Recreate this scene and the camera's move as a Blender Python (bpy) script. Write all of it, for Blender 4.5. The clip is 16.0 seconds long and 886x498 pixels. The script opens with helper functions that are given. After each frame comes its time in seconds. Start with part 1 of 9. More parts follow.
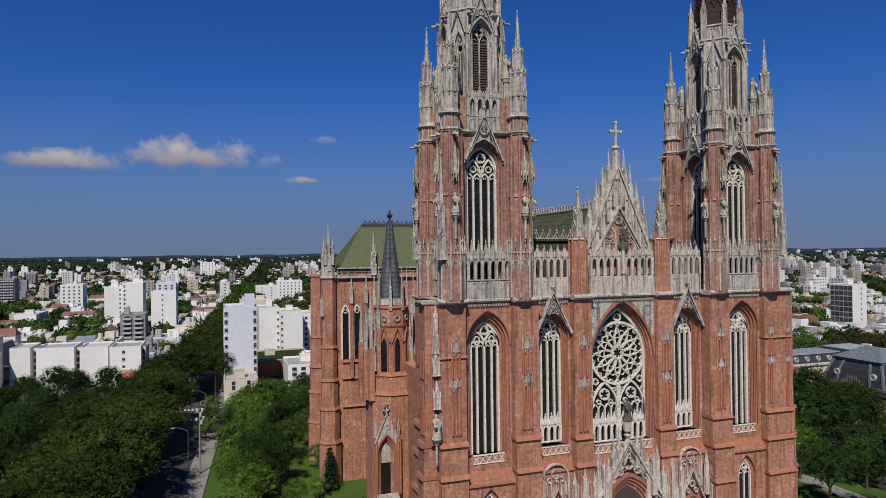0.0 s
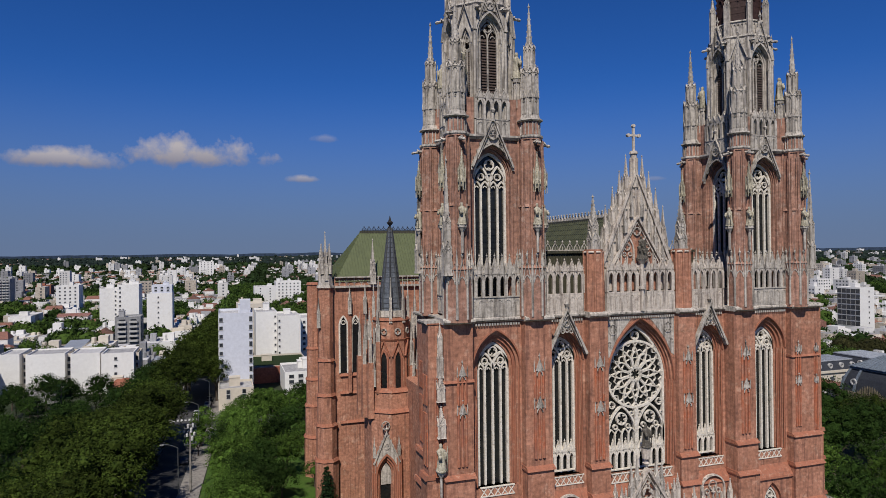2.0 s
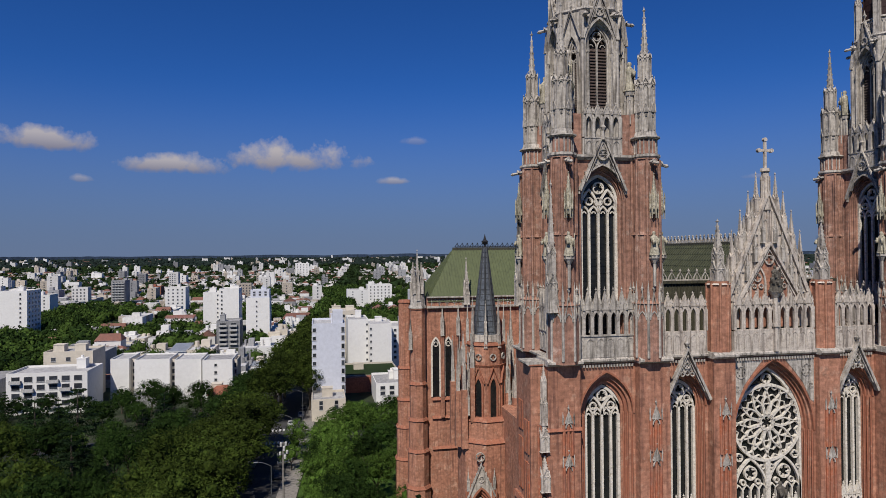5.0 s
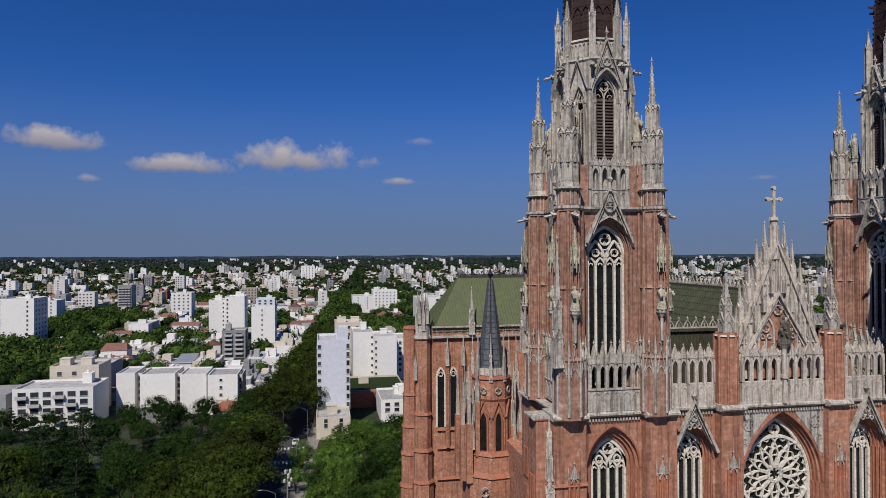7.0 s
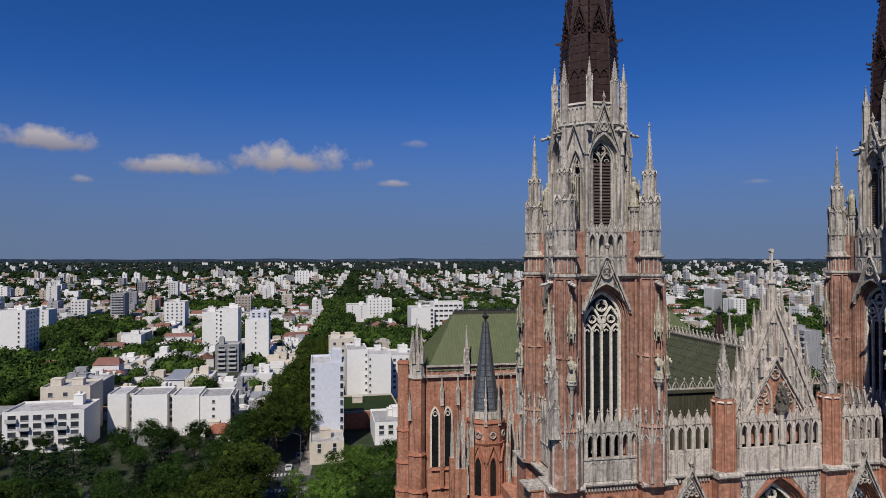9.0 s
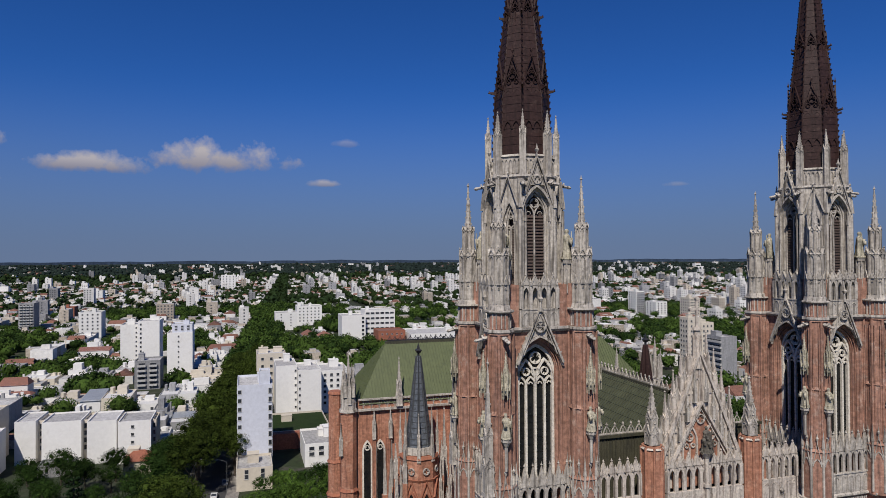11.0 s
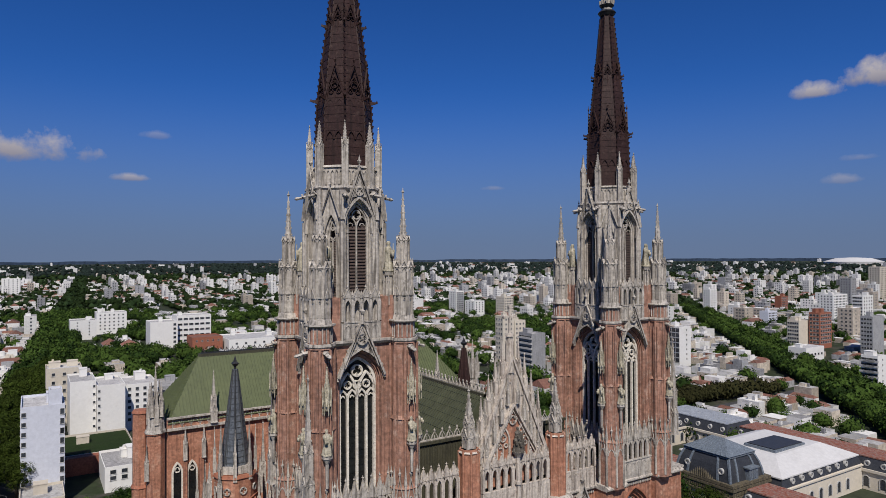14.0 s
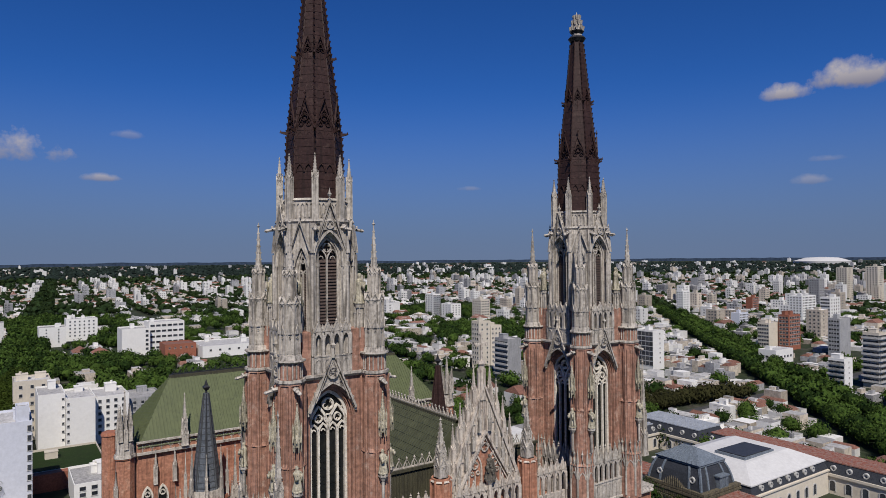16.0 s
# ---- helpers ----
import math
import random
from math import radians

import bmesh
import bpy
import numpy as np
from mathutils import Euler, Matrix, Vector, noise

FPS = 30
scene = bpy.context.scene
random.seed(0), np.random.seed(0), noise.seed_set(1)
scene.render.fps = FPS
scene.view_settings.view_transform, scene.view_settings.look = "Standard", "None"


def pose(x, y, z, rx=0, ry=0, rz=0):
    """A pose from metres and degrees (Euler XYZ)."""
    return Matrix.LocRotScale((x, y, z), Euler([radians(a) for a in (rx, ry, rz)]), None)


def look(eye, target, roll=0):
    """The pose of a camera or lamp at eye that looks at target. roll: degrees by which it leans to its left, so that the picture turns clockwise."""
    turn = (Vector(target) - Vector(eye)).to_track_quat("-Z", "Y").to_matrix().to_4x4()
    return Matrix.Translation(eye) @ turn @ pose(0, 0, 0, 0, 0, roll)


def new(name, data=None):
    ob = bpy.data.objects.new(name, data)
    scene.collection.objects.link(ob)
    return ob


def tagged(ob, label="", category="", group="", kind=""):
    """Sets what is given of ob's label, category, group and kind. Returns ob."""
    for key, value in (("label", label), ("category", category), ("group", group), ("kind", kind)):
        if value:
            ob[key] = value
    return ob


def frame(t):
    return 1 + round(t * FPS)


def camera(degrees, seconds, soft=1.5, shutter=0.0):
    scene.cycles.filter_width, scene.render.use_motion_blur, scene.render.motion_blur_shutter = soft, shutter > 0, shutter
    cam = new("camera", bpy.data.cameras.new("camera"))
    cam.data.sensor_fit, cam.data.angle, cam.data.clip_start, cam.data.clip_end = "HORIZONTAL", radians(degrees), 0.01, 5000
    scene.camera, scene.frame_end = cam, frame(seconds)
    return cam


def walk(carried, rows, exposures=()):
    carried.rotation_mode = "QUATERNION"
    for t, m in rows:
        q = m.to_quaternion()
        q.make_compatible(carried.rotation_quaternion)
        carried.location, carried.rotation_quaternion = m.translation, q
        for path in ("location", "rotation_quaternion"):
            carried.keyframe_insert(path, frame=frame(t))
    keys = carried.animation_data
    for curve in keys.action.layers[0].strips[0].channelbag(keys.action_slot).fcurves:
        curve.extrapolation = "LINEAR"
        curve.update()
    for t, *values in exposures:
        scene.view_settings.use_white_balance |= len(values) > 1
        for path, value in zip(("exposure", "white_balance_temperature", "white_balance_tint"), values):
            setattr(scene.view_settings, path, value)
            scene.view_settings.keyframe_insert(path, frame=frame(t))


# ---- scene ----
# ---------------------------------------------------------------- camera
cam = camera(67.99, 16.0, 0.5)
PATH = [
    (0.0, -55.093, -83.702, 43.400, -18.594, 0.413, -0.656),
    (0.5, -54.730, -82.294, 44.193, -18.580, 0.362, -0.695),
    (1.0, -54.335, -80.601, 44.976, -18.628, 0.320, -0.693),
    (1.5, -53.955, -78.900, 45.283, -18.631, 0.296, -0.653),
    (2.0, -53.518, -76.955, 45.398, -18.626, 0.301, -0.584),
    (2.5, -53.225, -75.145, 45.484, -18.324, 0.266, -0.628),
    (3.0, -53.064, -73.210, 45.710, -16.222, 0.231, -0.638),
    (3.5, -53.008, -71.722, 46.320, -13.590, 0.267, -0.645),
    (4.0, -53.003, -70.837, 47.101, -11.996, 0.392, -0.535),
    (6.5, -52.808, -70.066, 53.025, -10.516, 0.453, -0.349),
    (7.0, -52.807, -69.896, 54.682, -10.408, 0.505, -0.239),
    (7.5, -52.792, -69.723, 56.176, -10.336, 0.553, -0.106),
    (8.0, -52.748, -69.640, 57.885, -10.279, 0.633, 0.024),
    (10.5, -52.582, -67.886, 66.583, -14.631, 0.806, -0.280),
    (11.0, -52.570, -67.672, 67.538, -16.867, 0.740, -0.262),
    (11.5, -52.700, -67.500, 68.178, -18.946, 0.707, -0.215),
    (12.0, -52.739, -67.459, 68.718, -20.320, 0.684, -0.278),
    (12.5, -52.720, -67.534, 68.858, -21.635, 0.679, -0.255),
    (13.0, -52.561, -67.394, 68.920, -25.794, 0.679, -0.214),
    (13.5, -52.205, -67.240, 68.903, -30.342, 0.680, -0.256),
    (14.0, -52.098, -67.321, 68.850, -32.076, 0.692, -0.278),
    (14.5, -52.003, -67.357, 69.306, -32.857, 0.672, -0.336),
    (15.0, -52.016, -67.515, 70.192, -33.430, 0.668, -0.388),
    (15.5, -51.893, -67.795, 71.157, -33.800, 0.700, -0.423),
    (16.0, -51.663, -67.967, 72.414, -34.085, 0.707, -0.496),
]
walk(cam, [(t, pose(x, y, z, 90 + pitch, 0, yaw) @ pose(0, 0, 0, 0, 0, roll)) for t, x, y, z, yaw, pitch, roll in PATH])

# ---------------------------------------------------------------- light
SUN_AZ, SUN_EL = 27.0, 50.0   # degrees towards -x from the -y axis; height over the horizon
sun_dir = Vector((-math.sin(radians(SUN_AZ)) * math.cos(radians(SUN_EL)), -math.cos(radians(SUN_AZ)) * math.cos(radians(SUN_EL)), math.sin(radians(SUN_EL))))
sun = new("sun", bpy.data.lights.new("sun", "SUN"))
sun.data.energy, sun.data.angle, sun.data.color = 4.55, radians(0.53), (1.0, 0.94, 0.86)
sun.matrix_world = look(sun_dir * 500, (0, 0, 0))

world = bpy.data.worlds.new("sky")
scene.world = world
world.use_nodes = True
wn, wl = world.node_tree.nodes, world.node_tree.links
wn.clear()
sky = wn.new("ShaderNodeTexSky")
sky.sky_type, sky.sun_disc = "NISHITA", False
sky.sun_elevation, sky.sun_rotation = radians(SUN_EL), math.atan2(sun_dir.x, sun_dir.y)
sky.altitude, sky.air_density, sky.dust_density, sky.ozone_density = 1500, 1.0, 0.15, 4.0
bg, wout = wn.new("ShaderNodeBackground"), wn.new("ShaderNodeOutputWorld")
bg.inputs["Strength"].default_value = 0.065
grade = wn.new("ShaderNodeHueSaturation")
grade.inputs["Saturation"].default_value = 1.08
tint = wn.new("ShaderNodeMix")
tint.data_type, tint.blend_type = "RGBA", "MULTIPLY"
tint.inputs["Factor"].default_value = 1.0
tint.inputs["B"].default_value = (0.49, 0.705, 1.19, 1)
wl.new(sky.outputs[0], tint.inputs["A"])
wl.new(tint.outputs["Result"], grade.inputs["Color"])


def cloud(colour, az, el, wide, high, amount):
    """A small fair-weather cloud at that azimuth and height (degrees), mixed over the sky."""
    tc, mp, nz, le = wn.new("ShaderNodeTexCoord"), wn.new("ShaderNodeMapping"), wn.new("ShaderNodeTexNoise"), wn.new("ShaderNodeVectorMath")
    wl.new(tc.outputs["Generated"], mp.inputs["Vector"])
    a, e = radians(az), radians(el)
    mp.vector_type = "TEXTURE"
    mp.inputs["Location"].default_value = (math.sin(a) * math.cos(e), math.cos(a) * math.cos(e), math.sin(e))
    mp.inputs["Rotation"].default_value = (0, 0, -a)
    mp.inputs["Scale"].default_value = (radians(wide), 1.0, radians(high))
    le.operation = "LENGTH"
    part_, low, high_, join = wn.new("ShaderNodeSeparateXYZ"), wn.new("ShaderNodeMath"), wn.new("ShaderNodeMath"), wn.new("ShaderNodeCombineXYZ")
    wl.new(mp.outputs[0], part_.inputs[0])
    low.operation, high_.operation = "MULTIPLY", "MAXIMUM"
    wl.new(part_.outputs["Z"], low.inputs[0])
    low.inputs[1].default_value = -2.1
    wl.new(part_.outputs["Z"], high_.inputs[0])
    wl.new(low.outputs[0], high_.inputs[1])
    wl.new(part_.outputs["X"], join.inputs["X"])
    wl.new(part_.outputs["Y"], join.inputs["Y"])
    wl.new(high_.outputs[0], join.inputs["Z"])
    wl.new(join.outputs[0], le.inputs[0])
    nz.inputs["Scale"].default_value, nz.inputs["Detail"].default_value, nz.inputs["Roughness"].default_value = 30.0, 7.0, 0.58
    wl.new(tc.outputs["Generated"], nz.inputs["Vector"])
    ad = wn.new("ShaderNodeMath")
    ad.operation = "MULTIPLY_ADD"
    wl.new(nz.outputs["Fac"], ad.inputs[0])
    ad.inputs[1].default_value, ad.inputs[2].default_value = -2.1, 1.05
    su = wn.new("ShaderNodeMath")
    wl.new(le.outputs["Value"], su.inputs[0])
    wl.new(ad.outputs[0], su.inputs[1])
    mr = wn.new("ShaderNodeMapRange")
    mr.inputs["From Min"].default_value, mr.inputs["From Max"].default_value = 0.92, 0.30
    mr.inputs["To Max"].default_value = amount
    wl.new(su.outputs[0], mr.inputs["Value"])
    sep, tone, ramp = wn.new("ShaderNodeSeparateXYZ"), wn.new("ShaderNodeMix"), wn.new("ShaderNodeMapRange")
    wl.new(mp.outputs[0], sep.inputs[0])
    ramp.inputs["From Min"].default_value, ramp.inputs["From Max"].default_value = -0.35, 0.45
    wl.new(sep.outputs["Z"], ramp.inputs["Value"])
    tone.data_type = "RGBA"
    tone.inputs["A"].default_value, tone.inputs["B"].default_value = (3.3, 3.2, 4.1, 1), (7.2, 6.6, 6.7, 1)
    wl.new(ramp.outputs[0], tone.inputs["Factor"])
    mix = wn.new("ShaderNodeMix")
    mix.data_type = "RGBA"
    wl.new(mr.outputs[0], mix.inputs["Factor"])
    wl.new(colour, mix.inputs["A"])
    wl.new(tone.outputs["Result"], mix.inputs["B"])
    return mix.outputs["Result"]


# thin grey-blue haze over the horizon
htc, hsep, hmr, hmix = wn.new("ShaderNodeTexCoord"), wn.new("ShaderNodeSeparateXYZ"), wn.new("ShaderNodeMapRange"), wn.new("ShaderNodeMix")
wl.new(htc.outputs["Generated"], hsep.inputs[0])
wl.new(hsep.outputs["Z"], hmr.inputs["Value"])
hmr.interpolation_type = "SMOOTHSTEP"
hmr.inputs["From Min"].default_value, hmr.inputs["From Max"].default_value = 0.0, 0.26
hmr.inputs["To Min"].default_value, hmr.inputs["To Max"].default_value = 0.88, 0.0
hmix.data_type = "RGBA"
wl.new(hmr.outputs[0], hmix.inputs["Factor"])
wl.new(grade.outputs[0], hmix.inputs["A"])
hmix.inputs["B"].default_value = (1.75, 2.42, 4.2, 1)
shade = hmix.outputs["Result"]
for az, el, wide, high, amount in ((-11.6, 7.2, 5.6, 1.6, 0.8), (-1.6, 7.9, 7.4, 2.6, 0.85), (6.8, 6.3, 2.0, 0.7, 0.6), (8.4, 9.7, 1.5, 0.6, 0.25), (-20.3, 8.6, 4.4, 1.9, 0.8), (-18.0, 5.9, 1.2, 0.6, 0.4),
                                   (61.6, 12.1, 2.6, 1.2, 0.8), (66.6, 12.8, 4.2, 1.9, 0.85), (63.6, 5.5, 2.0, 0.7, 0.3), (64.7, 7.1, 1.6, 0.5, 0.2), (36.6, 5.9, 1.5, 0.5, 0.25)):
    shade = cloud(shade, az, el, wide * 0.78, high * 0.74, min(1.0, amount * 1.1))
wl.new(shade, bg.inputs["Color"])
wl.new(bg.outputs[0], wout.inputs["Surface"])
scene.view_settings.exposure = 0.0

# ---------------------------------------------------------------- materials
# factor on every base colour, set against the sun's strength to darken shade
BASE_SCALE = 0.86


def material(name, base, second=None, rough=0.8, metal=0.0, scale=0.6, fine=6.0, bump=0.25, fine_amount=0.35, third=None, contrast=1.0, random=0.0, spec=0.3, streak=None, island=0.0, blocks=0.0):
    """A procedural surface: two colours in large patches, a third in stains, fine grain with relief, optional rain streaks."""
    m = bpy.data.materials.new(name)
    m.use_nodes = True
    nt = m.node_tree
    nd, lk = nt.nodes, nt.links
    b = nd["Principled BSDF"]
    b.inputs["Roughness"].default_value, b.inputs["Metallic"].default_value = rough, metal
    b.inputs["Specular IOR Level"].default_value = spec
    second = second or tuple(c * 0.75 for c in base)
    # all base colours are scaled down so shade stays deep under the strong sun
    base, second, third, streak = [c and tuple(q * BASE_SCALE for q in c) for c in (base, second, third, streak)]
    ge = nd.new("ShaderNodeNewGeometry")

    def noise_node(s, detail=6.0, rough_=0.6, vec=None):
        n = nd.new("ShaderNodeTexNoise")
        n.inputs["Scale"].default_value, n.inputs["Detail"].default_value, n.inputs["Roughness"].default_value = s, detail, rough_
        lk.new(vec or ge.outputs["Position"], n.inputs["Vector"])
        return n.outputs["Fac"]

    def ranged(sock, a, c, lo=0.0, hi=1.0):
        n = nd.new("ShaderNodeMapRange")
        n.inputs["From Min"].default_value, n.inputs["From Max"].default_value = a, c
        n.inputs["To Min"].default_value, n.inputs["To Max"].default_value = lo, hi
        lk.new(sock, n.inputs["Value"])
        return n.outputs[0]

    def mixed(fac, a, c):
        n = nd.new("ShaderNodeMix")
        n.data_type = "RGBA"
        lk.new(fac, n.inputs["Factor"])
        for key, val in (("A", a), ("B", c)):
            if isinstance(val, tuple):
                n.inputs[key].default_value = (*val, 1)
            else:
                lk.new(val, n.inputs[key])
        return n.outputs["Result"]

    w = 0.22 / contrast
    col = mixed(ranged(noise_node(scale), 0.5 - w, 0.5 + w), base, second)
    if third:
        col = mixed(ranged(noise_node(scale * 2.7, 8.0, 0.7), 0.54, 0.66), col, third)
    if streak:
        mp = nd.new("ShaderNodeMapping")
        lk.new(ge.outputs["Position"], mp.inputs["Vector"])
        mp.inputs["Scale"].default_value = (2.6, 2.6, 0.14)
        col = mixed(ranged(noise_node(1.0, 5.0, 0.6, mp.outputs[0]), 0.5, 0.68), col, streak)
        # narrow runs of grime between the broad ones
        mp2 = nd.new("ShaderNodeMapping")
        lk.new(ge.outputs["Position"], mp2.inputs["Vector"])
        mp2.inputs["Scale"].default_value = (6.5, 6.5, 0.45)
        col = mixed(ranged(noise_node(1.0, 4.0, 0.6, mp2.outputs[0]), 0.53, 0.68, 0.0, 0.42), col, streak)
    fn = noise_node(fine, 5.0, 0.65)
    dark = nd.new("ShaderNodeMix")
    dark.data_type, dark.blend_type = "RGBA", "MULTIPLY"
    dark.inputs["Factor"].default_value = 1.0
    lk.new(col, dark.inputs["A"])
    gr = nd.new("ShaderNodeCombineColor")
    g = ranged(fn, 0.3, 0.7, 1.0 - fine_amount, 1.0 + fine_amount)
    if blocks:
        # every block of the masonry has its own tone
        sn, wnz, mb_ = nd.new("ShaderNodeVectorMath"), nd.new("ShaderNodeTexWhiteNoise"), nd.new("ShaderNodeMath")
        sn.operation = "SNAP"
        sn.inputs[1].default_value = (0.62, 0.62, 0.31)
        lk.new(ge.outputs["Position"], sn.inputs[0])
        lk.new(sn.outputs[0], wnz.inputs["Vector"])
        mb_.operation = "MULTIPLY"
        lk.new(g, mb_.inputs[0])
        lk.new(ranged(wnz.outputs["Value"], 0, 1, 1 - blocks, 1 + blocks), mb_.inputs[1])
        g = mb_.outputs[0]
    for k, src in ((random, nd.new("ShaderNodeObjectInfo").outputs["Random"]), (island, ge.outputs["Random Per Island"])):
        if not k:
            continue
        mu = nd.new("ShaderNodeMath")
        mu.operation = "MULTIPLY"
        lk.new(g, mu.inputs[0])
        lk.new(ranged(src, 0, 1, 1 - k, 1 + k), mu.inputs[1])
        g = mu.outputs[0]
    for ch in ("Red", "Green", "Blue"):
        lk.new(g, gr.inputs[ch])
    lk.new(gr.outputs[0], dark.inputs["B"])
    lk.new(dark.outputs["Result"], b.inputs["Base Color"])
    if bump:
        bp = nd.new("ShaderNodeBump")
        bp.inputs["Strength"].default_value, bp.inputs["Distance"].default_value = bump, 0.05
        lk.new(fn, bp.inputs["Height"])
        lk.new(bp.outputs[0], b.inputs["Normal"])
    return m


BRICK = material("old_brick", (0.485, 0.232, 0.150), (0.365, 0.165, 0.102), scale=0.25, fine=2.2, third=(0.53, 0.31, 0.215), fine_amount=0.32, streak=(0.23, 0.105, 0.072), contrast=1.5, bump=0.2, blocks=0.13)
SHAFT_BRICK = material("weathered_tower_brick", (0.425, 0.232, 0.168), (0.305, 0.160, 0.112), scale=0.3, fine=2.2, third=(0.50, 0.345, 0.275), fine_amount=0.34, streak=(0.165, 0.095, 0.075), contrast=1.6, bump=0.2, blocks=0.13)
TERRA = material("red_moulded_brick", (0.405, 0.155, 0.090), (0.345, 0.138, 0.084), scale=0.5, fine=3.0, third=(0.46, 0.25, 0.17), streak=(0.26, 0.11, 0.07), fine_amount=0.15)
STONE = material("weathered_stone", (0.575, 0.525, 0.463), (0.425, 0.385, 0.340), scale=0.4, fine=3.0, third=(0.285, 0.256, 0.225), streak=(0.125, 0.110, 0.095), fine_amount=0.26, contrast=1.3, blocks=0.10)
LIGHT = material("light_weathered_stone", (0.68, 0.605, 0.52), (0.53, 0.465, 0.405), scale=0.5, fine=3.0, third=(0.38, 0.315, 0.268), streak=(0.17, 0.14, 0.118), fine_amount=0.25, contrast=1.3)
PALE = material("pale_tracery_stone", (0.80, 0.745, 0.65), (0.66, 0.61, 0.53), scale=0.7, fine=4.0, third=(0.42, 0.38, 0.32), fine_amount=0.25)
MOSSY = material("lichen_stone", (0.56, 0.51, 0.40), (0.42, 0.38, 0.28), scale=1.2, fine=5.0, third=(0.16, 0.14, 0.11), streak=(0.15, 0.14, 0.10))
GLASS = material("dark_leaded_glass", (0.008, 0.010, 0.013), (0.022, 0.022, 0.02), rough=0.25, scale=0.9, fine=3.0, bump=0.15, spec=0.4)
LEAD = material("dull_lead", (0.05, 0.052, 0.056), (0.075, 0.08, 0.085), rough=0.5, scale=0.9)
SLATE = material("grey_blue_slate", (0.085, 0.098, 0.118), (0.16, 0.175, 0.195), rough=0.45, scale=0.8, fine=3.0, third=(0.05, 0.055, 0.06), spec=0.5)
COPPER = material("green_copper_sheet", (0.118, 0.138, 0.062), (0.098, 0.118, 0.055), rough=0.55, scale=0.12, fine=0.7, bump=0.0, fine_amount=0.12, streak=(0.085, 0.10, 0.05))
COPPER_DARK = material("dark_green_copper_sheet", (0.095, 0.102, 0.060), (0.075, 0.082, 0.050), rough=0.5, scale=0.12, fine=0.7, bump=0.0, fine_amount=0.15, streak=(0.055, 0.06, 0.04))
BROWN = material("brown_copper_sheet", (0.036, 0.018, 0.017), (0.050, 0.026, 0.023), rough=0.6, scale=0.5, fine=3.0, third=(0.072, 0.044, 0.037), spec=0.2, streak=(0.03, 0.017, 0.015))
STRIP = material("orange_terracotta", (0.46, 0.135, 0.062), (0.40, 0.185, 0.12), scale=0.5, fine=3.0, third=(0.48, 0.27, 0.19), streak=(0.26, 0.10, 0.065), fine_amount=0.25, contrast=1.5)
GILT = material("weathered_gilt_stucco", (0.15, 0.125, 0.08), (0.10, 0.085, 0.06), scale=0.9, fine=3.0, third=(0.30, 0.25, 0.15), streak=(0.06, 0.052, 0.04))
SOOTY = material("sooty_stone", (0.13, 0.115, 0.095), (0.08, 0.07, 0.058), scale=1.2, fine=4.0, third=(0.22, 0.20, 0.165))
IRON = material("dark_iron", (0.03, 0.03, 0.035), rough=0.5, scale=2.0)
LOUVRE = material("dark_wood_louvre", (0.085, 0.06, 0.052), rough=0.8, scale=1.0)
OLIVE = material("dull_olive_sheet", (0.085, 0.080, 0.050), (0.06, 0.056, 0.04), rough=0.55, scale=0.6, streak=(0.04, 0.04, 0.03))

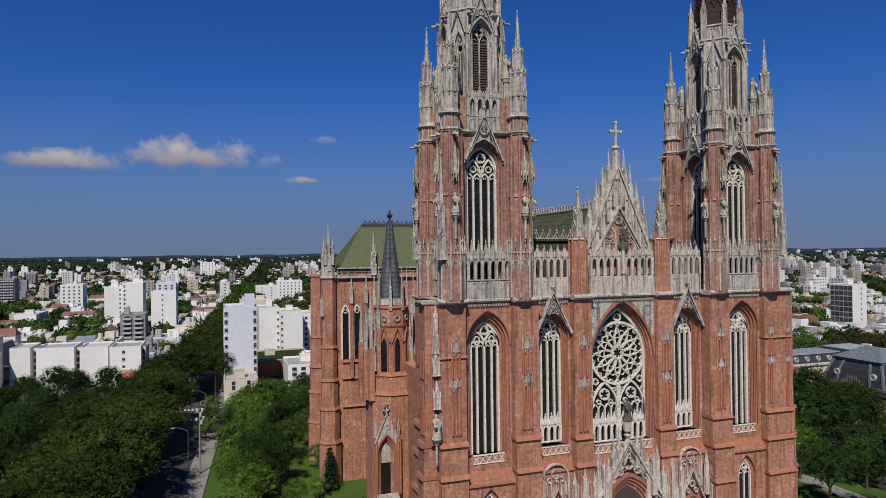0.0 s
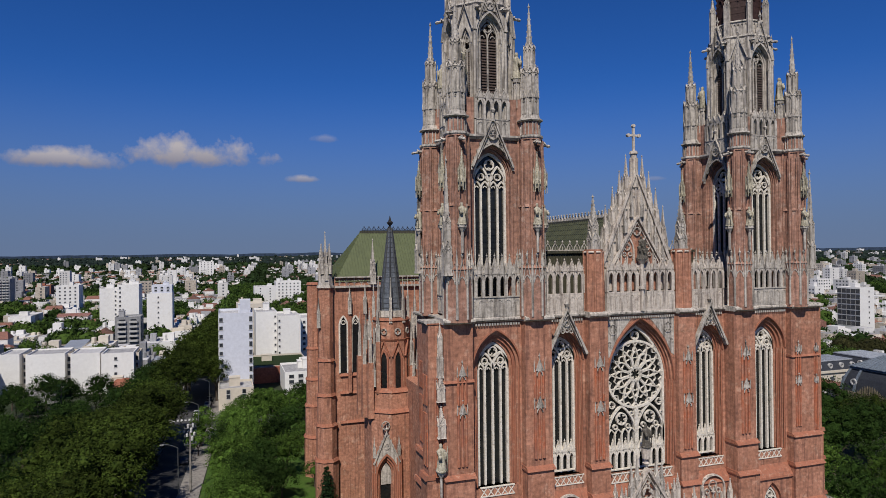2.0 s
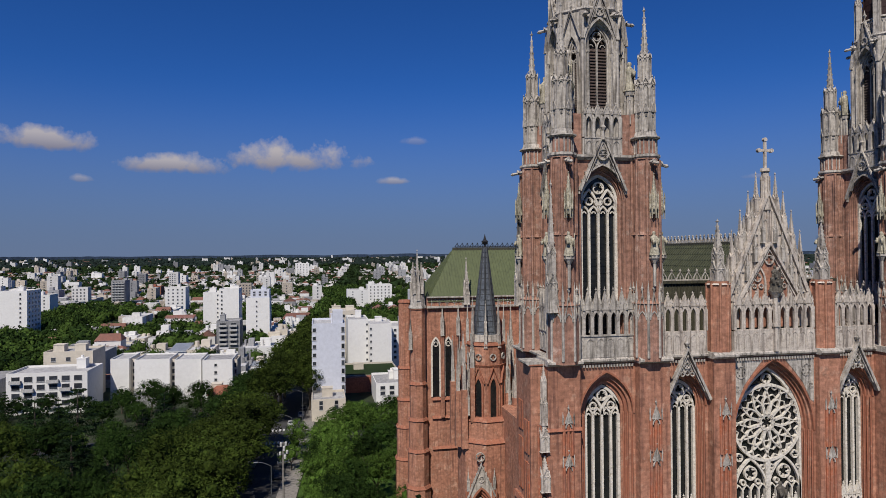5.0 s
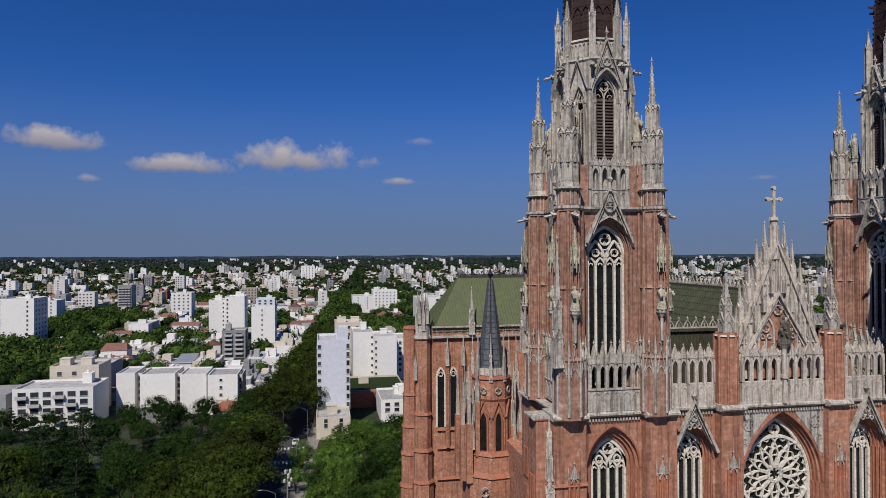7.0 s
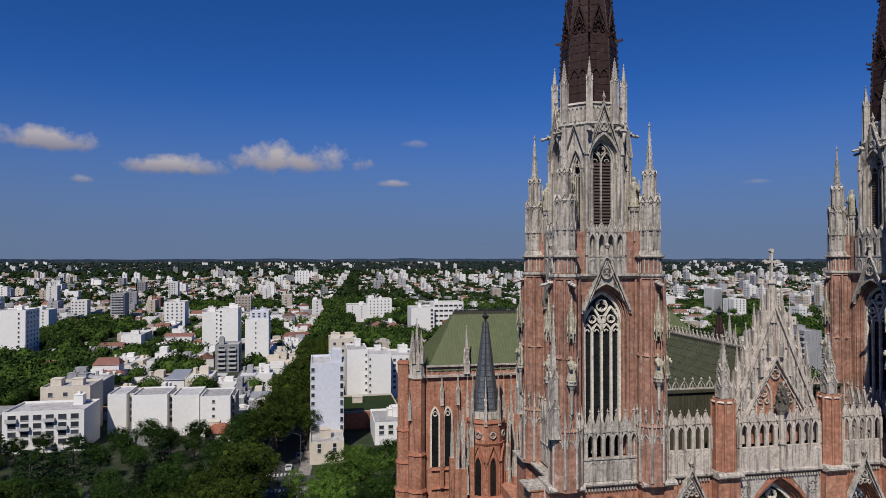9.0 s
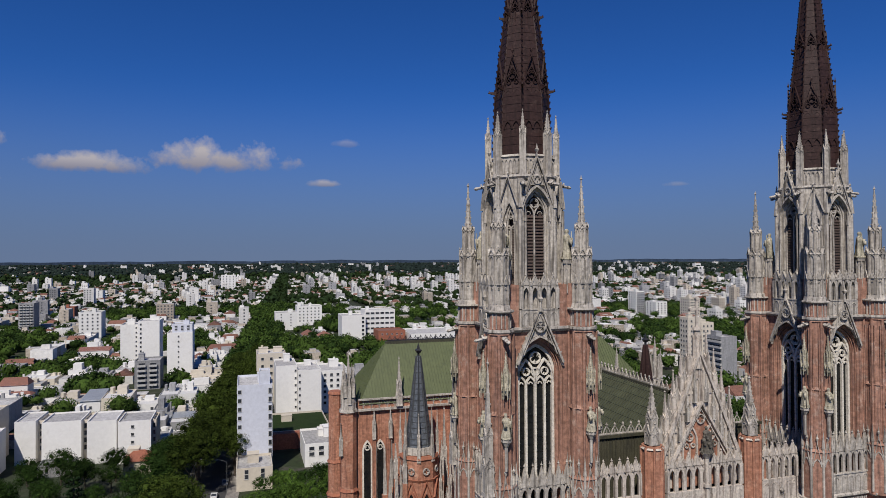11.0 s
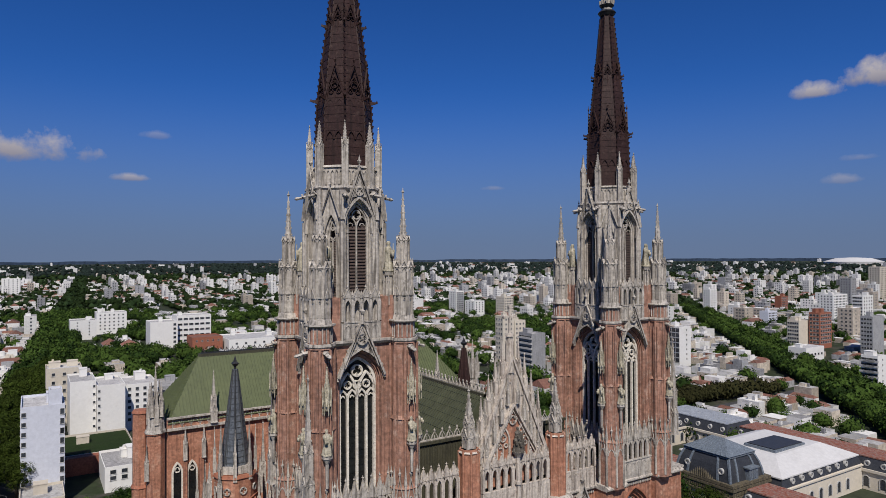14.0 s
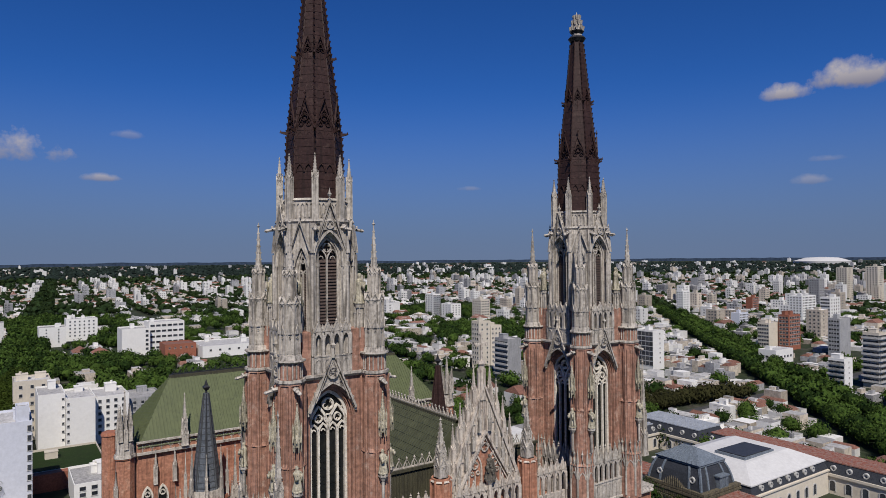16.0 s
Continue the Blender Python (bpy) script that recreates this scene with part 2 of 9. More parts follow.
# ---------------------------------------------------------------- builders
class MB:
    """A growing mesh; everything added goes through the matrix m."""

    def __init__(self, m=None):
        self.v, self.f, self.m, self.marks = [], [], m, []

    def mark(self, name=None):
        """What follows is a piece of its own with that name; None goes back to the main body."""
        self.marks.append((len(self.v), len(self.f), name))

    def pieces(self):
        """The main body and a list of (name, mesh builder) for every piece."""
        main, out = MB(), []
        marks = [(0, 0, None)] + self.marks + [(len(self.v), len(self.f), None)]
        for (v0, f0, name), (v1, f1, _) in zip(marks, marks[1:]):
            if f1 == f0:
                continue
            piece = MB() if name else main
            n = len(piece.v)
            piece.v.extend(self.v[v0:v1])
            piece.f.extend([tuple(i - v0 + n for i in q) for q in self.f[f0:f1]])
            if name:
                out.append((name, piece))
        return main, out

    def add(self, verts, faces):
        n = len(self.v)
        self.v.extend([self.m @ Vector(p) for p in verts] if self.m else [tuple(p) for p in verts])
        self.f.extend([tuple(i + n for i in q) for q in faces])

    def box(self, x0, x1, y0, y1, z0, z1):
        self.add([(x0, y0, z0), (x1, y0, z0), (x1, y1, z0), (x0, y1, z0), (x0, y0, z1), (x1, y0, z1), (x1, y1, z1), (x0, y1, z1)],
                 [(0, 3, 2, 1), (4, 5, 6, 7), (0, 1, 5, 4), (1, 2, 6, 5), (2, 3, 7, 6), (3, 0, 4, 7)])

    def frustum(self, x, y, z0, z1, r0, r1, n=4, turn=None):
        a0 = math.pi / n if turn is None else turn
        ring = lambda r, z: [(x + r * math.cos(a0 + 2 * math.pi * i / n), y + r * math.sin(a0 + 2 * math.pi * i / n), z) for i in range(n)]
        if r1 < 0.004:
            self.add(ring(r0, z0) + [(x, y, z1)], [tuple(reversed(range(n)))] + [(i, (i + 1) % n, n) for i in range(n)])
        else:
            self.add(ring(r0, z0) + ring(r1, z1), [tuple(reversed(range(n))), tuple(range(n, 2 * n))] + [(i, (i + 1) % n, n + (i + 1) % n, n + i) for i in range(n)])

    def ribbon(self, pts, w, y0, y1, closed=False):
        """A bar of width w along points (x, z) in the wall plane, from depth y0 to y1."""
        n = len(pts)
        L, R = [], []
        for i, (x, z) in enumerate(pts):
            a = pts[i - 1] if (i > 0 or closed) else pts[i]
            b = pts[(i + 1) % n] if (i < n - 1 or closed) else pts[i]
            dx, dz = b[0] - a[0], b[1] - a[1]
            k = math.hypot(dx, dz) or 1
            nx, nz = -dz / k * w / 2, dx / k * w / 2
            L.append((x + nx, z + nz))
            R.append((x - nx, z - nz))
        vs, fs = [], []
        for (lx, lz), (rx, rz) in zip(L, R):
            vs += [(lx, y0, lz), (rx, y0, rz), (rx, y1, rz), (lx, y1, lz)]
        for i in range(n if closed else n - 1):
            a, b = 4 * i, 4 * ((i + 1) % n)
            fs += [(a, b, b + 1, a + 1), (a + 1, b + 1, b + 2, a + 2), (a + 3, a, b, b + 3)]
            fs = fs[:-1] + [(a, a + 3, b + 3, b)]
        if not closed:
            fs += [(0, 1, 2, 3), (4 * n - 4, 4 * n - 1, 4 * n - 2, 4 * n - 3)]
        self.add(vs, fs)

    def plate(self, pts, y0, y1):
        """A polygon (x, z) of the wall plane with thickness."""
        n = len(pts)
        self.add([(x, y0, z) for x, z in pts] + [(x, y1, z) for x, z in pts],
                 [tuple(range(n)), tuple(reversed(range(n, 2 * n)))] + [(i, n + i, n + (i + 1) % n, (i + 1) % n) for i in range(n)])

    def wedge(self, x0, x1, y_back, y0, y1, z0, z1):
        """A weathering: slopes from depth y0 at height z0 back to y1 at z1."""
        self.add([(x0, y0, z0), (x1, y0, z0), (x1, y_back, z0), (x0, y_back, z0), (x0, y1, z1), (x1, y1, z1), (x1, y_back, z1), (x0, y_back, z1)],
                 [(0, 3, 2, 1), (4, 5, 6, 7), (0, 1, 5, 4), (1, 2, 6, 5), (2, 3, 7, 6), (3, 0, 4, 7)])


meshes = {}


def mesh_of(name, mb, mat, smooth=False):
    me = bpy.data.meshes.new(name)
    me.from_pydata([tuple(p) for p in mb.v], [], mb.f)
    me.materials.append(mat)
    bm = bmesh.new()
    bm.from_mesh(me)
    if len(bm.verts) < 6000:
        bmesh.ops.remove_doubles(bm, verts=bm.verts, dist=0.0005)
    bmesh.ops.recalc_face_normals(bm, faces=bm.faces)
    bm.to_mesh(me)
    bm.free()
    if smooth:
        me.polygons.foreach_set("use_smooth", [True] * len(me.polygons))
    return me


def part(name, mb, mat, parent, label="", m=None, smooth=False):
    """One mesh object under a thing or a part; marked pieces become objects beside it."""
    if isinstance(mb, MB) and mb.marks:
        main, rest = mb.pieces()
        for piece_name, piece in rest:
            part(piece_name, piece, mat, parent, label, m, smooth)
        if not main.f:
            return None
        mb = main
    ob = new(name, mb if isinstance(mb, bpy.types.Mesh) else mesh_of(name, mb, mat, smooth))
    ob.parent = parent
    if m is not None:
        ob.matrix_basis = m
    if label:
        ob["label"] = label
    return ob


def fill(ob, mb, mat):
    """Give a part its main body and hang the marked pieces under it."""
    main, rest = mb.pieces()
    ob.data = mesh_of(ob.name, main, mat)
    for piece_name, piece in rest:
        part(piece_name, piece, mat, ob)


def thing(name, label, category, group="", kind=""):
    return tagged(new(name), label, category, group, kind)


def shift(x, y, z, turn=0.0):
    return Matrix.Translation((x, y, z)) @ Matrix.Rotation(radians(turn), 4, "Z")


def arch(cx, w, zs, za, n=10):
    """A pointed arch's line from the left spring to the right one."""
    a, h = w / 2, max(za - zs, 0.01)
    r = (a * a + h * h) / (2 * a)
    c = -a + r
    t1 = math.atan2(h, -c) if c > 0 else math.atan2(h, -c)
    left = []
    for i in range(n + 1):
        t = math.pi + (t1 - math.pi) * i / n
        left.append((c + r * math.cos(t), r * math.sin(t)))
    left[-1] = (0.0, h)
    return [(cx + x, zs + z) for x, z in left] + [(cx - x, zs + z) for x, z in reversed(left[:-1])]


def outline(cx, w, zb, zs, za, n=10):
    return [(cx - w / 2, zb)] + arch(cx, w, zs, za, n) + [(cx + w / 2, zb)]


def arch_wall(mb, x0, x1, z0, z1, cx, w, zb, zs, za, y, deep=0.6, back=None):
    """A wall face from x0 to x1 and z0 to z1 at depth y, with a pointed opening and its reveal."""
    q = lambda a, b, c, d: mb.add([(a, y, c), (b, y, c), (b, y, d), (a, y, d)], [(0, 1, 2, 3)])
    l, r = cx - w / 2, cx + w / 2
    if l > x0:
        q(x0, l, z0, z1)
    if r < x1:
        q(r, x1, z0, z1)
    if zb > z0:
        q(l, r, z0, zb)
    top = arch(cx, w, zs, za)
    for (xa, a), (xb, b) in zip(top, top[1:]):
        mb.add([(xa, y, a), (xb, y, b), (xb, y, z1), (xa, y, z1)], [(0, 1, 2, 3)])
    line = outline(cx, w, zb, zs, za)
    for (xa, a), (xb, b) in zip(line, line[1:]):
        mb.add([(xa, y, a), (xa, y + deep, a), (xb, y + deep, b), (xb, y, b)], [(0, 1, 2, 3)])
    mb.add([(l, y, zb), (r, y, zb), (r, y + deep, zb), (l, y + deep, zb)], [(0, 1, 2, 3)])


def arch_order(mb, cx, w0, za0, w1, za1, zb, zs, y, deep):
    """A stepped order of the reveal: a face between two arches at depth y, then a reveal of the inner one."""
    A, B = outline(cx, w0, zb, zs, za0), outline(cx, w1, zb, zs, za1)
    for i in range(len(A) - 1):
        mb.add([(A[i][0], y, A[i][1]), (A[i + 1][0], y, A[i + 1][1]), (B[i + 1][0], y, B[i + 1][1]), (B[i][0], y, B[i][1])], [(0, 1, 2, 3)])
        mb.add([(B[i][0], y, B[i][1]), (B[i + 1][0], y, B[i + 1][1]), (B[i + 1][0], y + deep, B[i + 1][1]), (B[i][0], y + deep, B[i][1])], [(0, 1, 2, 3)])


def ring_pts(cx, cz, r, n=20, a0=0.0):
    return [(cx + r * math.cos(a0 + 2 * math.pi * i / n), cz + r * math.sin(a0 + 2 * math.pi * i / n)) for i in range(n)]


def foil(mb, cx, cz, r, n, y, deep, w):
    """A foiled circle: an outer ring and n small rings inside it."""
    mb.ribbon(ring_pts(cx, cz, r - w * 0.4, 22), w * 0.8, y, y + deep, True)
    rr = r * (0.47 if n == 3 else 0.41 if n == 4 else 0.33)
    for i in range(n):
        a = math.pi / 2 + 2 * math.pi * i / n
        pts = [(cx + (r - rr - w * 0.4) * math.cos(a) + rr * math.cos(a + u), cz + (r - rr - w * 0.4) * math.sin(a) + rr * math.sin(a + u)) for u in [(-2.2 + 4.4 * k / 10) for k in range(11)]]
        mb.ribbon(pts, w * 0.75, y + deep * 0.15, y + deep * 0.85)


def finial(mb, x, y, z, h, r):
    mb.frustum(x, y, z, z + h * 0.45, r * 0.35, r * 0.25, 4)
    mb.frustum(x, y, z + h * 0.32, z + h * 0.5, r * 0.5, r, 4)
    mb.frustum(x, y, z + h * 0.5, z + h * 0.62, r, r * 0.4, 4)
    mb.frustum(x, y, z + h * 0.62, z + h, r * 0.45, 0, 4)


def spirelet(mb, x, y, z0, z1, r, n=4, crockets=6):
    mb.frustum(x, y, z0, z1 - (z1 - z0) * 0.1, r, r * 0.14, n)
    for k in range(1, crockets):
        f = k / crockets
        rr, z = r * (1 - f * 0.88), z0 + (z1 - z0) * 0.9 * f
        for i in range(n):
            a = math.pi / n + 2 * math.pi * i / n
            mb.frustum(x + rr * 1.05 * math.cos(a), y + rr * 1.05 * math.sin(a), z - r * 0.14, z + r * 0.22, r * 0.13, r * 0.24 * (1 - f * 0.5), 3, a)
    finial(mb, x, y, z1 - (z1 - z0) * 0.16, (z1 - z0) * 0.16, r * 0.42)


def gablet(mb, w, z0, z1, y, t, bar):
    """A small steep gable: two sloping bars and a plate behind, in the wall plane."""
    mb.ribbon([(-w / 2, z0), (0, z1), (w / 2, z0)], bar, y, y + t)
    mb.plate([(-w / 2, z0), (w / 2, z0), (0, z1)], y + t * 0.35, y + t * 0.8)


def pinnacle_mesh(r, h0, h1, n=4, tiers=1, mat=None, first=None):
    """A pinnacle on its own: shaft to h0 with panelled faces and gablets, spirelet to h1; first: where the first tier ends."""
    mb = MB()
    mb.frustum(0, 0, 0, h0 * 0.06, r * 1.25, r * 1.12, n)
    z, rr = h0 * 0.06, r
    for k in range(tiers):
        top = first if first and k == 0 else h0 * (k + 1) / tiers
        mb.frustum(0, 0, z, top, rr, rr * 0.96, n)
        ap = rr * math.cos(math.pi / n)
        side = 2 * rr * math.sin(math.pi / n)
        for i in range(n):
            mb.m = Matrix.Rotation(2 * math.pi * i / n, 4, "Z") @ Matrix.Translation((0, -ap, 0))
            mb.box(-side * 0.5, -side * 0.36, -r * 0.09, 0.02, z, top)
            mb.box(side * 0.36, side * 0.5, -r * 0.09, 0.02, z, top)
            mb.ribbon(arch(0, side * 0.72, top - side * 0.75, top - side * 0.1, 4), side * 0.12, -r * 0.08, 0.02)
            gablet(mb, side * 1.02, top - side * 0.15, top + side * 0.75, -r * 0.12, r * 0.3, side * 0.14)
            finial(mb, 0, -r * 0.05, top + side * 0.7, side * 0.5, side * 0.14)
            if first and k == 0:
                # a second, lower gabled panel on every face
                q = top * 0.5
                mb.ribbon(outline(0, side * 0.62, h0 * 0.08, q - side * 0.5, q, 4), side * 0.1, -r * 0.1, 0.02)
                gablet(mb, side * 0.9, q - side * 0.3, q + side * 0.9, -r * 0.16, r * 0.1, side * 0.12)
                foil(mb, 0, q - side * 0.75, side * 0.16, 3, -r * 0.08, 0.06, side * 0.05)
            mb.m = None
        mb.frustum(0, 0, top - r * 0.05, top + r * 0.1, rr * 1.12, rr * 1.0, n)
        z, rr = top, rr * (0.64 if n == 8 else 0.8)
    spirelet(mb, 0, 0, h0, h1, rr * 0.98, n, 7)
    return mesh_of("pinnacle", mb, mat or STONE)


def arcade(mb, w, n, z0, zr, zt, y, deep, spike=1.1):
    """An open arcade of n bays between z0 and zr, with a gablet and spike over every bay."""
    b = w / n
    for i in range(n + 1):
        x = -w / 2 + i * b
        mb.box(x - b * 0.2, x + b * 0.2, y, y + deep, z0, zr)
        mb.frustum(x, y + deep / 2, zr - 0.15, zr + spike * 0.75, b * 0.2, b * 0.10, 4)
        mb.frustum(x, y + deep / 2, zr + spike * 0.75, zr + spike * 1.35, b * 0.17, 0, 4)
    mb.box(-w / 2, w / 2, y - 0.06, y + deep + 0.06, z0 - 0.16, z0)
    for i in range(n):
        x = -w / 2 + (i + 0.5) * b
        line = arch(x, b * 0.6, zr - b * 0.6, zr + b * 0.12, 4)
        for (xa, a), (xb, c) in zip(line, line[1:]):
            mb.add([(xa, y, a), (xb, y, c), (xb, y, zr + b * 0.35), (xa, y, zr + b * 0.35), (xa, y + deep, a), (xb, y + deep, c), (xb, y + deep, zr + b * 0.35), (xa, y + deep, zr + b * 0.35)],
                   [(0, 1, 2, 3), (7, 6, 5, 4), (0, 4, 5, 1), (3, 2, 6, 7)])
        mb.plate([(x - b * 0.5, zr + b * 0.3), (x + b * 0.5, zr + b * 0.3), (x, zt)], y, y + deep * 0.8)
        mb.ribbon([(x - b * 0.5, zr + b * 0.3), (x, zt + b * 0.1), (x + b * 0.5, zr + b * 0.3)], b * 0.14, y - 0.06, y + deep * 0.9)
        finial(mb, x, y + deep / 2, zt - 0.02, spike * 0.55, b * 0.15)


def traceried(mb, cx, w, zb, zs, za, y, lights=4, bar=0.2, deep=0.35, heads=None):
    """Mullions, light heads and foiled circles that fill a pointed window; heads: where the lights end, if not at the spring."""
    mb.ribbon(outline(cx, w - bar * 0.9, zb, zs, za - bar * 0.6), bar * 1.1, y, y + deep)
    lw = w / lights
    zs = heads or zs
    hh = zs - lw * 0.1
    for i in range(1, lights):
        mb.box(cx - w / 2 + i * lw - bar * 0.42, cx - w / 2 + i * lw + bar * 0.42, y + 0.03, y + deep - 0.03, zb, hh + lw * 0.3)
    for i in range(lights):
        x = cx - w / 2 + (i + 0.5) * lw
        mb.ribbon(arch(x, lw, hh, hh + lw * 0.95, 5), bar * 0.7, y + 0.04, y + deep - 0.04)
        mb.ribbon(ring_pts(x, hh + lw * 0.22, lw * 0.2, 8)[0:5], bar * 0.4, y + 0.08, y + deep - 0.1)
    rise = za - zs
    if lights >= 4:
        for s in (-1, 1):
            x = cx + s * w / 4
            mb.ribbon(arch(x, w / 2, hh + lw * 0.3, zs + rise * 0.62, 7), bar * 0.85, y, y + deep)
            foil(mb, x, zs + rise * 0.33, w * 0.105, 3, y, deep, bar * 0.5)
        foil(mb, cx, zs + rise * 0.66, w * 0.155, 3, y, deep, bar * 0.6)
    else:
        foil(mb, cx, zs + rise * 0.55, w * 0.19, 4 if lights == 2 else 3, y, deep, bar * 0.6)


def pane(cx, w, zb, zs, za, y):
    mb = MB()
    line = outline(cx, w, zb, zs, za)
    mb.add([(x, y, z) for x, z in line], [tuple(range(len(line)))])
    mb.add([(x, y + 0.05, z) for x, z in line], [tuple(reversed(range(len(line))))])
    return mb

# ---------------------------------------------------------------- the cathedral
GROUND = -5.1
TX, TY = 21.3, 2.75            # the towers' axes
cathedral = thing("cathedral", "red brick gothic cathedral with pale stone pinnacles and two tall spires", "cathedral")
statue_spots = []


def gargoyle_mesh():
    mb = MB()
    mb.m = Matrix.Rotation(radians(12), 4, "X")
    for k, (a, b, r0, r1) in enumerate(((0, 0.6, 0.26, 0.24), (0.6, 1.0, 0.24, 0.18), (1.0, 1.35, 0.20, 0.24), (1.35, 1.55, 0.24, 0.08))):
        rings = []
        for d, r in ((a, r0), (b, r1)):
            rings += [(r * math.cos(t), -d, r * math.sin(t) * 0.9) for t in [2 * math.pi * i / 6 for i in range(6)]]
        mb.add(rings, [(i, (i + 1) % 6, 6 + (i + 1) % 6, 6 + i) for i in range(6)] + [tuple(range(6)), tuple(range(6, 12))])
    mb.plate([(-0.36, 0.1), (0.36, 0.1), (0, 0.42)], -0.7, -0.5)
    return mesh_of("gargoyle", mb, STONE)


GARGOYLE = gargoyle_mesh()
PIN_BIG = pinnacle_mesh(1.08, 8.9, 14.8, 8, 2, None, 5.9)
PIN_CROWN = pinnacle_mesh(0.46, 4.7, 7.4, 4, 1)
PIN_MID = pinnacle_mesh(0.75, 4.2, 9.5, 4, 2)
PIN_THIN = pinnacle_mesh(0.42, 2.9, 6.2, 4, 1)
PIN_SLIM = pinnacle_mesh(0.36, 4.4, 8.6, 4, 2)
PIN_SMALL = pinnacle_mesh(0.30, 1.6, 3.6, 4, 1)
PIN_TALL = pinnacle_mesh(0.66, 6.5, 14.5, 4, 2)
PIN_GABLE = pinnacle_mesh(0.48, 4.3, 7.6, 4, 2, LIGHT)
NICHE_CANOPY = pinnacle_mesh(0.62, 1.7, 3.9, 4, 1, LIGHT)
PIN_NICHE = pinnacle_mesh(0.42, 4.8, 6.6, 4, 2, LIGHT)


def canopy_mesh():
    """A carved canopy that hangs over a niche figure."""
    mb = MB()
    mb.frustum(0, 0, 0.0, 0.5, 0.22, 0.42, 6)
    mb.frustum(0, 0, 0.5, 1.3, 0.42, 0.38, 6)
    for i in range(6):
        a = math.pi / 6 + i * math.pi / 3
        mb.frustum(0.42 * math.cos(a), 0.42 * math.sin(a), -0.45, 1.9, 0.05, 0.09, 4)
        mb.frustum(0.42 * math.cos(a), 0.42 * math.sin(a), 1.9, 2.6, 0.11, 0, 4)
        mb.m = Matrix.Rotation(i * math.pi / 3, 4, "Z") @ Matrix.Translation((0, -0.4, 0))
        mb.ribbon([(-0.22, 0.5), (0, 1.25), (0.22, 0.5)], 0.07, -0.06, 0.06)
        mb.m = None
    mb.frustum(0, 0, 1.3, 2.3, 0.3, 0.24, 6)
    for i in range(6):
        a = i * math.pi / 3
        mb.frustum(0.27 * math.cos(a), 0.27 * math.sin(a), 1.3, 2.7, 0.05, 0.03, 4)
    spirelet(mb, 0, 0, 2.3, 4.6, 0.26, 6, 5)
    return mesh_of("canopy", mb, MOSSY)


def corbel_mesh():
    mb = MB()
    mb.frustum(0, 0, -3.4, -0.9, 0.16, 0.18, 6)
    mb.frustum(0, 0, -0.9, -0.35, 0.2, 0.5, 6)
    mb.frustum(0, 0, -0.35, 0.0, 0.56, 0.56, 6)
    return mesh_of("corbel", mb, STONE)


CANOPY, CORBEL = canopy_mesh(), corbel_mesh()


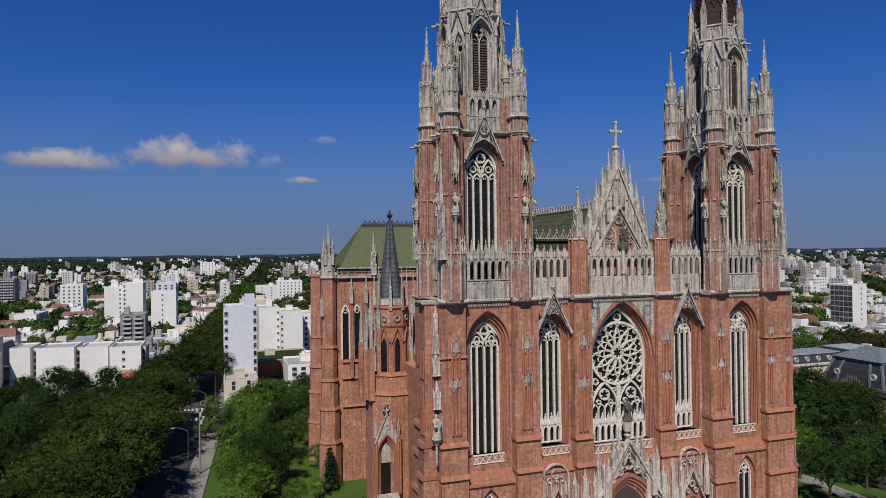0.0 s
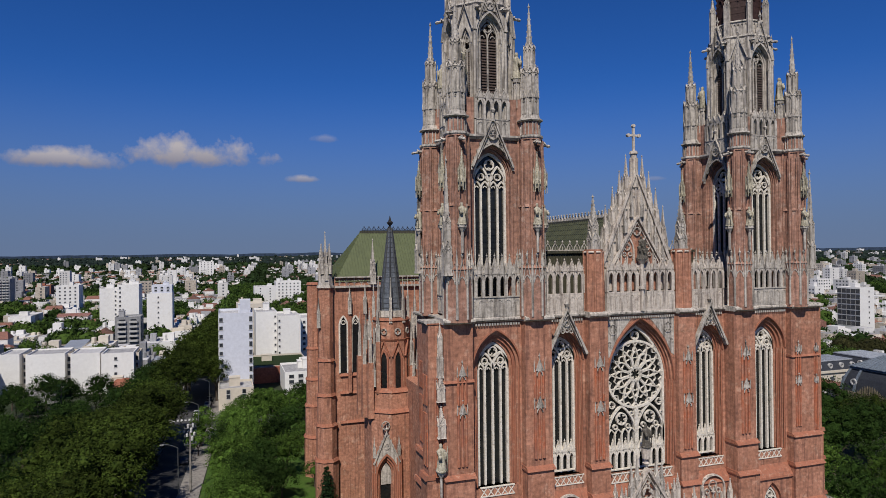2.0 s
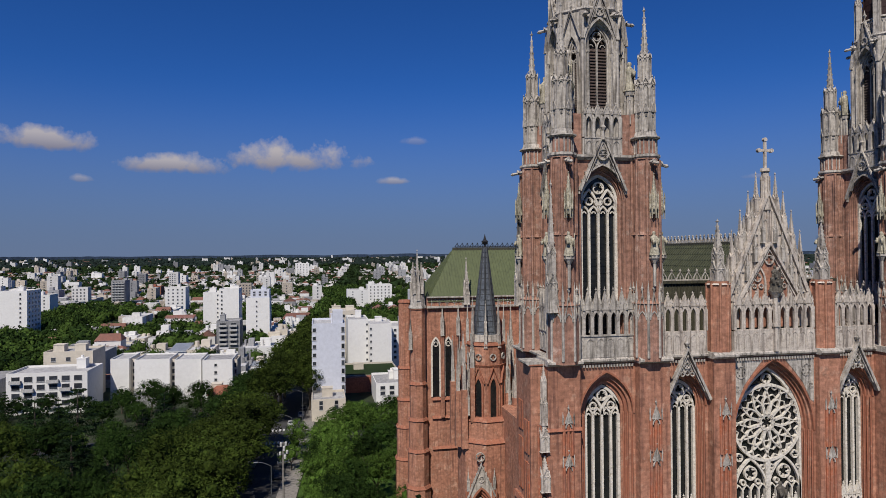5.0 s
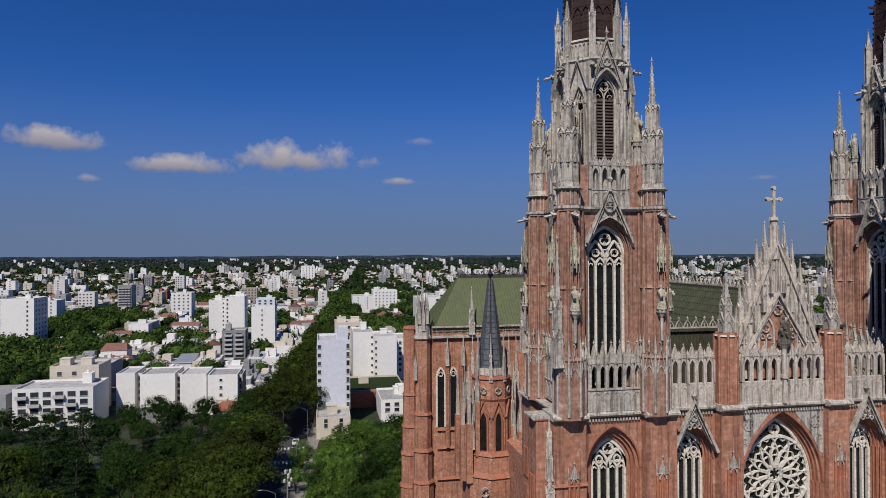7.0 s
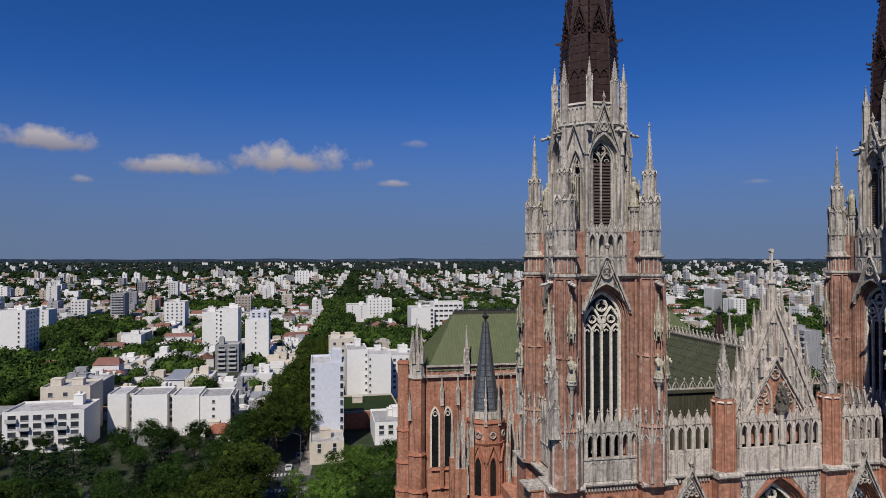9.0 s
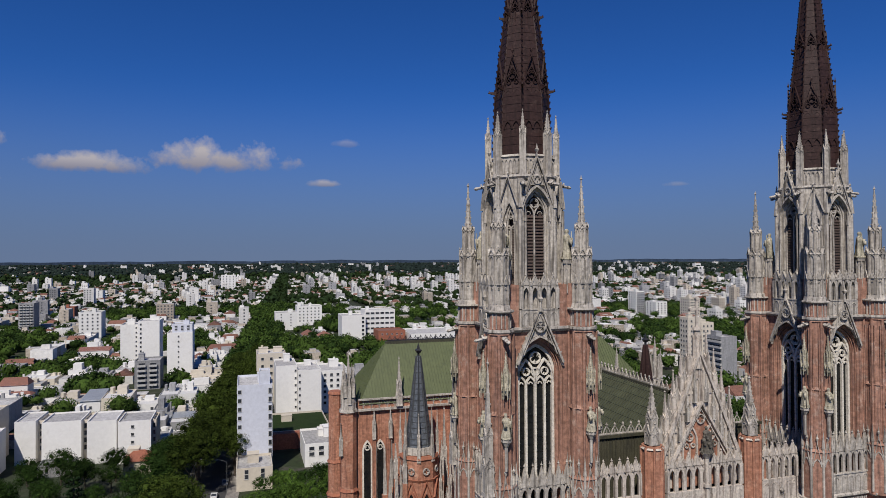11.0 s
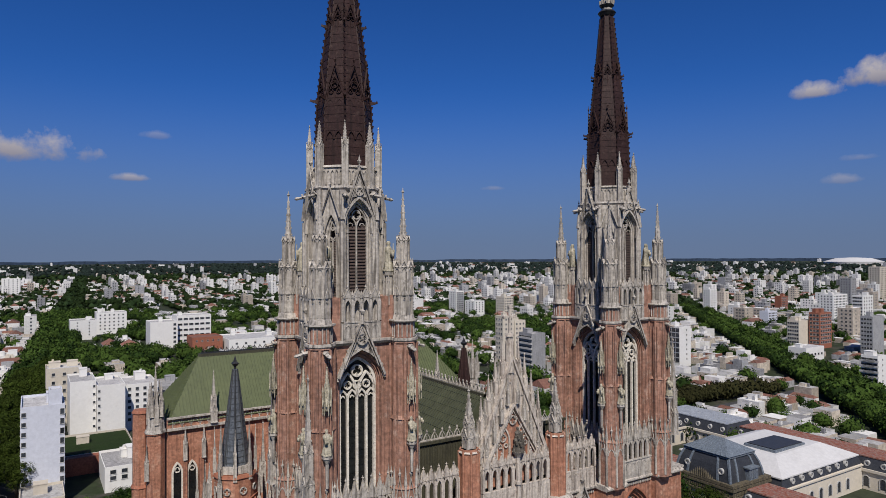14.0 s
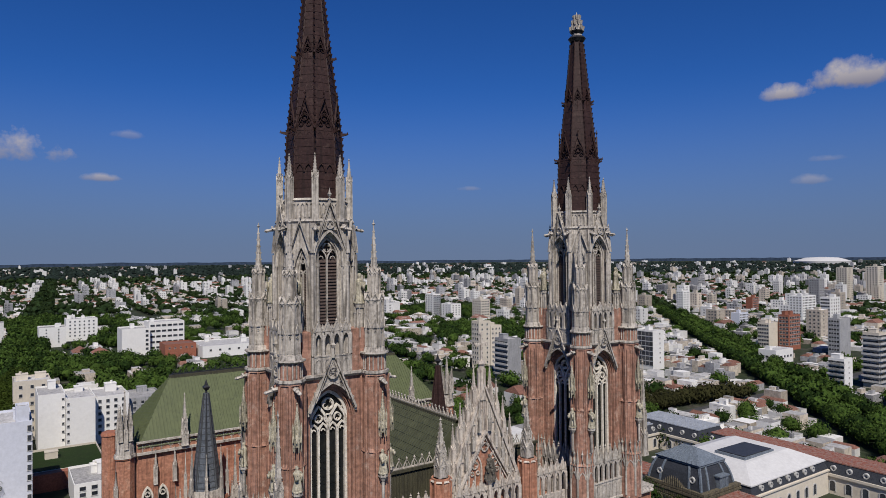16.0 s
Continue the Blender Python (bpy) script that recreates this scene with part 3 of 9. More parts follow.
def tower_meshes():
    """All meshes of one tower about its own axis; both towers share them."""
    out = []

    def keep(name, builder, mat):
        main, rest = builder.pieces()
        out.extend([(n, mesh_of(n, b, mat)) for n, b in [(name, main)] + rest if b.f])

    AP, PO = 4.3, 4.95
    # brick shaft: four walls with a tall pointed opening, eight-sided corner piers with set-offs
    mb, terr, gl, tr, gb, arc, pan = MB(), MB(), MB(), MB(), MB(), MB(), MB()
    for k in range(4):
        F = Matrix.Rotation(math.pi / 2 * k, 4, "Z") @ Matrix.Translation((0, -AP, 0))
        for b in (mb, terr, gl, tr, gb, arc, pan):
            b.m = F
        tr.mark("shaft_window_tracery"), gl.mark("shaft_window_glass"), gb.mark("window_gable"), arc.mark("parapet_arcade"), pan.mark("parapet_panel")
        arch_wall(mb, -AP, AP, 37.0, 59.4, 0, 5.7, 39.8, 54.9, 58.75, 0, 0.35)
        arch_order(mb, 0, 5.7, 58.75, 5.1, 58.35, 39.8, 54.9, 0.35, 0.35)
        arch_order(mb, 0, 5.1, 58.35, 4.5, 57.95, 39.8, 54.9, 0.70, 0.6)
        for x in (-2.72, 2.72, -2.4, 2.4):
            mb.mark("window_shaft")
            mb.frustum(x, 0.25 if abs(x) > 2.6 else 0.6, 43.6, 55.0, 0.13, 0.13, 8)
            mb.mark()
        traceried(tr, 0, 4.5, 40.0, 54.9, 57.9, 0.95, 4, 0.30, 0.35, 53.3)
        foil(tr, 0, 54.75, 0.5, 4, 0.95, 0.35, 0.13)
        for x in (-1.75, 1.75):
            foil(tr, x, 55.6, 0.3, 3, 0.97, 0.3, 0.1)
        p = pane(0, 4.6, 39.7, 54.9, 57.95, 1.35)
        gl.add(p.v, p.f)
        for x in (-1.12, 0, 1.12):
            for i in range(9):
                gl.box(x - 0.5, x + 0.5, 1.28, 1.36, 44.2 + i * 0.82, 44.26 + i * 0.82)
        # the gable over the opening
        gb.ribbon([(-2.75, 55.9), (0, 62.1), (2.75, 55.9)], 0.26, -0.52, -0.02)
        gb.ribbon([(-2.0, 56.9), (0, 61.3), (2.0, 56.9)], 0.10, -0.44, -0.1)
        line = [q for q in arch(0, 5.9, 54.9, 59.0, 16) if abs(q[0]) < 2.72]
        for (xa, za), (xb, zb) in zip(line, line[1:]):
            ta, tb = 62.0 - abs(xa) * 2.2545, 62.0 - abs(xb) * 2.2545
            if ta > za and tb > zb:
                gb.add([(xa, -0.14, za), (xb, -0.14, zb), (xb, -0.14, tb), (xa, -0.14, ta), (xa, 0.02, za), (xb, 0.02, zb), (xb, 0.02, tb), (xa, 0.02, ta)], [(0, 1, 2, 3), (0, 4, 5, 1), (3, 2, 6, 7), (7, 6, 5, 4)])
        gb.ribbon([q for q in arch(0, 5.75, 54.9, 58.85, 16) if q[1] > 55.5], 0.2, -0.3, 0.05)
        for x in (-1.05, 1.05):
            foil(gb, x, 58.75, 0.3, 3, -0.26, 0.2, 0.09)
        mb.mark("hood_mould")
        mb.ribbon(outline(0, 5.5, 43.8, 54.9, 58.6), 0.14, 0.1, 0.4)
        mb.ribbon(outline(0, 4.85, 43.8, 54.9, 58.15), 0.14, 0.5, 0.8)
        mb.mark()
        foil(gb, 0, 59.95, 0.66, 4, -0.46, 0.3, 0.17)
        for i in range(1, 7):
            for s in (-1, 1):
                gb.frustum(s * (2.85 - 2.75 * i / 7), -0.25, 55.9 + i * 0.88, 56.26 + i * 0.88, 0.08, 0.16, 4)
        gb.frustum(0, -0.42, 61.6, 62.6, 0.2, 0.12, 6)
        finial(gb, 0, -0.42, 62.1, 1.8, 0.34)
        # two arcaded parapets: at the foot of the shaft and of the octagon
        arcade(arc, 7.1, 7, 39.9, 42.3, 44.6, -0.55, 0.3, 1.3)
        pan.box(-3.6, 3.6, -0.5, 0.05, 37.4, 39.75)
        for i in range(6):
            x = -3.55 + (i + 0.5) * 7.1 / 6
            pan.ribbon(outline(x, 0.9, 37.7, 38.9, 39.5, 4), 0.1, -0.56, -0.45)
        arc.mark("belfry_arcade"), pan.mark("belfry_panel")
        arcade(arc, 4.3, 4, 61.9, 64.1, 65.4, -0.3, 0.28, 0.9)
        pan.box(-2.35, 2.35, -0.3, 0.05, 59.9, 61.75)
        for i in range(4):
            pan.ribbon(outline(-1.65 + i * 1.1, 0.85, 60.1, 60.9, 61.5, 4), 0.1, -0.36, -0.25)
        for b in (mb, terr, gl, tr, gb, arc, pan):
            b.m = None
    for sx in (-1, 1):
        for sy in (-1, 1):
            x, y = sx * PO, sy * PO
            mb.mark("corner_pier"), gb.mark("pier_canopy"), pan.mark("pier_panel")
            for z0, z1, r in ((37.0, 43.4, 1.74), (43.4, 51.0, 1.54), (51.0, 59.4, 1.42)):
                mb.mark("pier_stage")
                mb.frustum(x, y, z0, z1, r, r - 0.03, 8)
                mb.frustum(x, y, z1 - 0.05, z1 + 0.3, r + 0.12, r - 0.12, 8)
            mb.mark("pier_stage")
            mb.frustum(x, y, 59.9, 61.6, 1.30, 1.28, 8)
            for i in range(8):
                a = math.pi / 8 + i * math.pi / 4
                mb.mark("angle_shaft")
                mb.frustum(x + 1.51 * math.cos(a), y + 1.51 * math.sin(a), 43.4, 59.3, 0.16, 0.16, 6)
                for q in (-0.17, 0.17):
                    mb.frustum(x + 1.46 * math.cos(a + q), y + 1.46 * math.sin(a + q), 44.0, 58.6, 0.085, 0.085, 5)
                arc_x, arc_y = x + 1.72 * math.cos(a), y + 1.72 * math.sin(a)
                gb.frustum(arc_x, arc_y, 37.4, 43.8, 0.16, 0.14, 6)
                gb.frustum(arc_x, arc_y, 43.8, 46.0, 0.2, 0, 4)
                pan.mark("panel_shaft")
                for q in (-0.22, 0.22):
                    pan.frustum(x + (1.31 - abs(q) * 0.3) * math.cos(a + q), y + (1.31 - abs(q) * 0.3) * math.sin(a + q), 60.0, 61.6, 0.075, 0.075, 6)
            for i in range(8):
                F = Matrix.Translation((x, y, 0)) @ Matrix.Rotation(i * math.pi / 4, 4, "Z") @ Matrix.Translation((0, -1.6, 0))
                gb.m = F
                gb.ribbon([(-0.5, 41.9), (0, 44.4), (0.5, 41.9)], 0.13, -0.12, 0.2)
                finial(gb, 0, 0.0, 44.3, 1.5, 0.2)
                gb.ribbon(arch(0, 0.9, 41.6, 42.5, 4), 0.12, -0.08, 0.15)
                gb.m = None
    mb.mark()
    mb.box(-AP + 0.1, AP - 0.1, -AP + 2.0, AP - 2.0, 58.9, 59.3)
    # brick blocks that tie the corner piers to the octagon
    for sx in (-1, 1):
        for sy in (-1, 1):
            mb.m = Matrix.Translation((sx * 4.1, sy * 4.1, 0)) @ Matrix.Rotation(math.atan2(sy, sx), 4, "Z")
            mb.mark("tie_block")
            mb.box(-1.6, 0.9, -0.45, 0.45, 59.4, 64.6)
            mb.m = None
    for k in range(4):
        mb.m = Matrix.Rotation(math.pi / 2 * k, 4, "Z")
        for s in (-1, 1):
            mb.mark("tie_block")
            mb.box(s * 2.9 - 0.5, s * 2.9 + 0.5, -4.35, -3.1, 59.4, 64.5)
        mb.m = None
    keep("tower", mb, SHAFT_BRICK)
    keep("shaft_window_tracery", tr, PALE)
    keep("shaft_window_glass", gl, GLASS)
    keep("window_gable", gb, STONE)
    keep("parapet_arcade", arc, STONE)
    keep("parapet_panel", pan, STONE)
    # cornices
    mb = MB()
    for z, t in ((59.35, 0.55), (61.6, 0.32)):
        for sx in (-1, 1):
            for sy in (-1, 1):
                mb.mark("pier_cornice")
                mb.frustum(sx * PO, sy * PO, z, z + t * 0.5, 1.42, 1.64, 8)
                mb.frustum(sx * PO, sy * PO, z + t * 0.5, z + t, 1.64, 1.6, 8)
        if t > 0.4:
            for k in range(4):
                mb.m = Matrix.Rotation(math.pi / 2 * k, 4, "Z")
                for xa, xb in ((-3.9, -1.15), (1.15, 3.9)):
                    mb.mark("cornice")
                    mb.wedge(xa, xb, -AP + 0.2, -AP - 0.2, -AP - 0.5, z, z + 0.3)
                    mb.box(xa, xb, -AP - 0.5, -AP + 0.2, z + 0.3, z + 0.55)
                mb.m = None
    mb.mark("tower_deck")
    mb.box(-4.2, 4.2, -4.2, 4.2, 59.35, 59.6)
    keep("cornice", mb, STONE)
    # octagon belfry
    AO = 3.75
    VA = radians(26.5)
    R = AO / math.cos(VA)
    mb, lo, gb = MB(), MB(), MB()
    for k in range(8):
        # the four main sides are wider than the diagonal ones
        ap, side = (AO, 2 * AO * math.tan(VA)) if k % 2 == 0 else (R * math.cos(math.pi / 4 - VA), 2 * R * math.sin(math.pi / 4 - VA))
        F = Matrix.Rotation(math.pi / 4 * k, 4, "Z") @ Matrix.Translation((0, -ap, 0))
        mb.m = lo.m = gb.m = F
        lo.mark("louvre_panel"), gb.mark("belfry_gable")
        w = 2.7 if k % 2 == 0 else 1.0
        za = 74.7 if k % 2 == 0 else 73.1
        arch_wall(mb, -side / 2, side / 2, 59.6, 76.3, 0, w + 0.7, 64.3, za - 2.6, za + 0.5, 0, 0.3)
        arch_order(mb, 0, w + 0.7, za + 0.5, w + 0.1, za + 0.1, 64.3, za - 2.6, 0.3, 0.5)
        mb.mark("belfry_tracery")
        traceried(mb, 0, w + 0.1, 64.3, za - 2.5, za, 0.45, 2, 0.2, 0.3)
        mb.mark()
        for s in (-1, 1):
            mb.mark("belfry_shaft")
            mb.frustum(s * (w / 2 + 0.38), -0.05, 62.0, za - 2.4, 0.16, 0.16, 6)
            mb.mark()
            for i in range(22):
                z = 64.5 + i * (za - 2.4 - 64.5) / 22
                lo.add([(s * w / 4 - w * 0.23, 0.62, z), (s * w / 4 + w * 0.23, 0.62, z), (s * w / 4 + w * 0.23, 0.82, z + 0.33), (s * w / 4 - w * 0.23, 0.82, z + 0.33),
                        (s * w / 4 - w * 0.23, 0.62, z - 0.05), (s * w / 4 + w * 0.23, 0.62, z - 0.05), (s * w / 4 + w * 0.23, 0.82, z + 0.28), (s * w / 4 - w * 0.23, 0.82, z + 0.28)],
                       [(0, 1, 2, 3), (7, 6, 5, 4), (0, 4, 5, 1), (3, 2, 6, 7)])
        p = pane(0, w + 0.2, 64.3, za - 2.6, za + 0.1, 1.05)
        lo.add(p.v, p.f)
        if k % 2 == 0:
            gb.ribbon([(-1.95, 73.3), (0, 78.65), (1.95, 73.3)], 0.26, -0.5, -0.05)
            gb.ribbon([(-1.35, 74.2), (0, 77.9), (1.35, 74.2)], 0.1, -0.42, -0.05)
            foil(gb, 0, 76.1, 0.5, 3, -0.45, 0.25, 0.13)
            gb.plate([(-0.85, 75.5), (0.85, 75.5), (0, 78.1)], -0.3, -0.2)
            gb.ribbon(arch(0, w + 1.0, za - 2.6, za + 0.75, 8), 0.26, -0.35, 0.1)
            for i in range(1, 6):
                for s in (-1, 1):
                    gb.frustum(s * (2.02 - 1.95 * i / 6), -0.3, 73.35 + i * 0.89, 73.7 + i * 0.89, 0.07, 0.15, 4)
            finial(gb, 0, -0.3, 78.7, 1.5, 0.26)
        else:
            gb.ribbon([(-1.2, 73.2), (0, 76.5), (1.2, 73.2)], 0.2, -0.5, -0.2)
            finial(gb, 0, -0.35, 76.4, 0.9, 0.18)
        mb.m = lo.m = gb.m = None
        a = math.pi / 8 + k * math.pi / 4 + (VA - math.pi / 8) * (1 if k % 2 == 0 else -1)
        mb.mark("belfry_buttress")
        for rr, r0, z1 in ((R, 0.42, 76.2), (R + 0.4, 0.24, 72.8), (R + 0.2, 0.3, 74.6)):
            mb.frustum(rr * math.cos(a), rr * math.sin(a), 59.6, z1, r0, r0 * 0.9, 6)
        mb.frustum((R + 0.45) * math.cos(a), (R + 0.45) * math.sin(a), 73.0, 75.6, 0.3, 0, 4)
        for s in (-1, 1):
            aa = a + s * 0.13
            mb.frustum((R + 0.15) * math.cos(aa), (R + 0.15) * math.sin(aa), 59.6, 71.5, 0.14, 0.12, 5)
            mb.frustum((R + 0.15) * math.cos(aa), (R + 0.15) * math.sin(aa), 71.5, 73.4, 0.2, 0, 4)
        mb.mark()
    keep("belfry", mb, STONE)
    keep("louvre_panel", lo, LOUVRE)
    keep("belfry_gable", gb, STONE)
    # upper cornice and panelled parapet
    mb = MB()
    mb.frustum(0, 0, 76.1, 76.45, 4.2, 4.5, 8)
    mb.frustum(0, 0, 76.45, 76.7, 4.5, 4.4, 8)
    mb.frustum(0, 0, 76.7, 78.8, 3.75, 3.72, 8)
    mb.frustum(0, 0, 78.8, 79.05, 3.9, 3.75, 8)
    for k in range(8):
        mb.m = Matrix.Rotation(math.pi / 4 * k, 4, "Z") @ Matrix.Translation((0, -3.75 * math.cos(math.pi / 8), 0))
        for i in range(5):
            mb.ribbon(outline(-1.0 + i * 0.5, 0.38, 76.9, 78.1, 78.5, 3), 0.08, -0.1, 0.05)
        mb.m = None
    keep("crown_parapet", mb, STONE)
    # spire: eight sides of copper sheet with seams, ribs, two belts of gablets
    prof = [(78.9, 3.3), (86.0, 3.06), (90.3, 2.55), (97.1, 1.70), (102.4, 1.14), (104.9, 0.88)]

    def radius(z):
        for (za, ra), (zb, rb) in zip(prof, prof[1:]):
            if z <= zb:
                return ra + (rb - ra) * (z - za) / (zb - za)
        return prof[-1][1]

    mb, rib, gab = MB(), MB(), MB()
    for (za, ra), (zb, rb) in zip(prof, prof[1:]):
        mb.frustum(0, 0, za, zb, ra, rb, 8)
    for i in range(8):
        a = math.pi / 8 + i * math.pi / 4
        rib.mark("spire_rib")
        for (za, ra), (zb, rb) in zip(prof, prof[1:]):
            p0, p1 = Vector((ra * math.cos(a), ra * math.sin(a), za)), Vector((rb * math.cos(a), rb * math.sin(a), zb))
            t, u = Vector((-math.sin(a), math.cos(a), 0)) * 0.1, Vector((math.cos(a), math.sin(a), 0)) * 0.12
            rib.add([p0 + t, p0 + u, p0 - t, p1 + t, p1 + u, p1 - t], [(0, 1, 4, 3), (1, 2, 5, 4)])
        z = 80.0
        while z < 104.2:
            r = radius(z)
            rib.frustum((r + 0.14) * math.cos(a), (r + 0.14) * math.sin(a), z, z + 0.32, 0.05, 0.14, 4)
            z += 0.75
    z = 80.2
    while z < 104.0:
        rib.mark("spire_seam")
        rib.frustum(0, 0, z, z + 0.07, radius(z) + 0.035, radius(z + 0.07) + 0.035, 8)
        z += 0.92
    for k in range(8):
        for zc, hh, ww, zt in ((86.9, 3.4, 1.0, 0.0), (95.6, 1.9, 0.95, 0.0)):
            r = radius(zc) * math.cos(math.pi / 8)
            sd = 2 * radius(zc) * math.sin(math.pi / 8)
            gab.m = Matrix.Rotation(math.pi / 4 * k, 4, "Z") @ Matrix.Translation((0, -r, 0))
            gab.mark("spire_gablet")
            gab.ribbon([(-sd / 2, zc), (0, zc + hh), (sd / 2, zc)], 0.12, -0.14, 0.06)
            gab.ribbon(arch(0, sd * 0.86, zc - 0.5, zc + hh * 0.62, 6), 0.1, -0.1, 0.1)
            for sg in (-1, 1):
                gab.ribbon(arch(sg * sd * 0.24, sd * 0.4, zc - 1.3, zc - 0.45, 4), 0.07, -0.1, 0.08)
                foil(gab, sg * sd * 0.2, zc + hh * 0.14, sd * 0.13, 3, -0.1, 0.14, 0.06)
            foil(gab, 0, zc + hh * 0.36, sd * 0.2, 3, -0.18, 0.2, 0.08)
            if hh > 3:
                finial(gab, 0, -0.05, zc + hh - 0.05, 1.3, 0.18)
            gab.ribbon([(0, zc - 5.4 if hh > 3 else zc - 4.6), (0, zc)], 0.08, -0.1 if hh > 3 else -0.16, 0.1)
            gab.m = None
        gab.m = Matrix.Rotation(math.pi / 4 * k, 4, "Z") @ Matrix.Translation((0, -2.92, 0))
        gab.mark("blind_arch")
        for s in (-1, 1):
            gab.ribbon(arch(s * 0.5, 0.9, 82.0, 82.9, 4), 0.1, -0.16, 0.1)
        gab.m = None
        a = math.pi / 8 + k * math.pi / 4
        for z, r, ln in ((86.7, 3.0, 0.9), (95.4, 1.9, 0.7)):
            gab.mark("spire_crocket")
            gab.m = Matrix.Rotation(a + math.pi / 2, 4, "Z") @ Matrix.Translation((0, -r, z))
            gab.wedge(-0.09, 0.09, 0.1, -ln, -ln * 0.7, 0.02, 0.16)
            gab.wedge(-0.09, 0.09, 0.1, -ln * 0.2, -ln, -0.22, 0.02)
            gab.frustum(0, -ln * 0.85, 0.05, 0.32, 0.13, 0.04, 5)
            gab.m = None
    keep("spire", mb, BROWN)
    keep("spire_rib", rib, BROWN)
    keep("spire_gablet", gab, BROWN)
    mb = MB()
    mb.frustum(0, 0, 104.8, 105.3, 1.0, 1.35, 12)
    mb.frustum(0, 0, 105.3, 105.6, 1.35, 1.1, 12)
    mb.frustum(0, 0, 106.0, 106.4, 0.8, 1.1, 12)
    mb.frustum(0, 0, 106.4, 106.6, 1.1, 0.8, 12)
    keep("spire_collar", mb, IRON)
    mb = MB()
    mb.frustum(0, 0, 105.5, 106.8, 0.8, 0.75, 8)
    mb.frustum(0, 0, 106.5, 108.5, 0.8, 0.35, 8)
    for j, (z, r) in enumerate(((106.8, 0.95), (107.7, 0.7), (108.5, 0.45))):
        for i in range(8):
            a = i * math.pi / 4 + j * 0.4
            mb.frustum(r * math.cos(a), r * math.sin(a), z - 0.3, z + 0.35, 0.12, 0.26, 5)
    mb.frustum(0, 0, 108.5, 109.4, 0.2, 0.05, 6)
    keep("spire_crown", mb, STONE)
    return out


TOWER = tower_meshes()


def tower(sx):
    ax = sx * TX - 0.25
    base = shift(ax, TY, 0)
    t = part("tower", TOWER[0][1], BRICK, cathedral, "red brick bell tower shaft with corner piers", base)
    labels = {"shaft_window_tracery": "grey stone tracery", "shaft_window_glass": "dark leaded glass", "window_gable": "steep carved stone gable", "parapet_arcade": "pierced stone arcade parapet", "belfry": "grey stone eight-sided belfry", "louvre_panel": "dark wooden louvres", "corner_pier": "red brick corner pier", "tie_block": "red brick tie block", "spire": "dark brown copper spire", "spire_crown": "carved stone spire crown", "spire_collar": "black iron collar"}
    for key, me in TOWER[1:]:
        part(key, me, None, t, labels.get(key, ""), Matrix())
    for k in range(8):
        a = math.pi / 8 + k * math.pi / 4
        part("pinnacle", PIN_CROWN, None, t, "", shift(3.92 * math.cos(a), 3.92 * math.sin(a), 76.6, math.degrees(a)))
        part("gargoyle", GARGOYLE, None, t, "pale stone gargoyle", shift(4.1 * math.cos(a), 4.1 * math.sin(a), 75.8, math.degrees(a) + 90))
    for dx in (-1, 1):
        for dy in (-1, 1):
            x, y = dx * 4.95, dy * 4.95
            part("pinnacle", PIN_BIG, None, t, "tall stone corner pinnacle", shift(x, y, 61.9, 22.5))
            for turn in (0, 90, 180, 270):
                ux, uy = math.sin(radians(turn)), -math.cos(radians(turn))
                if ux * dx > 0.5 or uy * dy > 0.5:
                    part("gargoyle", GARGOYLE, None, t, "pale stone gargoyle", shift(x + ux * 1.3, y + uy * 1.3, 59.0, turn))
                    px, py = x + ux * 1.82, y + uy * 1.82
                    part("canopy", CANOPY, None, t, "lichen-stained carved canopy", shift(px, py, 53.2))
                    part("corbel", CORBEL, None, t, "", shift(px, py, 48.7))
                    statue_spots.append((ax + px, TY + py, 48.7, turn, 1.25, "lichen-stained stone figure on a corbel under a canopy"))
            # figures on tall pedestals beside the belfry
            pd = MB()
            pd.frustum(dx * 3.75, dy * 3.75, 64.4, 66.8, 0.5, 0.46, 8)
            for i in range(6):
                pd.frustum(dx * 3.75 + 0.6 * math.cos(i * 1.05), dy * 3.75 + 0.6 * math.sin(i * 1.05), 63.5, 66.2, 0.1, 0.1, 5)
                pd.frustum(dx * 3.75 + 0.6 * math.cos(i * 1.05), dy * 3.75 + 0.6 * math.sin(i * 1.05), 66.2, 67.1, 0.15, 0, 4)
            pd.frustum(dx * 3.75, dy * 3.75, 66.8, 67.3, 0.6, 0.72, 8)
            part("pedestal", pd, STONE, t)
            statue_spots.append((ax + dx * 3.75, TY + dy * 3.75, 67.3, math.degrees(math.atan2(dx, -dy)), 1.6, "lichen-stained stone figure on a tall pedestal"))
    return t


for sx in (-1, 1):
    tower(sx)

# ------------------------------------------------ the west front below the towers
front = part("west_front", MB(), BRICK, cathedral)   # filled below
wall, terr, stone, pale, glass, red = MB(), MB(), MB(), MB(), MB(), MB()
YT, YS, YC = -1.7, -0.9, -1.3                        # wall faces: tower bays, side bays, middle bay


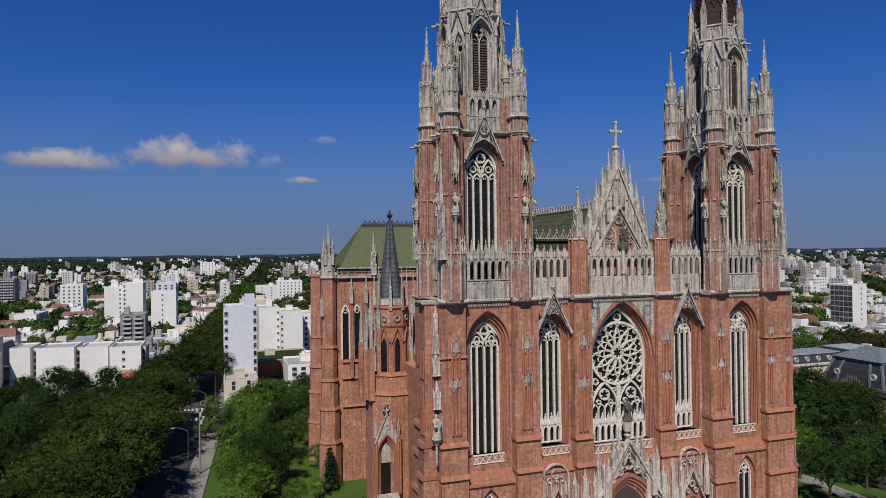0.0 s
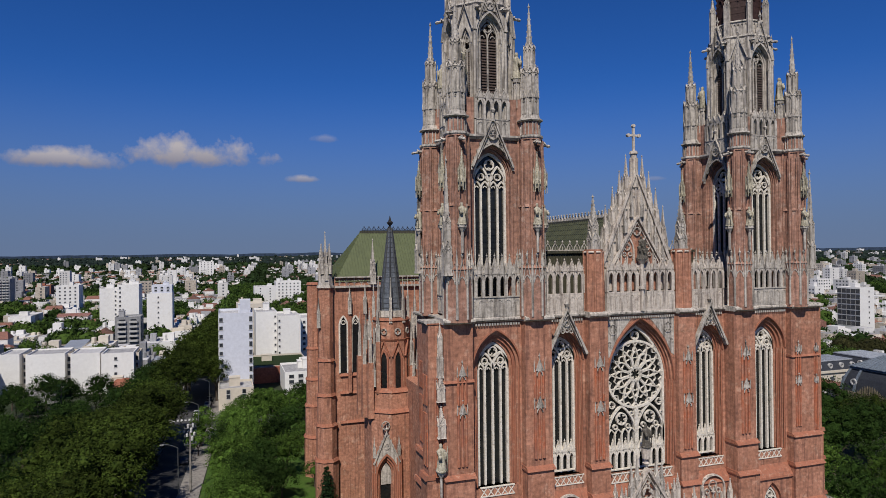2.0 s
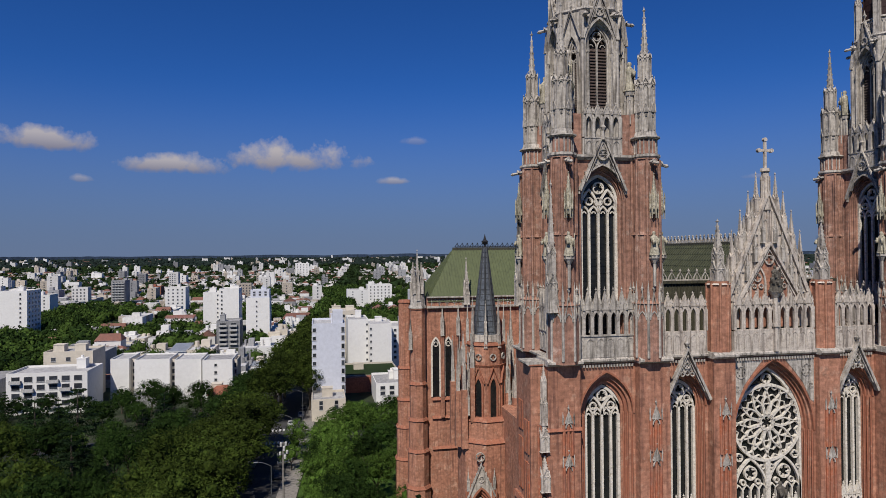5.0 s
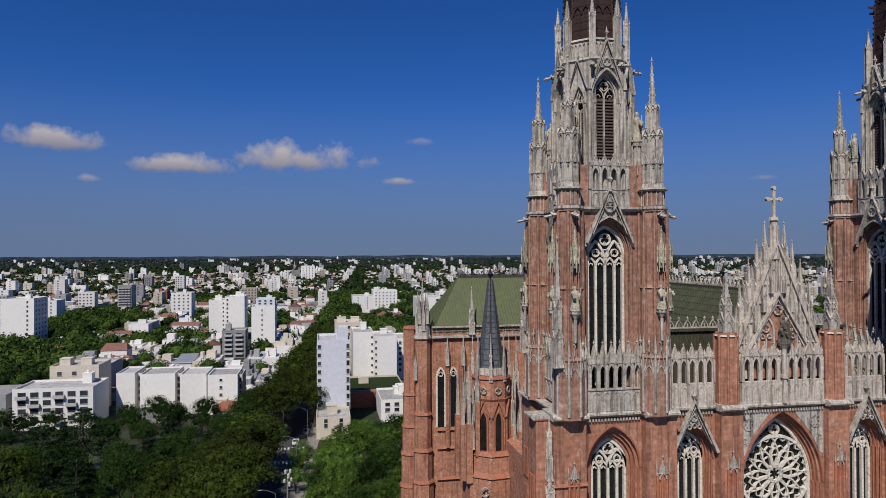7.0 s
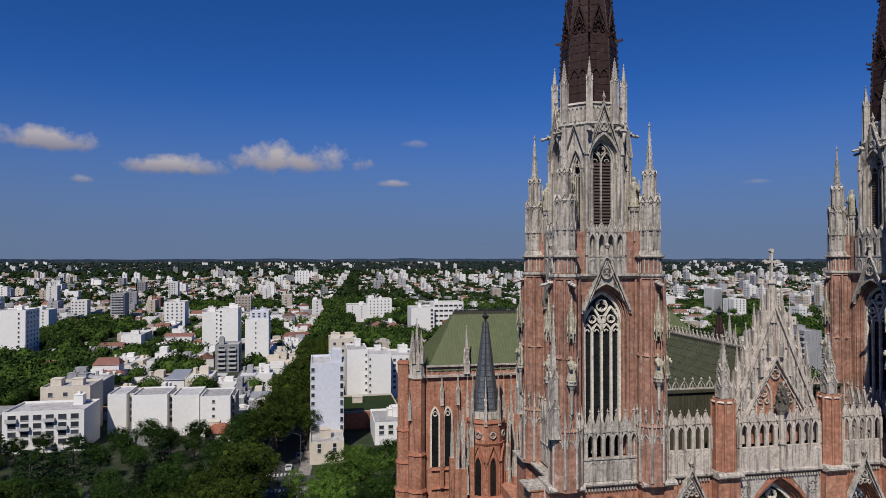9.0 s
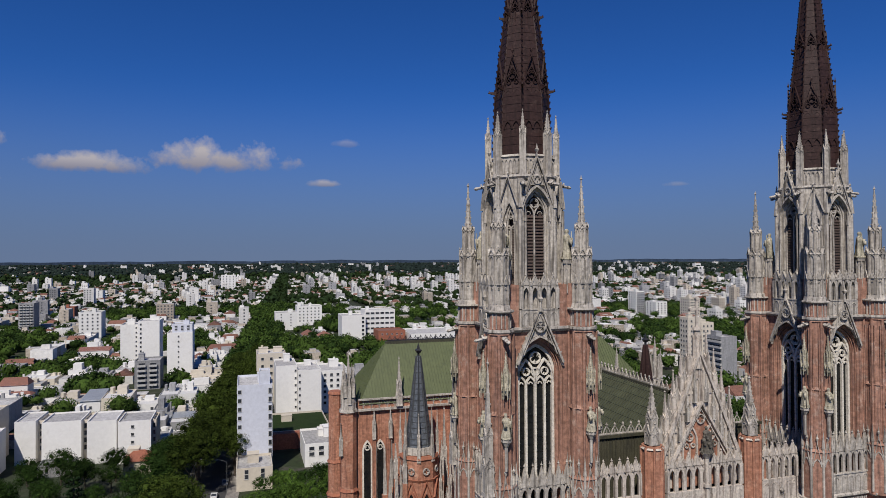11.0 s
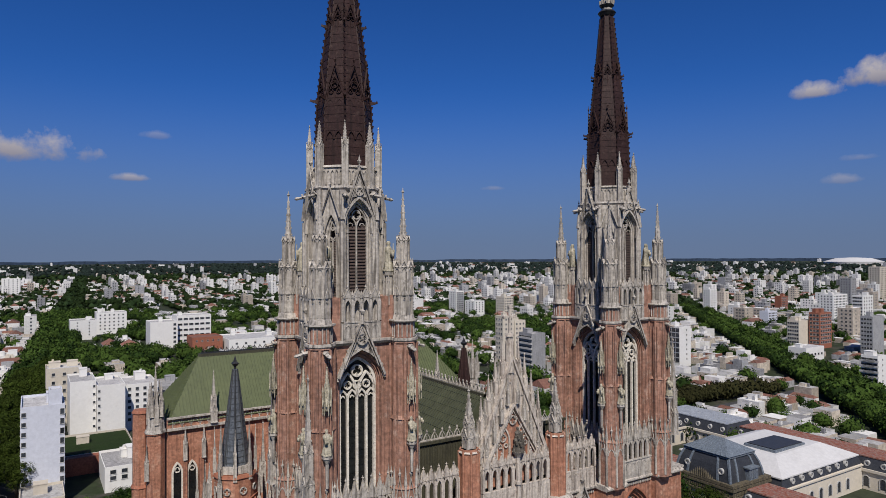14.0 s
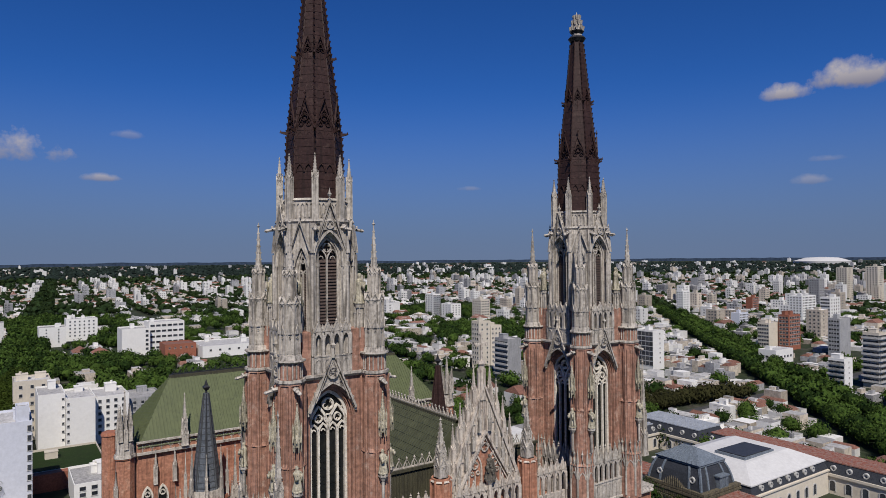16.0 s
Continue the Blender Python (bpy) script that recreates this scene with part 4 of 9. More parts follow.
def bay(cx, half, y, w0, za0, w1, za1, zs, zb, z1=37.0):
    """One bay of the front: a wall with a deep pointed window."""
    for b in (wall, red, glass):
        b.mark({id(wall): "bay_wall", id(red): "window_moulding", id(glass): "window_glass"}[id(b)])
    arch_wall(wall, cx - half, cx + half, 13.2, z1, cx, w0, zb, zs, za0, y, 0.35)
    n = 3
    for i in range(n):
        a, b = i / n, (i + 1) / n
        arch_order(wall if i != 1 else red, cx, w0 + (w1 - w0) * a, za0 + (za1 - za0) * a, w0 + (w1 - w0) * b, za0 + (za1 - za0) * b, zb, zs, y + 0.35 * (i + 1), 0.35)
    for s in (-1, 1):
        for i in range(3):
            red.frustum(cx + s * (w0 / 2 - 0.1 - i * (w0 - w1) / 6), y + 0.12 + i * 0.35, zb, zs, 0.1, 0.1, 6)
    red.ribbon(arch(cx, w0 + 0.15, zs, za0 + 0.15), 0.2, y - 0.12, y + 0.1)
    yy = y + 1.2
    p = pane(cx, w1 + 0.1, zb, zs, za1 + 0.05, yy + 0.45)
    glass.add(p.v, p.f)
    return yy


def quatrefoil_rail(mb, cx, w, z0, z1, y):
    n = max(3, round(w / 0.9))
    mb.box(cx - w / 2, cx + w / 2, y, y + 0.3, z1 - 0.12, z1)
    mb.box(cx - w / 2, cx + w / 2, y, y + 0.3, z0, z0 + 0.12)
    for i in range(n):
        xa, xb = cx - w / 2 + i * w / n, cx - w / 2 + (i + 1) * w / n
        mb.ribbon([(xa, z0), (xb, z1)], 0.11, y + 0.05, y + 0.22)
        mb.ribbon([(xa, z1), (xb, z0)], 0.11, y + 0.06, y + 0.23)


window_sets = []
for s in (-1, 1):
    # tower bay
    yy = bay(s * TX, 3.6, YT, 6.3, 35.6, 4.3, 34.2, 31.0, 16.2)
    tr = MB()
    traceried(tr, s * TX, 4.3, 16.2, 31.0, 34.1, yy, 4, 0.32, 0.4, 30.5)
    quatrefoil_rail(tr, s * TX, 4.6, 15.2, 16.4, YT - 0.1)
    window_sets.append((tr, "tall four-light window with pale stone tracery"))
    # side bay with a steep gable
    yy = bay(s * 11.3, 2.95, YS, 5.2, 35.1, 4.1, 34.2, 31.2, 16.2)
    tr = MB()
    traceried(tr, s * 11.3, 4.1, 16.2, 31.2, 34.1, yy, 4, 0.32, 0.4, 30.7)
    tr.m = shift(s * 11.3, 0, 0)
    arcade(tr, 3.9, 4, 16.6, 18.6, 20.2, yy - 0.1, 0.25, 0.9)
    tr.m = None
    quatrefoil_rail(tr, s * 11.3, 5.2, 15.0, 16.2, YS - 0.1)
    window_sets.append((tr, "tall four-light window with pale stone tracery"))
    stone.mark("bay_gable")
    stone.m = shift(s * 11.3, YS, 0)
    stone.ribbon([(-2.85, 32.0), (0, 37.9), (2.85, 32.0)], 0.34, -0.9, -0.3)
    stone.ribbon([(-2.1, 33.0), (0, 37.1), (2.1, 33.0)], 0.12, -0.75, -0.35)
    foil(stone, 0, 36.0, 0.42, 3, -0.7, 0.25, 0.12)
    foil(stone, 0, 35.15, 0.3, 3, -0.7, 0.25, 0.09)
    foil(stone, -0.62, 35.0, 0.26, 3, -0.7, 0.25, 0.08)
    foil(stone, 0.62, 35.0, 0.26, 3, -0.7, 0.25, 0.08)
    stone.plate([(-0.9, 35.3), (0.9, 35.3), (0, 37.5)], -0.45, -0.35)
    finial(stone, 0, -0.6, 37.7, 1.7, 0.36)
    stone.m = None
# middle bay: the rose
yy = bay(0, 5.55, YC, 10.6, 36.2, 9.2, 35.2, 27.6, 15.8)
tr = MB()
tr.ribbon(outline(0, 8.9, 15.8, 27.6, 35.0), 0.36, yy, yy + 0.45)
RZ, RR = 28.5, 4.5
tr.ribbon(ring_pts(0, RZ, RR, 48), 0.34, yy - 0.05, yy + 0.45, True)
tr.ribbon(ring_pts(0, RZ, 0.95, 24), 0.2, yy, yy + 0.4, True)
foil(tr, 0, RZ, 0.8, 6, yy + 0.05, 0.3, 0.1)
for i in range(12):
    a = 2 * math.pi * i / 12
    d = lambda r, b: (r * math.cos(b), RZ + r * math.sin(b))
    h = math.pi / 12
    b = a + h
    for sg in (-1, 1):
        # inner petals, cusped at the tip
        tr.ribbon([d(r, a + sg * h * q) for r, q in ((0.95, 0.62), (1.5, 0.76), (2.05, 0.84), (2.5, 0.70), (2.85, 0.40), (3.1, 0.0))], 0.15, yy, yy + 0.4)
        tr.ribbon([d(r, a + sg * h * q) for r, q in ((2.05, 0.84), (2.25, 0.40), (2.2, 0.0))], 0.09, yy + 0.08, yy + 0.32)
        # arcs that start between the petals and cross over their tips
        tr.ribbon([d(r, b + sg * h * q) for r, q in ((1.95, 0.0), (2.5, 0.30), (3.1, 0.66), (3.6, 0.92), (4.05, 1.12), (4.35, 1.4))], 0.14, yy + 0.02, yy + 0.38)
    tr.ribbon([d(3.1, b - h * 0.66), d(3.4, b), d(3.1, b + h * 0.66)], 0.1, yy + 0.06, yy + 0.34)
    tr.ribbon([d(4.42, b - h * 0.5), d(3.95, b), d(4.42, b + h * 0.5)], 0.11, yy + 0.05, yy + 0.34)
foil(tr, 0, 33.75, 0.62, 3, yy, 0.4, 0.16)
for s in (-1, 1):
    foil(tr, s * 3.3, 32.2, 0.3, 3, yy, 0.4, 0.1)
window_sets.append((tr, "great rose window with pale stone wheel tracery"))
tr = MB()
for s in (-1, 1):
    x = s * 2.25
    tr.ribbon(outline(x, 4.3, 15.8, 20.4, 24.3), 0.26, yy, yy + 0.42)
    foil(tr, x, 22.55, 0.85, 5, yy, 0.4, 0.16)
    for i in range(4):
        xx = x - 1.6 + i * 1.07
        tr.box(xx - 0.62, xx - 0.44, yy + 0.03, yy + 0.38, 15.8, 20.6)
        tr.ribbon(arch(xx, 1.05, 20.2, 21.2, 5), 0.14, yy + 0.05, yy + 0.36)
    tr.m = shift(x, 0, 0)
    arcade(tr, 4.0, 4, 15.9, 18.1, 19.6, yy - 0.12, 0.25, 0.9)
    tr.m = None
    foil(tr, s * 3.75, 24.5, 0.5, 4, yy, 0.35, 0.12)
    foil(tr, s * 4.15, 23.0, 0.22, 3, yy, 0.35, 0.08)
    foil(tr, s * 0.62, 23.2, 0.3, 3, yy, 0.35, 0.1)
    for j in range(2):
        foil(tr, x + (j * 2 - 1) * 0.98, 21.5, 0.36, 3, yy, 0.38, 0.11)
tr.box(-0.3, 0.3, yy - 0.1, yy + 0.45, 15.8, 24.2)
quatrefoil_rail(tr, 0, 9.6, 14.5, 15.8, YC - 0.15)
window_sets.append((tr, "pair of traceried lights under the rose"))
# carved spandrels over the rose
for s in (-1, 1):
    stone.mark("carved_spandrel")
    stone.plate([(s * 5.4, 36.2), (s * 5.4, 31.0), (s * 4.9, 31.3), (s * 3.9, 33.4), (s * 2.6, 35.0), (s * 1.5, 36.2)], YC - 0.06, YC + 0.02)
    foil(stone, s * 4.35, 34.9, 0.75, 6, YC - 0.14, 0.2, 0.16)
    foil(stone, s * 4.9, 33.0, 0.35, 4, YC - 0.12, 0.18, 0.1)
    stone.ribbon([(s * 3.0, 36.2), (s * 5.3, 36.2), (s * 5.3, 31.2)], 0.14, YC - 0.1, YC + 0.05)


def buttress(x0, x1, back, steps):
    """A stepped buttress; steps: (z0, z1, face depth). Every step ends in a moulded weathering."""
    for i, (z0, z1, y) in enumerate(steps):
        wall.mark("buttress_stage" if i else "buttress")
        wall.box(x0, x1, y, back, z0, z1)
        if i + 1 < len(steps):
            y2 = steps[i + 1][2]
            red.mark("weathering")
            red.wedge(x0 - 0.14, x1 + 0.14, back, y - 0.3, y - 0.12, z1 - 0.22, z1)
            red.mark("weathering")
            red.wedge(x0 - 0.1, x1 + 0.1, back, y - 0.12, y2, z1, z1 + 0.3)


def butt_panels(x0, x1, y, zs):
    """Terracotta strips with white gablets on a buttress face."""
    c, h = (x0 + x1) / 2, min(0.72, (x1 - x0) * 0.25)
    for z0, z1 in zs:
        terr.mark("terracotta_strip"), pale.mark("niche_canopy")
        for dx in (-h * 0.78, 0, h * 0.78):
            terr.mark("terracotta_strip")
            terr.frustum(c + dx, y - 0.06, z0, z1, h * 0.28, h * 0.28, 6)
        pale.m = shift(c, y, 0)
        gablet(pale, h * 1.3, z1 - 0.05, z1 + h * 1.9, -0.34, 0.2, 0.12)
        pale.ribbon(arch(0, h * 1.1, z1 - h * 0.9, z1 - 0.02, 4), 0.1, -0.28, 0.0)
        finial(pale, 0, -0.15, z1 + h * 1.85, h * 1.3, 0.14)
        for s in (-1, 1):
            pale.frustum(s * h, -0.15, z1 - 0.2, z1 + h * 0.9, 0.08, 0.07, 4)
            pale.frustum(s * h, -0.15, z1 + h * 0.9, z1 + h * 1.9, 0.1, 0, 4)
        pale.m = None


for s in (-1, 1):
    def span(a, b):
        return (min(s * a, s * b), max(s * a, s * b))
    x0, x1 = span(5.55, 8.35)
    buttress(x0, x1, 0.3, [(GROUND, 13.6, -2.6), (13.6, 17.4, -2.4), (17.4, 37.0, -2.1)])
    butt_panels(x0, x1, -2.1, [(18.2, 24.6), (25.8, 30.4)])
    x0, x1 = span(14.25, 17.9)
    buttress(x0, x1, 0.3, [(GROUND, 9.0, -3.7), (9.0, 14.2, -3.5), (14.2, 18.4, -3.25), (18.4, 37.0, -2.9)])
    butt_panels(x0, x1, -2.9, [(19.6, 26.0), (27.0, 30.6)])
    x0, x1 = span(24.75, 28.5 if s < 0 else 30.1)
    buttress(x0, x1, 0.3, [(GROUND, 9.0, -3.3), (9.0, 14.2, -3.1), (14.2, 18.4, -2.9), (18.4, 37.0, -2.6)])
    if s < 0:
        butt_panels(x0 + 1.0, x1 - 0.2, -2.6, [(19.6, 26.0), (27.0, 30.6)])
    else:
        butt_panels(x0 + 0.2, x0 + 2.2, -2.6, [(19.6, 26.0), (27.0, 30.6)])
        butt_panels(x1 - 1.5, x1 - 0.1, -2.6, [(18.8, 26.0), (27.0, 30.6)])
    red.wedge(x0 - 0.1, x1 + 0.1, 0.3, -2.85, -2.6, 29.7, 30.0)
    # flank: side wall with a window and two side buttresses
    X = s * 27.0
    for b in (wall, red, glass, pale, terr):
        b.mark({id(wall): "flank_wall", id(red): "flank_moulding", id(glass): "window_glass", id(pale): "window_tracery", id(terr): "terracotta_strip"}[id(b)])
        b.m = shift(X, TY + 0.6, 0, -90 if s < 0 else 90)
    arch_wall(wall, -4.2, 4.2, GROUND, 37.0, 0, 6.0, 16.2, 31.0, 35.4, 0, 0.5)
    arch_order(wall, 0, 6.0, 35.4, 4.4, 34.2, 16.2, 31.0, 0.5, 0.6)
    p = pane(0, 4.6, 16.2, 31.0, 34.3, 1.05)
    glass.add(p.v, p.f)
    traceried(pale, 0, 4.4, 16.2, 31.0, 34.1, 0.6, 4, 0.24, 0.35)
    # the buttress towards the front stands farther out than the one behind
    near = (2.7, 5.2) if s < 0 else (-5.2, -2.7)
    rear = (-8.0, -4.2) if s < 0 else (4.2, 8.0)
    for (xa, xb), k in ((rear, -0.3), (near, 2.2 if s < 0 else 3.2)):
        wall.mark("flank_buttress")
        for i, (z0, z1, y) in enumerate([(GROUND, 9.0, -1.6 - k), (9.0, 14.2, -1.4 - k), (14.2, 18.4, -1.3 - k), (18.4, 37.0, -1.0 - k)]):
            wall.mark("flank_buttress"), red.mark("weathering")
            wall.box(xa, xb, y, 0.5, z0, z1)
            red.wedge(xa - 0.12, xb + 0.12, 0.4, y - 0.28, y - 0.1, z1 - 0.25, z1 + (0.3 if z1 < 36 else -0.1))
        for z0, z1 in ((19.6, 26.0), (27.0, 30.6)):
            for dx in (-0.6, 0, 0.6):
                terr.mark("terracotta_strip")
                terr.box((xa + xb) / 2 + dx - 0.18, (xa + xb) / 2 + dx + 0.18, -1.16 - k, -0.95 - k, z0, z1)
    for b in (wall, red, glass, pale, terr):
        b.m = None
    # closing walls and slab of the tower's foot
    wall.mark("back_wall")
    wall.box(min(s * 13.9, s * 14.3), max(s * 13.9, s * 14.3), 0.3, 12.0, GROUND, 37.0)
    wall.box(min(s * 14, s * 27.0), max(s * 14, s * 27.0), 11.0, 11.4, GROUND, 37.0)
    wall.mark("tower_deck")
    wall.box(min(s * 14, s * 27.0), max(s * 14, s * 27.0), 0.0, 11.4, 36.7, 37.15)
    # lower wall of the tower bay with its small window
    wall.mark("lower_wall"), red.mark("window_moulding"), glass.mark("window_glass")
    arch_wall(wall, s * TX - 3.6, s * TX + 3.6, GROUND, 13.2, s * TX - 0.1, 3.4, 2.0, 8.6, 11.9, YT - 0.7, 0.4)
    arch_order(red, s * TX - 0.1, 3.4, 11.9, 2.5, 11.3, 2.0, 8.6, YT - 0.3, 0.5)
    p = pane(s * TX - 0.1, 2.6, 2.0, 8.6, 11.4, YT + 0.1)
    glass.add(p.v, p.f)
    tr = MB()
    traceried(tr, s * TX - 0.1, 2.5, 2.0, 8.7, 11.2, YT - 0.2, 2, 0.22, 0.3)
    window_sets.append((tr, "two-light window with pale stone tracery"))
    red.mark("weathering")
    red.wedge(s * TX - 3.6, s * TX + 3.6, 0, YT - 0.95, YT - 0.05, 12.7, 14.3)
    red.wedge(s * TX - 3.6, s * TX + 3.6, 0, YT - 1.0, YT - 0.95, 12.5, 12.8)
    # lower wall of the side bay
    wall.mark("lower_wall"), red.mark("weathering")
    wall.box(s * 11.3 - 2.95, s * 11.3 + 2.95, YS - 0.6, 0.3, GROUND, 13.2)
    red.wedge(s * 11.3 - 2.95, s * 11.3 + 2.95, 0, YS - 0.85, YS - 0.05, 12.8, 14.4)
wall.mark(), red.mark("weathering")
wall.box(-5.55, 5.55, YC - 0.4, 0.3, GROUND, 13.2)
red.wedge(-5.55, 5.55, 0, YC - 0.7, YC - 0.05, 12.9, 14.4)
# main cornice with a dentil band, stepping round the buttresses
for xa, xb, y in ((-28.65, -24.6, -2.75), (-24.6, -18.0, YT - 0.1), (-18.05, -14.1, -3.05), (-14.1, -8.4, YS - 0.1), (-8.5, -5.4, -2.25), (-5.4, 5.4, YC - 0.1), (5.4, 8.5, -2.25), (8.4, 14.1, YS - 0.1), (14.1, 18.05, -3.05), (18.0, 24.6, YT - 0.1), (24.6, 30.2, -2.75)):
    stone.mark("cornice")
    stone.wedge(xa, xb, 0.6, y - 0.12, y - 0.45, 36.75, 37.0)
    stone.box(xa, xb, y - 0.45, 0.6, 37.0, 37.2)
    stone.wedge(xa, xb, 0.6, y - 0.45, y - 0.05, 37.2, 37.45)
    if y > -2.2:
        n = int((xb - xa) / 0.36)
        for i in range(n):
            stone.box(xa + 0.1 + i * 0.36, xa + 0.28 + i * 0.36, y - 0.18, y + 0.2, 36.3, 36.6)
for s in (-1, 1):
    X = s * 27.0
    stone.mark("flank_cornice")
    stone.m = shift(X, TY + 0.6, 0, -90 if s < 0 else 90)
    for xa, xb, y in ((-8.1, -4.1, -0.8) if s < 0 else (4.1, 8.1, -0.8), (-4.2, 4.2, -0.1), (2.6, 5.3, -3.3) if s < 0 else (-5.3, -2.6, -4.3)):
        stone.mark("flank_cornice")
        stone.wedge(xa, xb, 0.6, y - 0.12, y - 0.45, 36.75, 37.0)
        stone.box(xa, xb, y - 0.45, 0.6, 37.0, 37.2)
    stone.m = None
fill(front, wall, BRICK)
part("moulding", red, TERRA, front, "red moulded brickwork")
part("buttress_panel", terr, STRIP, front, "orange terracotta shafts")
part("buttress_gablet", pale, STONE, front, "pale carved stone")
part("carved_cornice", stone, STONE, front, "weathered stone")
part("window_glass", glass, GLASS, front, "dark leaded glass")
for tr, lab in window_sets:
    part("window_tracery", tr, PALE, front, lab)
for s in (-1, 1):
    part("pinnacle", PIN_TALL, None, front, "tall slim stone pinnacle", shift(s * 28.15, -3.0, 42.6))
    part("pinnacle", PIN_TALL, None, front, "tall slim stone pinnacle", shift(s * 28.15, 8.4, 42.6))
    if s > 0:
        continue
    part("pinnacle", PIN_NICHE, None, front, "pale stone niche on the corner", shift(s * 28.9, -2.35, 30.4))
    part("niche_canopy", NICHE_CANOPY, None, front, "pale carved niche canopy", shift(s * 28.9, -2.5, 23.3))
    part("niche_canopy", NICHE_CANOPY, None, front, "pale carved niche canopy", shift(s * 28.95, -2.45, 27.6))
    part("corbel", CORBEL, None, front, "", shift(s * 28.95, -2.6, 19.4))
    statue_spots.append((s * 28.95, -2.65, 19.4, 0, 1.55, "weathered stone figure in a corner niche"))
    for dx in (-0.62, -0.36, 0.36, 0.62):
        mb = MB()
        mb.frustum(s * 28.9 + dx, -2.4, 18.6, 30.4, 0.13, 0.13, 8)
        part("niche_shaft", mb, STRIP, front, "red moulded shaft")

# ------------------------------------------------ portals
portal = part("portal", MB(), STONE, cathedral)
st, dk, od = MB(), MB(), MB()
st.m = dk.m = od.m = shift(0, -2.1, 0)
for w, za, y in ((9.4, 11.4, -0.5), (8.5, 10.9, -0.25), (7.6, 10.4, 0.0), (6.7, 9.9, 0.25)):
    od.mark("portal_arch")
    od.ribbon(outline(0, w, GROUND, 5.2, za), 0.5, y, y + 0.5)
    for s in (-1, 1):
        od.frustum(s * (w / 2 - 0.3), y - 0.1, GROUND, 5.2, 0.16, 0.16, 8)
dk.plate(outline(0, 6.4, GROUND, 5.2, 9.7), 0.3, 0.4)
st.ribbon([(-6.0, 7.2), (0, 16.3), (6.0, 7.2)], 0.42, -0.75, 0.1)
st.ribbon([(-5.1, 7.6), (0, 15.4), (5.1, 7.6)], 0.14, -0.6, 0.0)
foil(st, 0, 13.0, 0.85, 3, -0.5, 0.35, 0.17)
for s in (-1, 1):
    foil(st, s * 1.45, 11.9, 0.55, 3, -0.5, 0.35, 0.13)
    foil(st, s * 2.6, 10.9, 0.45, 3, -0.5, 0.35, 0.11)
    foil(st, s * 3.6, 9.6, 0.36, 3, -0.5, 0.35, 0.09)
    st.ribbon([(s * 0.1, 14.3), (s * 0.8, 12.6), (s * 2.1, 11.3), (s * 4.3, 8.6)], 0.12, -0.5, -0.1)
foil(st, 0, 14.6, 0.4, 3, -0.5, 0.35, 0.11)
for i in range(1, 9):
    for s in (-1, 1):
        st.frustum(s * (6.1 - 6.0 * i / 9), -0.35, 7.4 + i * 1.0, 7.8 + i * 1.0, 0.12, 0.24, 4)
finial(st, 0, -0.1, 16.0, 2.0, 0.5)
st.frustum(0, -0.1, 17.6, 19.2, 0.5, 0.65, 8)
for i in range(-6, 7):
    if abs(i) > 1:
        st.box(i * 0.72 - 0.08, i * 0.72 + 0.08, 0.2, 0.5, 9.0, 13.6)
st.m = od.m = None
for s in (-1, 1):
    st.mark("side_portal_gable"), dk.mark("portal_door"), od.mark("portal_arch")
    st.m = dk.m = od.m = shift(s * 11.3, -1.75, 0)
    for w, za, y in ((5.0, 7.0, -0.4), (4.2, 6.5, -0.2), (3.4, 6.0, 0.0)):
        od.ribbon(outline(0, w, GROUND, 3.2, za), 0.4, y, y + 0.4)
    dk.plate(outline(0, 3.2, GROUND, 3.2, 5.8), 0.1, 0.2)
    st.ribbon([(-3.0, 4.4), (0, 10.7), (3.0, 4.4)], 0.3, -0.6, 0.1)
    foil(st, 0, 8.6, 0.5, 3, -0.4, 0.3, 0.12)
    foil(st, -0.7, 7.6, 0.36, 3, -0.4, 0.3, 0.1)
    foil(st, 0.7, 7.6, 0.36, 3, -0.4, 0.3, 0.1)
    finial(st, 0, 0, 10.8, 1.6, 0.34)
    st.ribbon(outline(0, 3.9, 8.0, 12.0, 13.9), 0.2, -0.1, 0.4)
    foil(st, 0, 12.5, 0.7, 4, 0.0, 0.3, 0.12)
    foil(st, -0.95, 11.7, 0.4, 3, 0.0, 0.3, 0.1)
    foil(st, 0.95, 11.7, 0.4, 3, 0.0, 0.3, 0.1)
    for i in (-2, -1, 1, 2):
        st.box(i * 0.75 - 0.09, i * 0.75 + 0.09, 0.0, 0.3, 8.0, 11.4)
        st.frustum(i * 0.75, -0.1, 9.6, 11.6, 0.2, 0, 4)
    st.m = dk.m = od.m = None
fill(portal, st, LIGHT)
part("portal_arch", od, TERRA, portal, "red moulded brick arch")
portal["label"] = "pale carved stone portal gables"
part("portal_door", dk, LOUVRE, portal, "dark wooden doors in deep shade")
for s in (-1, 1):
    for i, x in enumerate((3.3, 4.1, 4.9, 5.7, 6.5, 7.3, 8.1, 8.9, 13.7, 14.5)):
        part("pinnacle", PIN_NICHE, None, portal, "pale carved niche pinnacle beside the portal", shift(s * x, -2.35 - (i % 2) * 0.3, (7.6 if x < 5 else 5.9) + (i % 3) * 0.5))
        part("niche_shaft", PIN_SMALL, None, portal, "", shift(s * (x + 0.35), -2.6, 4.2 + (i % 2) * 1.6))
    part("pinnacle", PIN_THIN, None, portal, "", shift(s * 1.5, -2.3, 12.2))
    part("pinnacle", PIN_THIN, None, portal, "", shift(s * 2.4, -2.3, 11.2))
statue_spots.append((0, -2.3, 19.2, 0, 1.45, "dark sooty stone figure over the portal gable"))

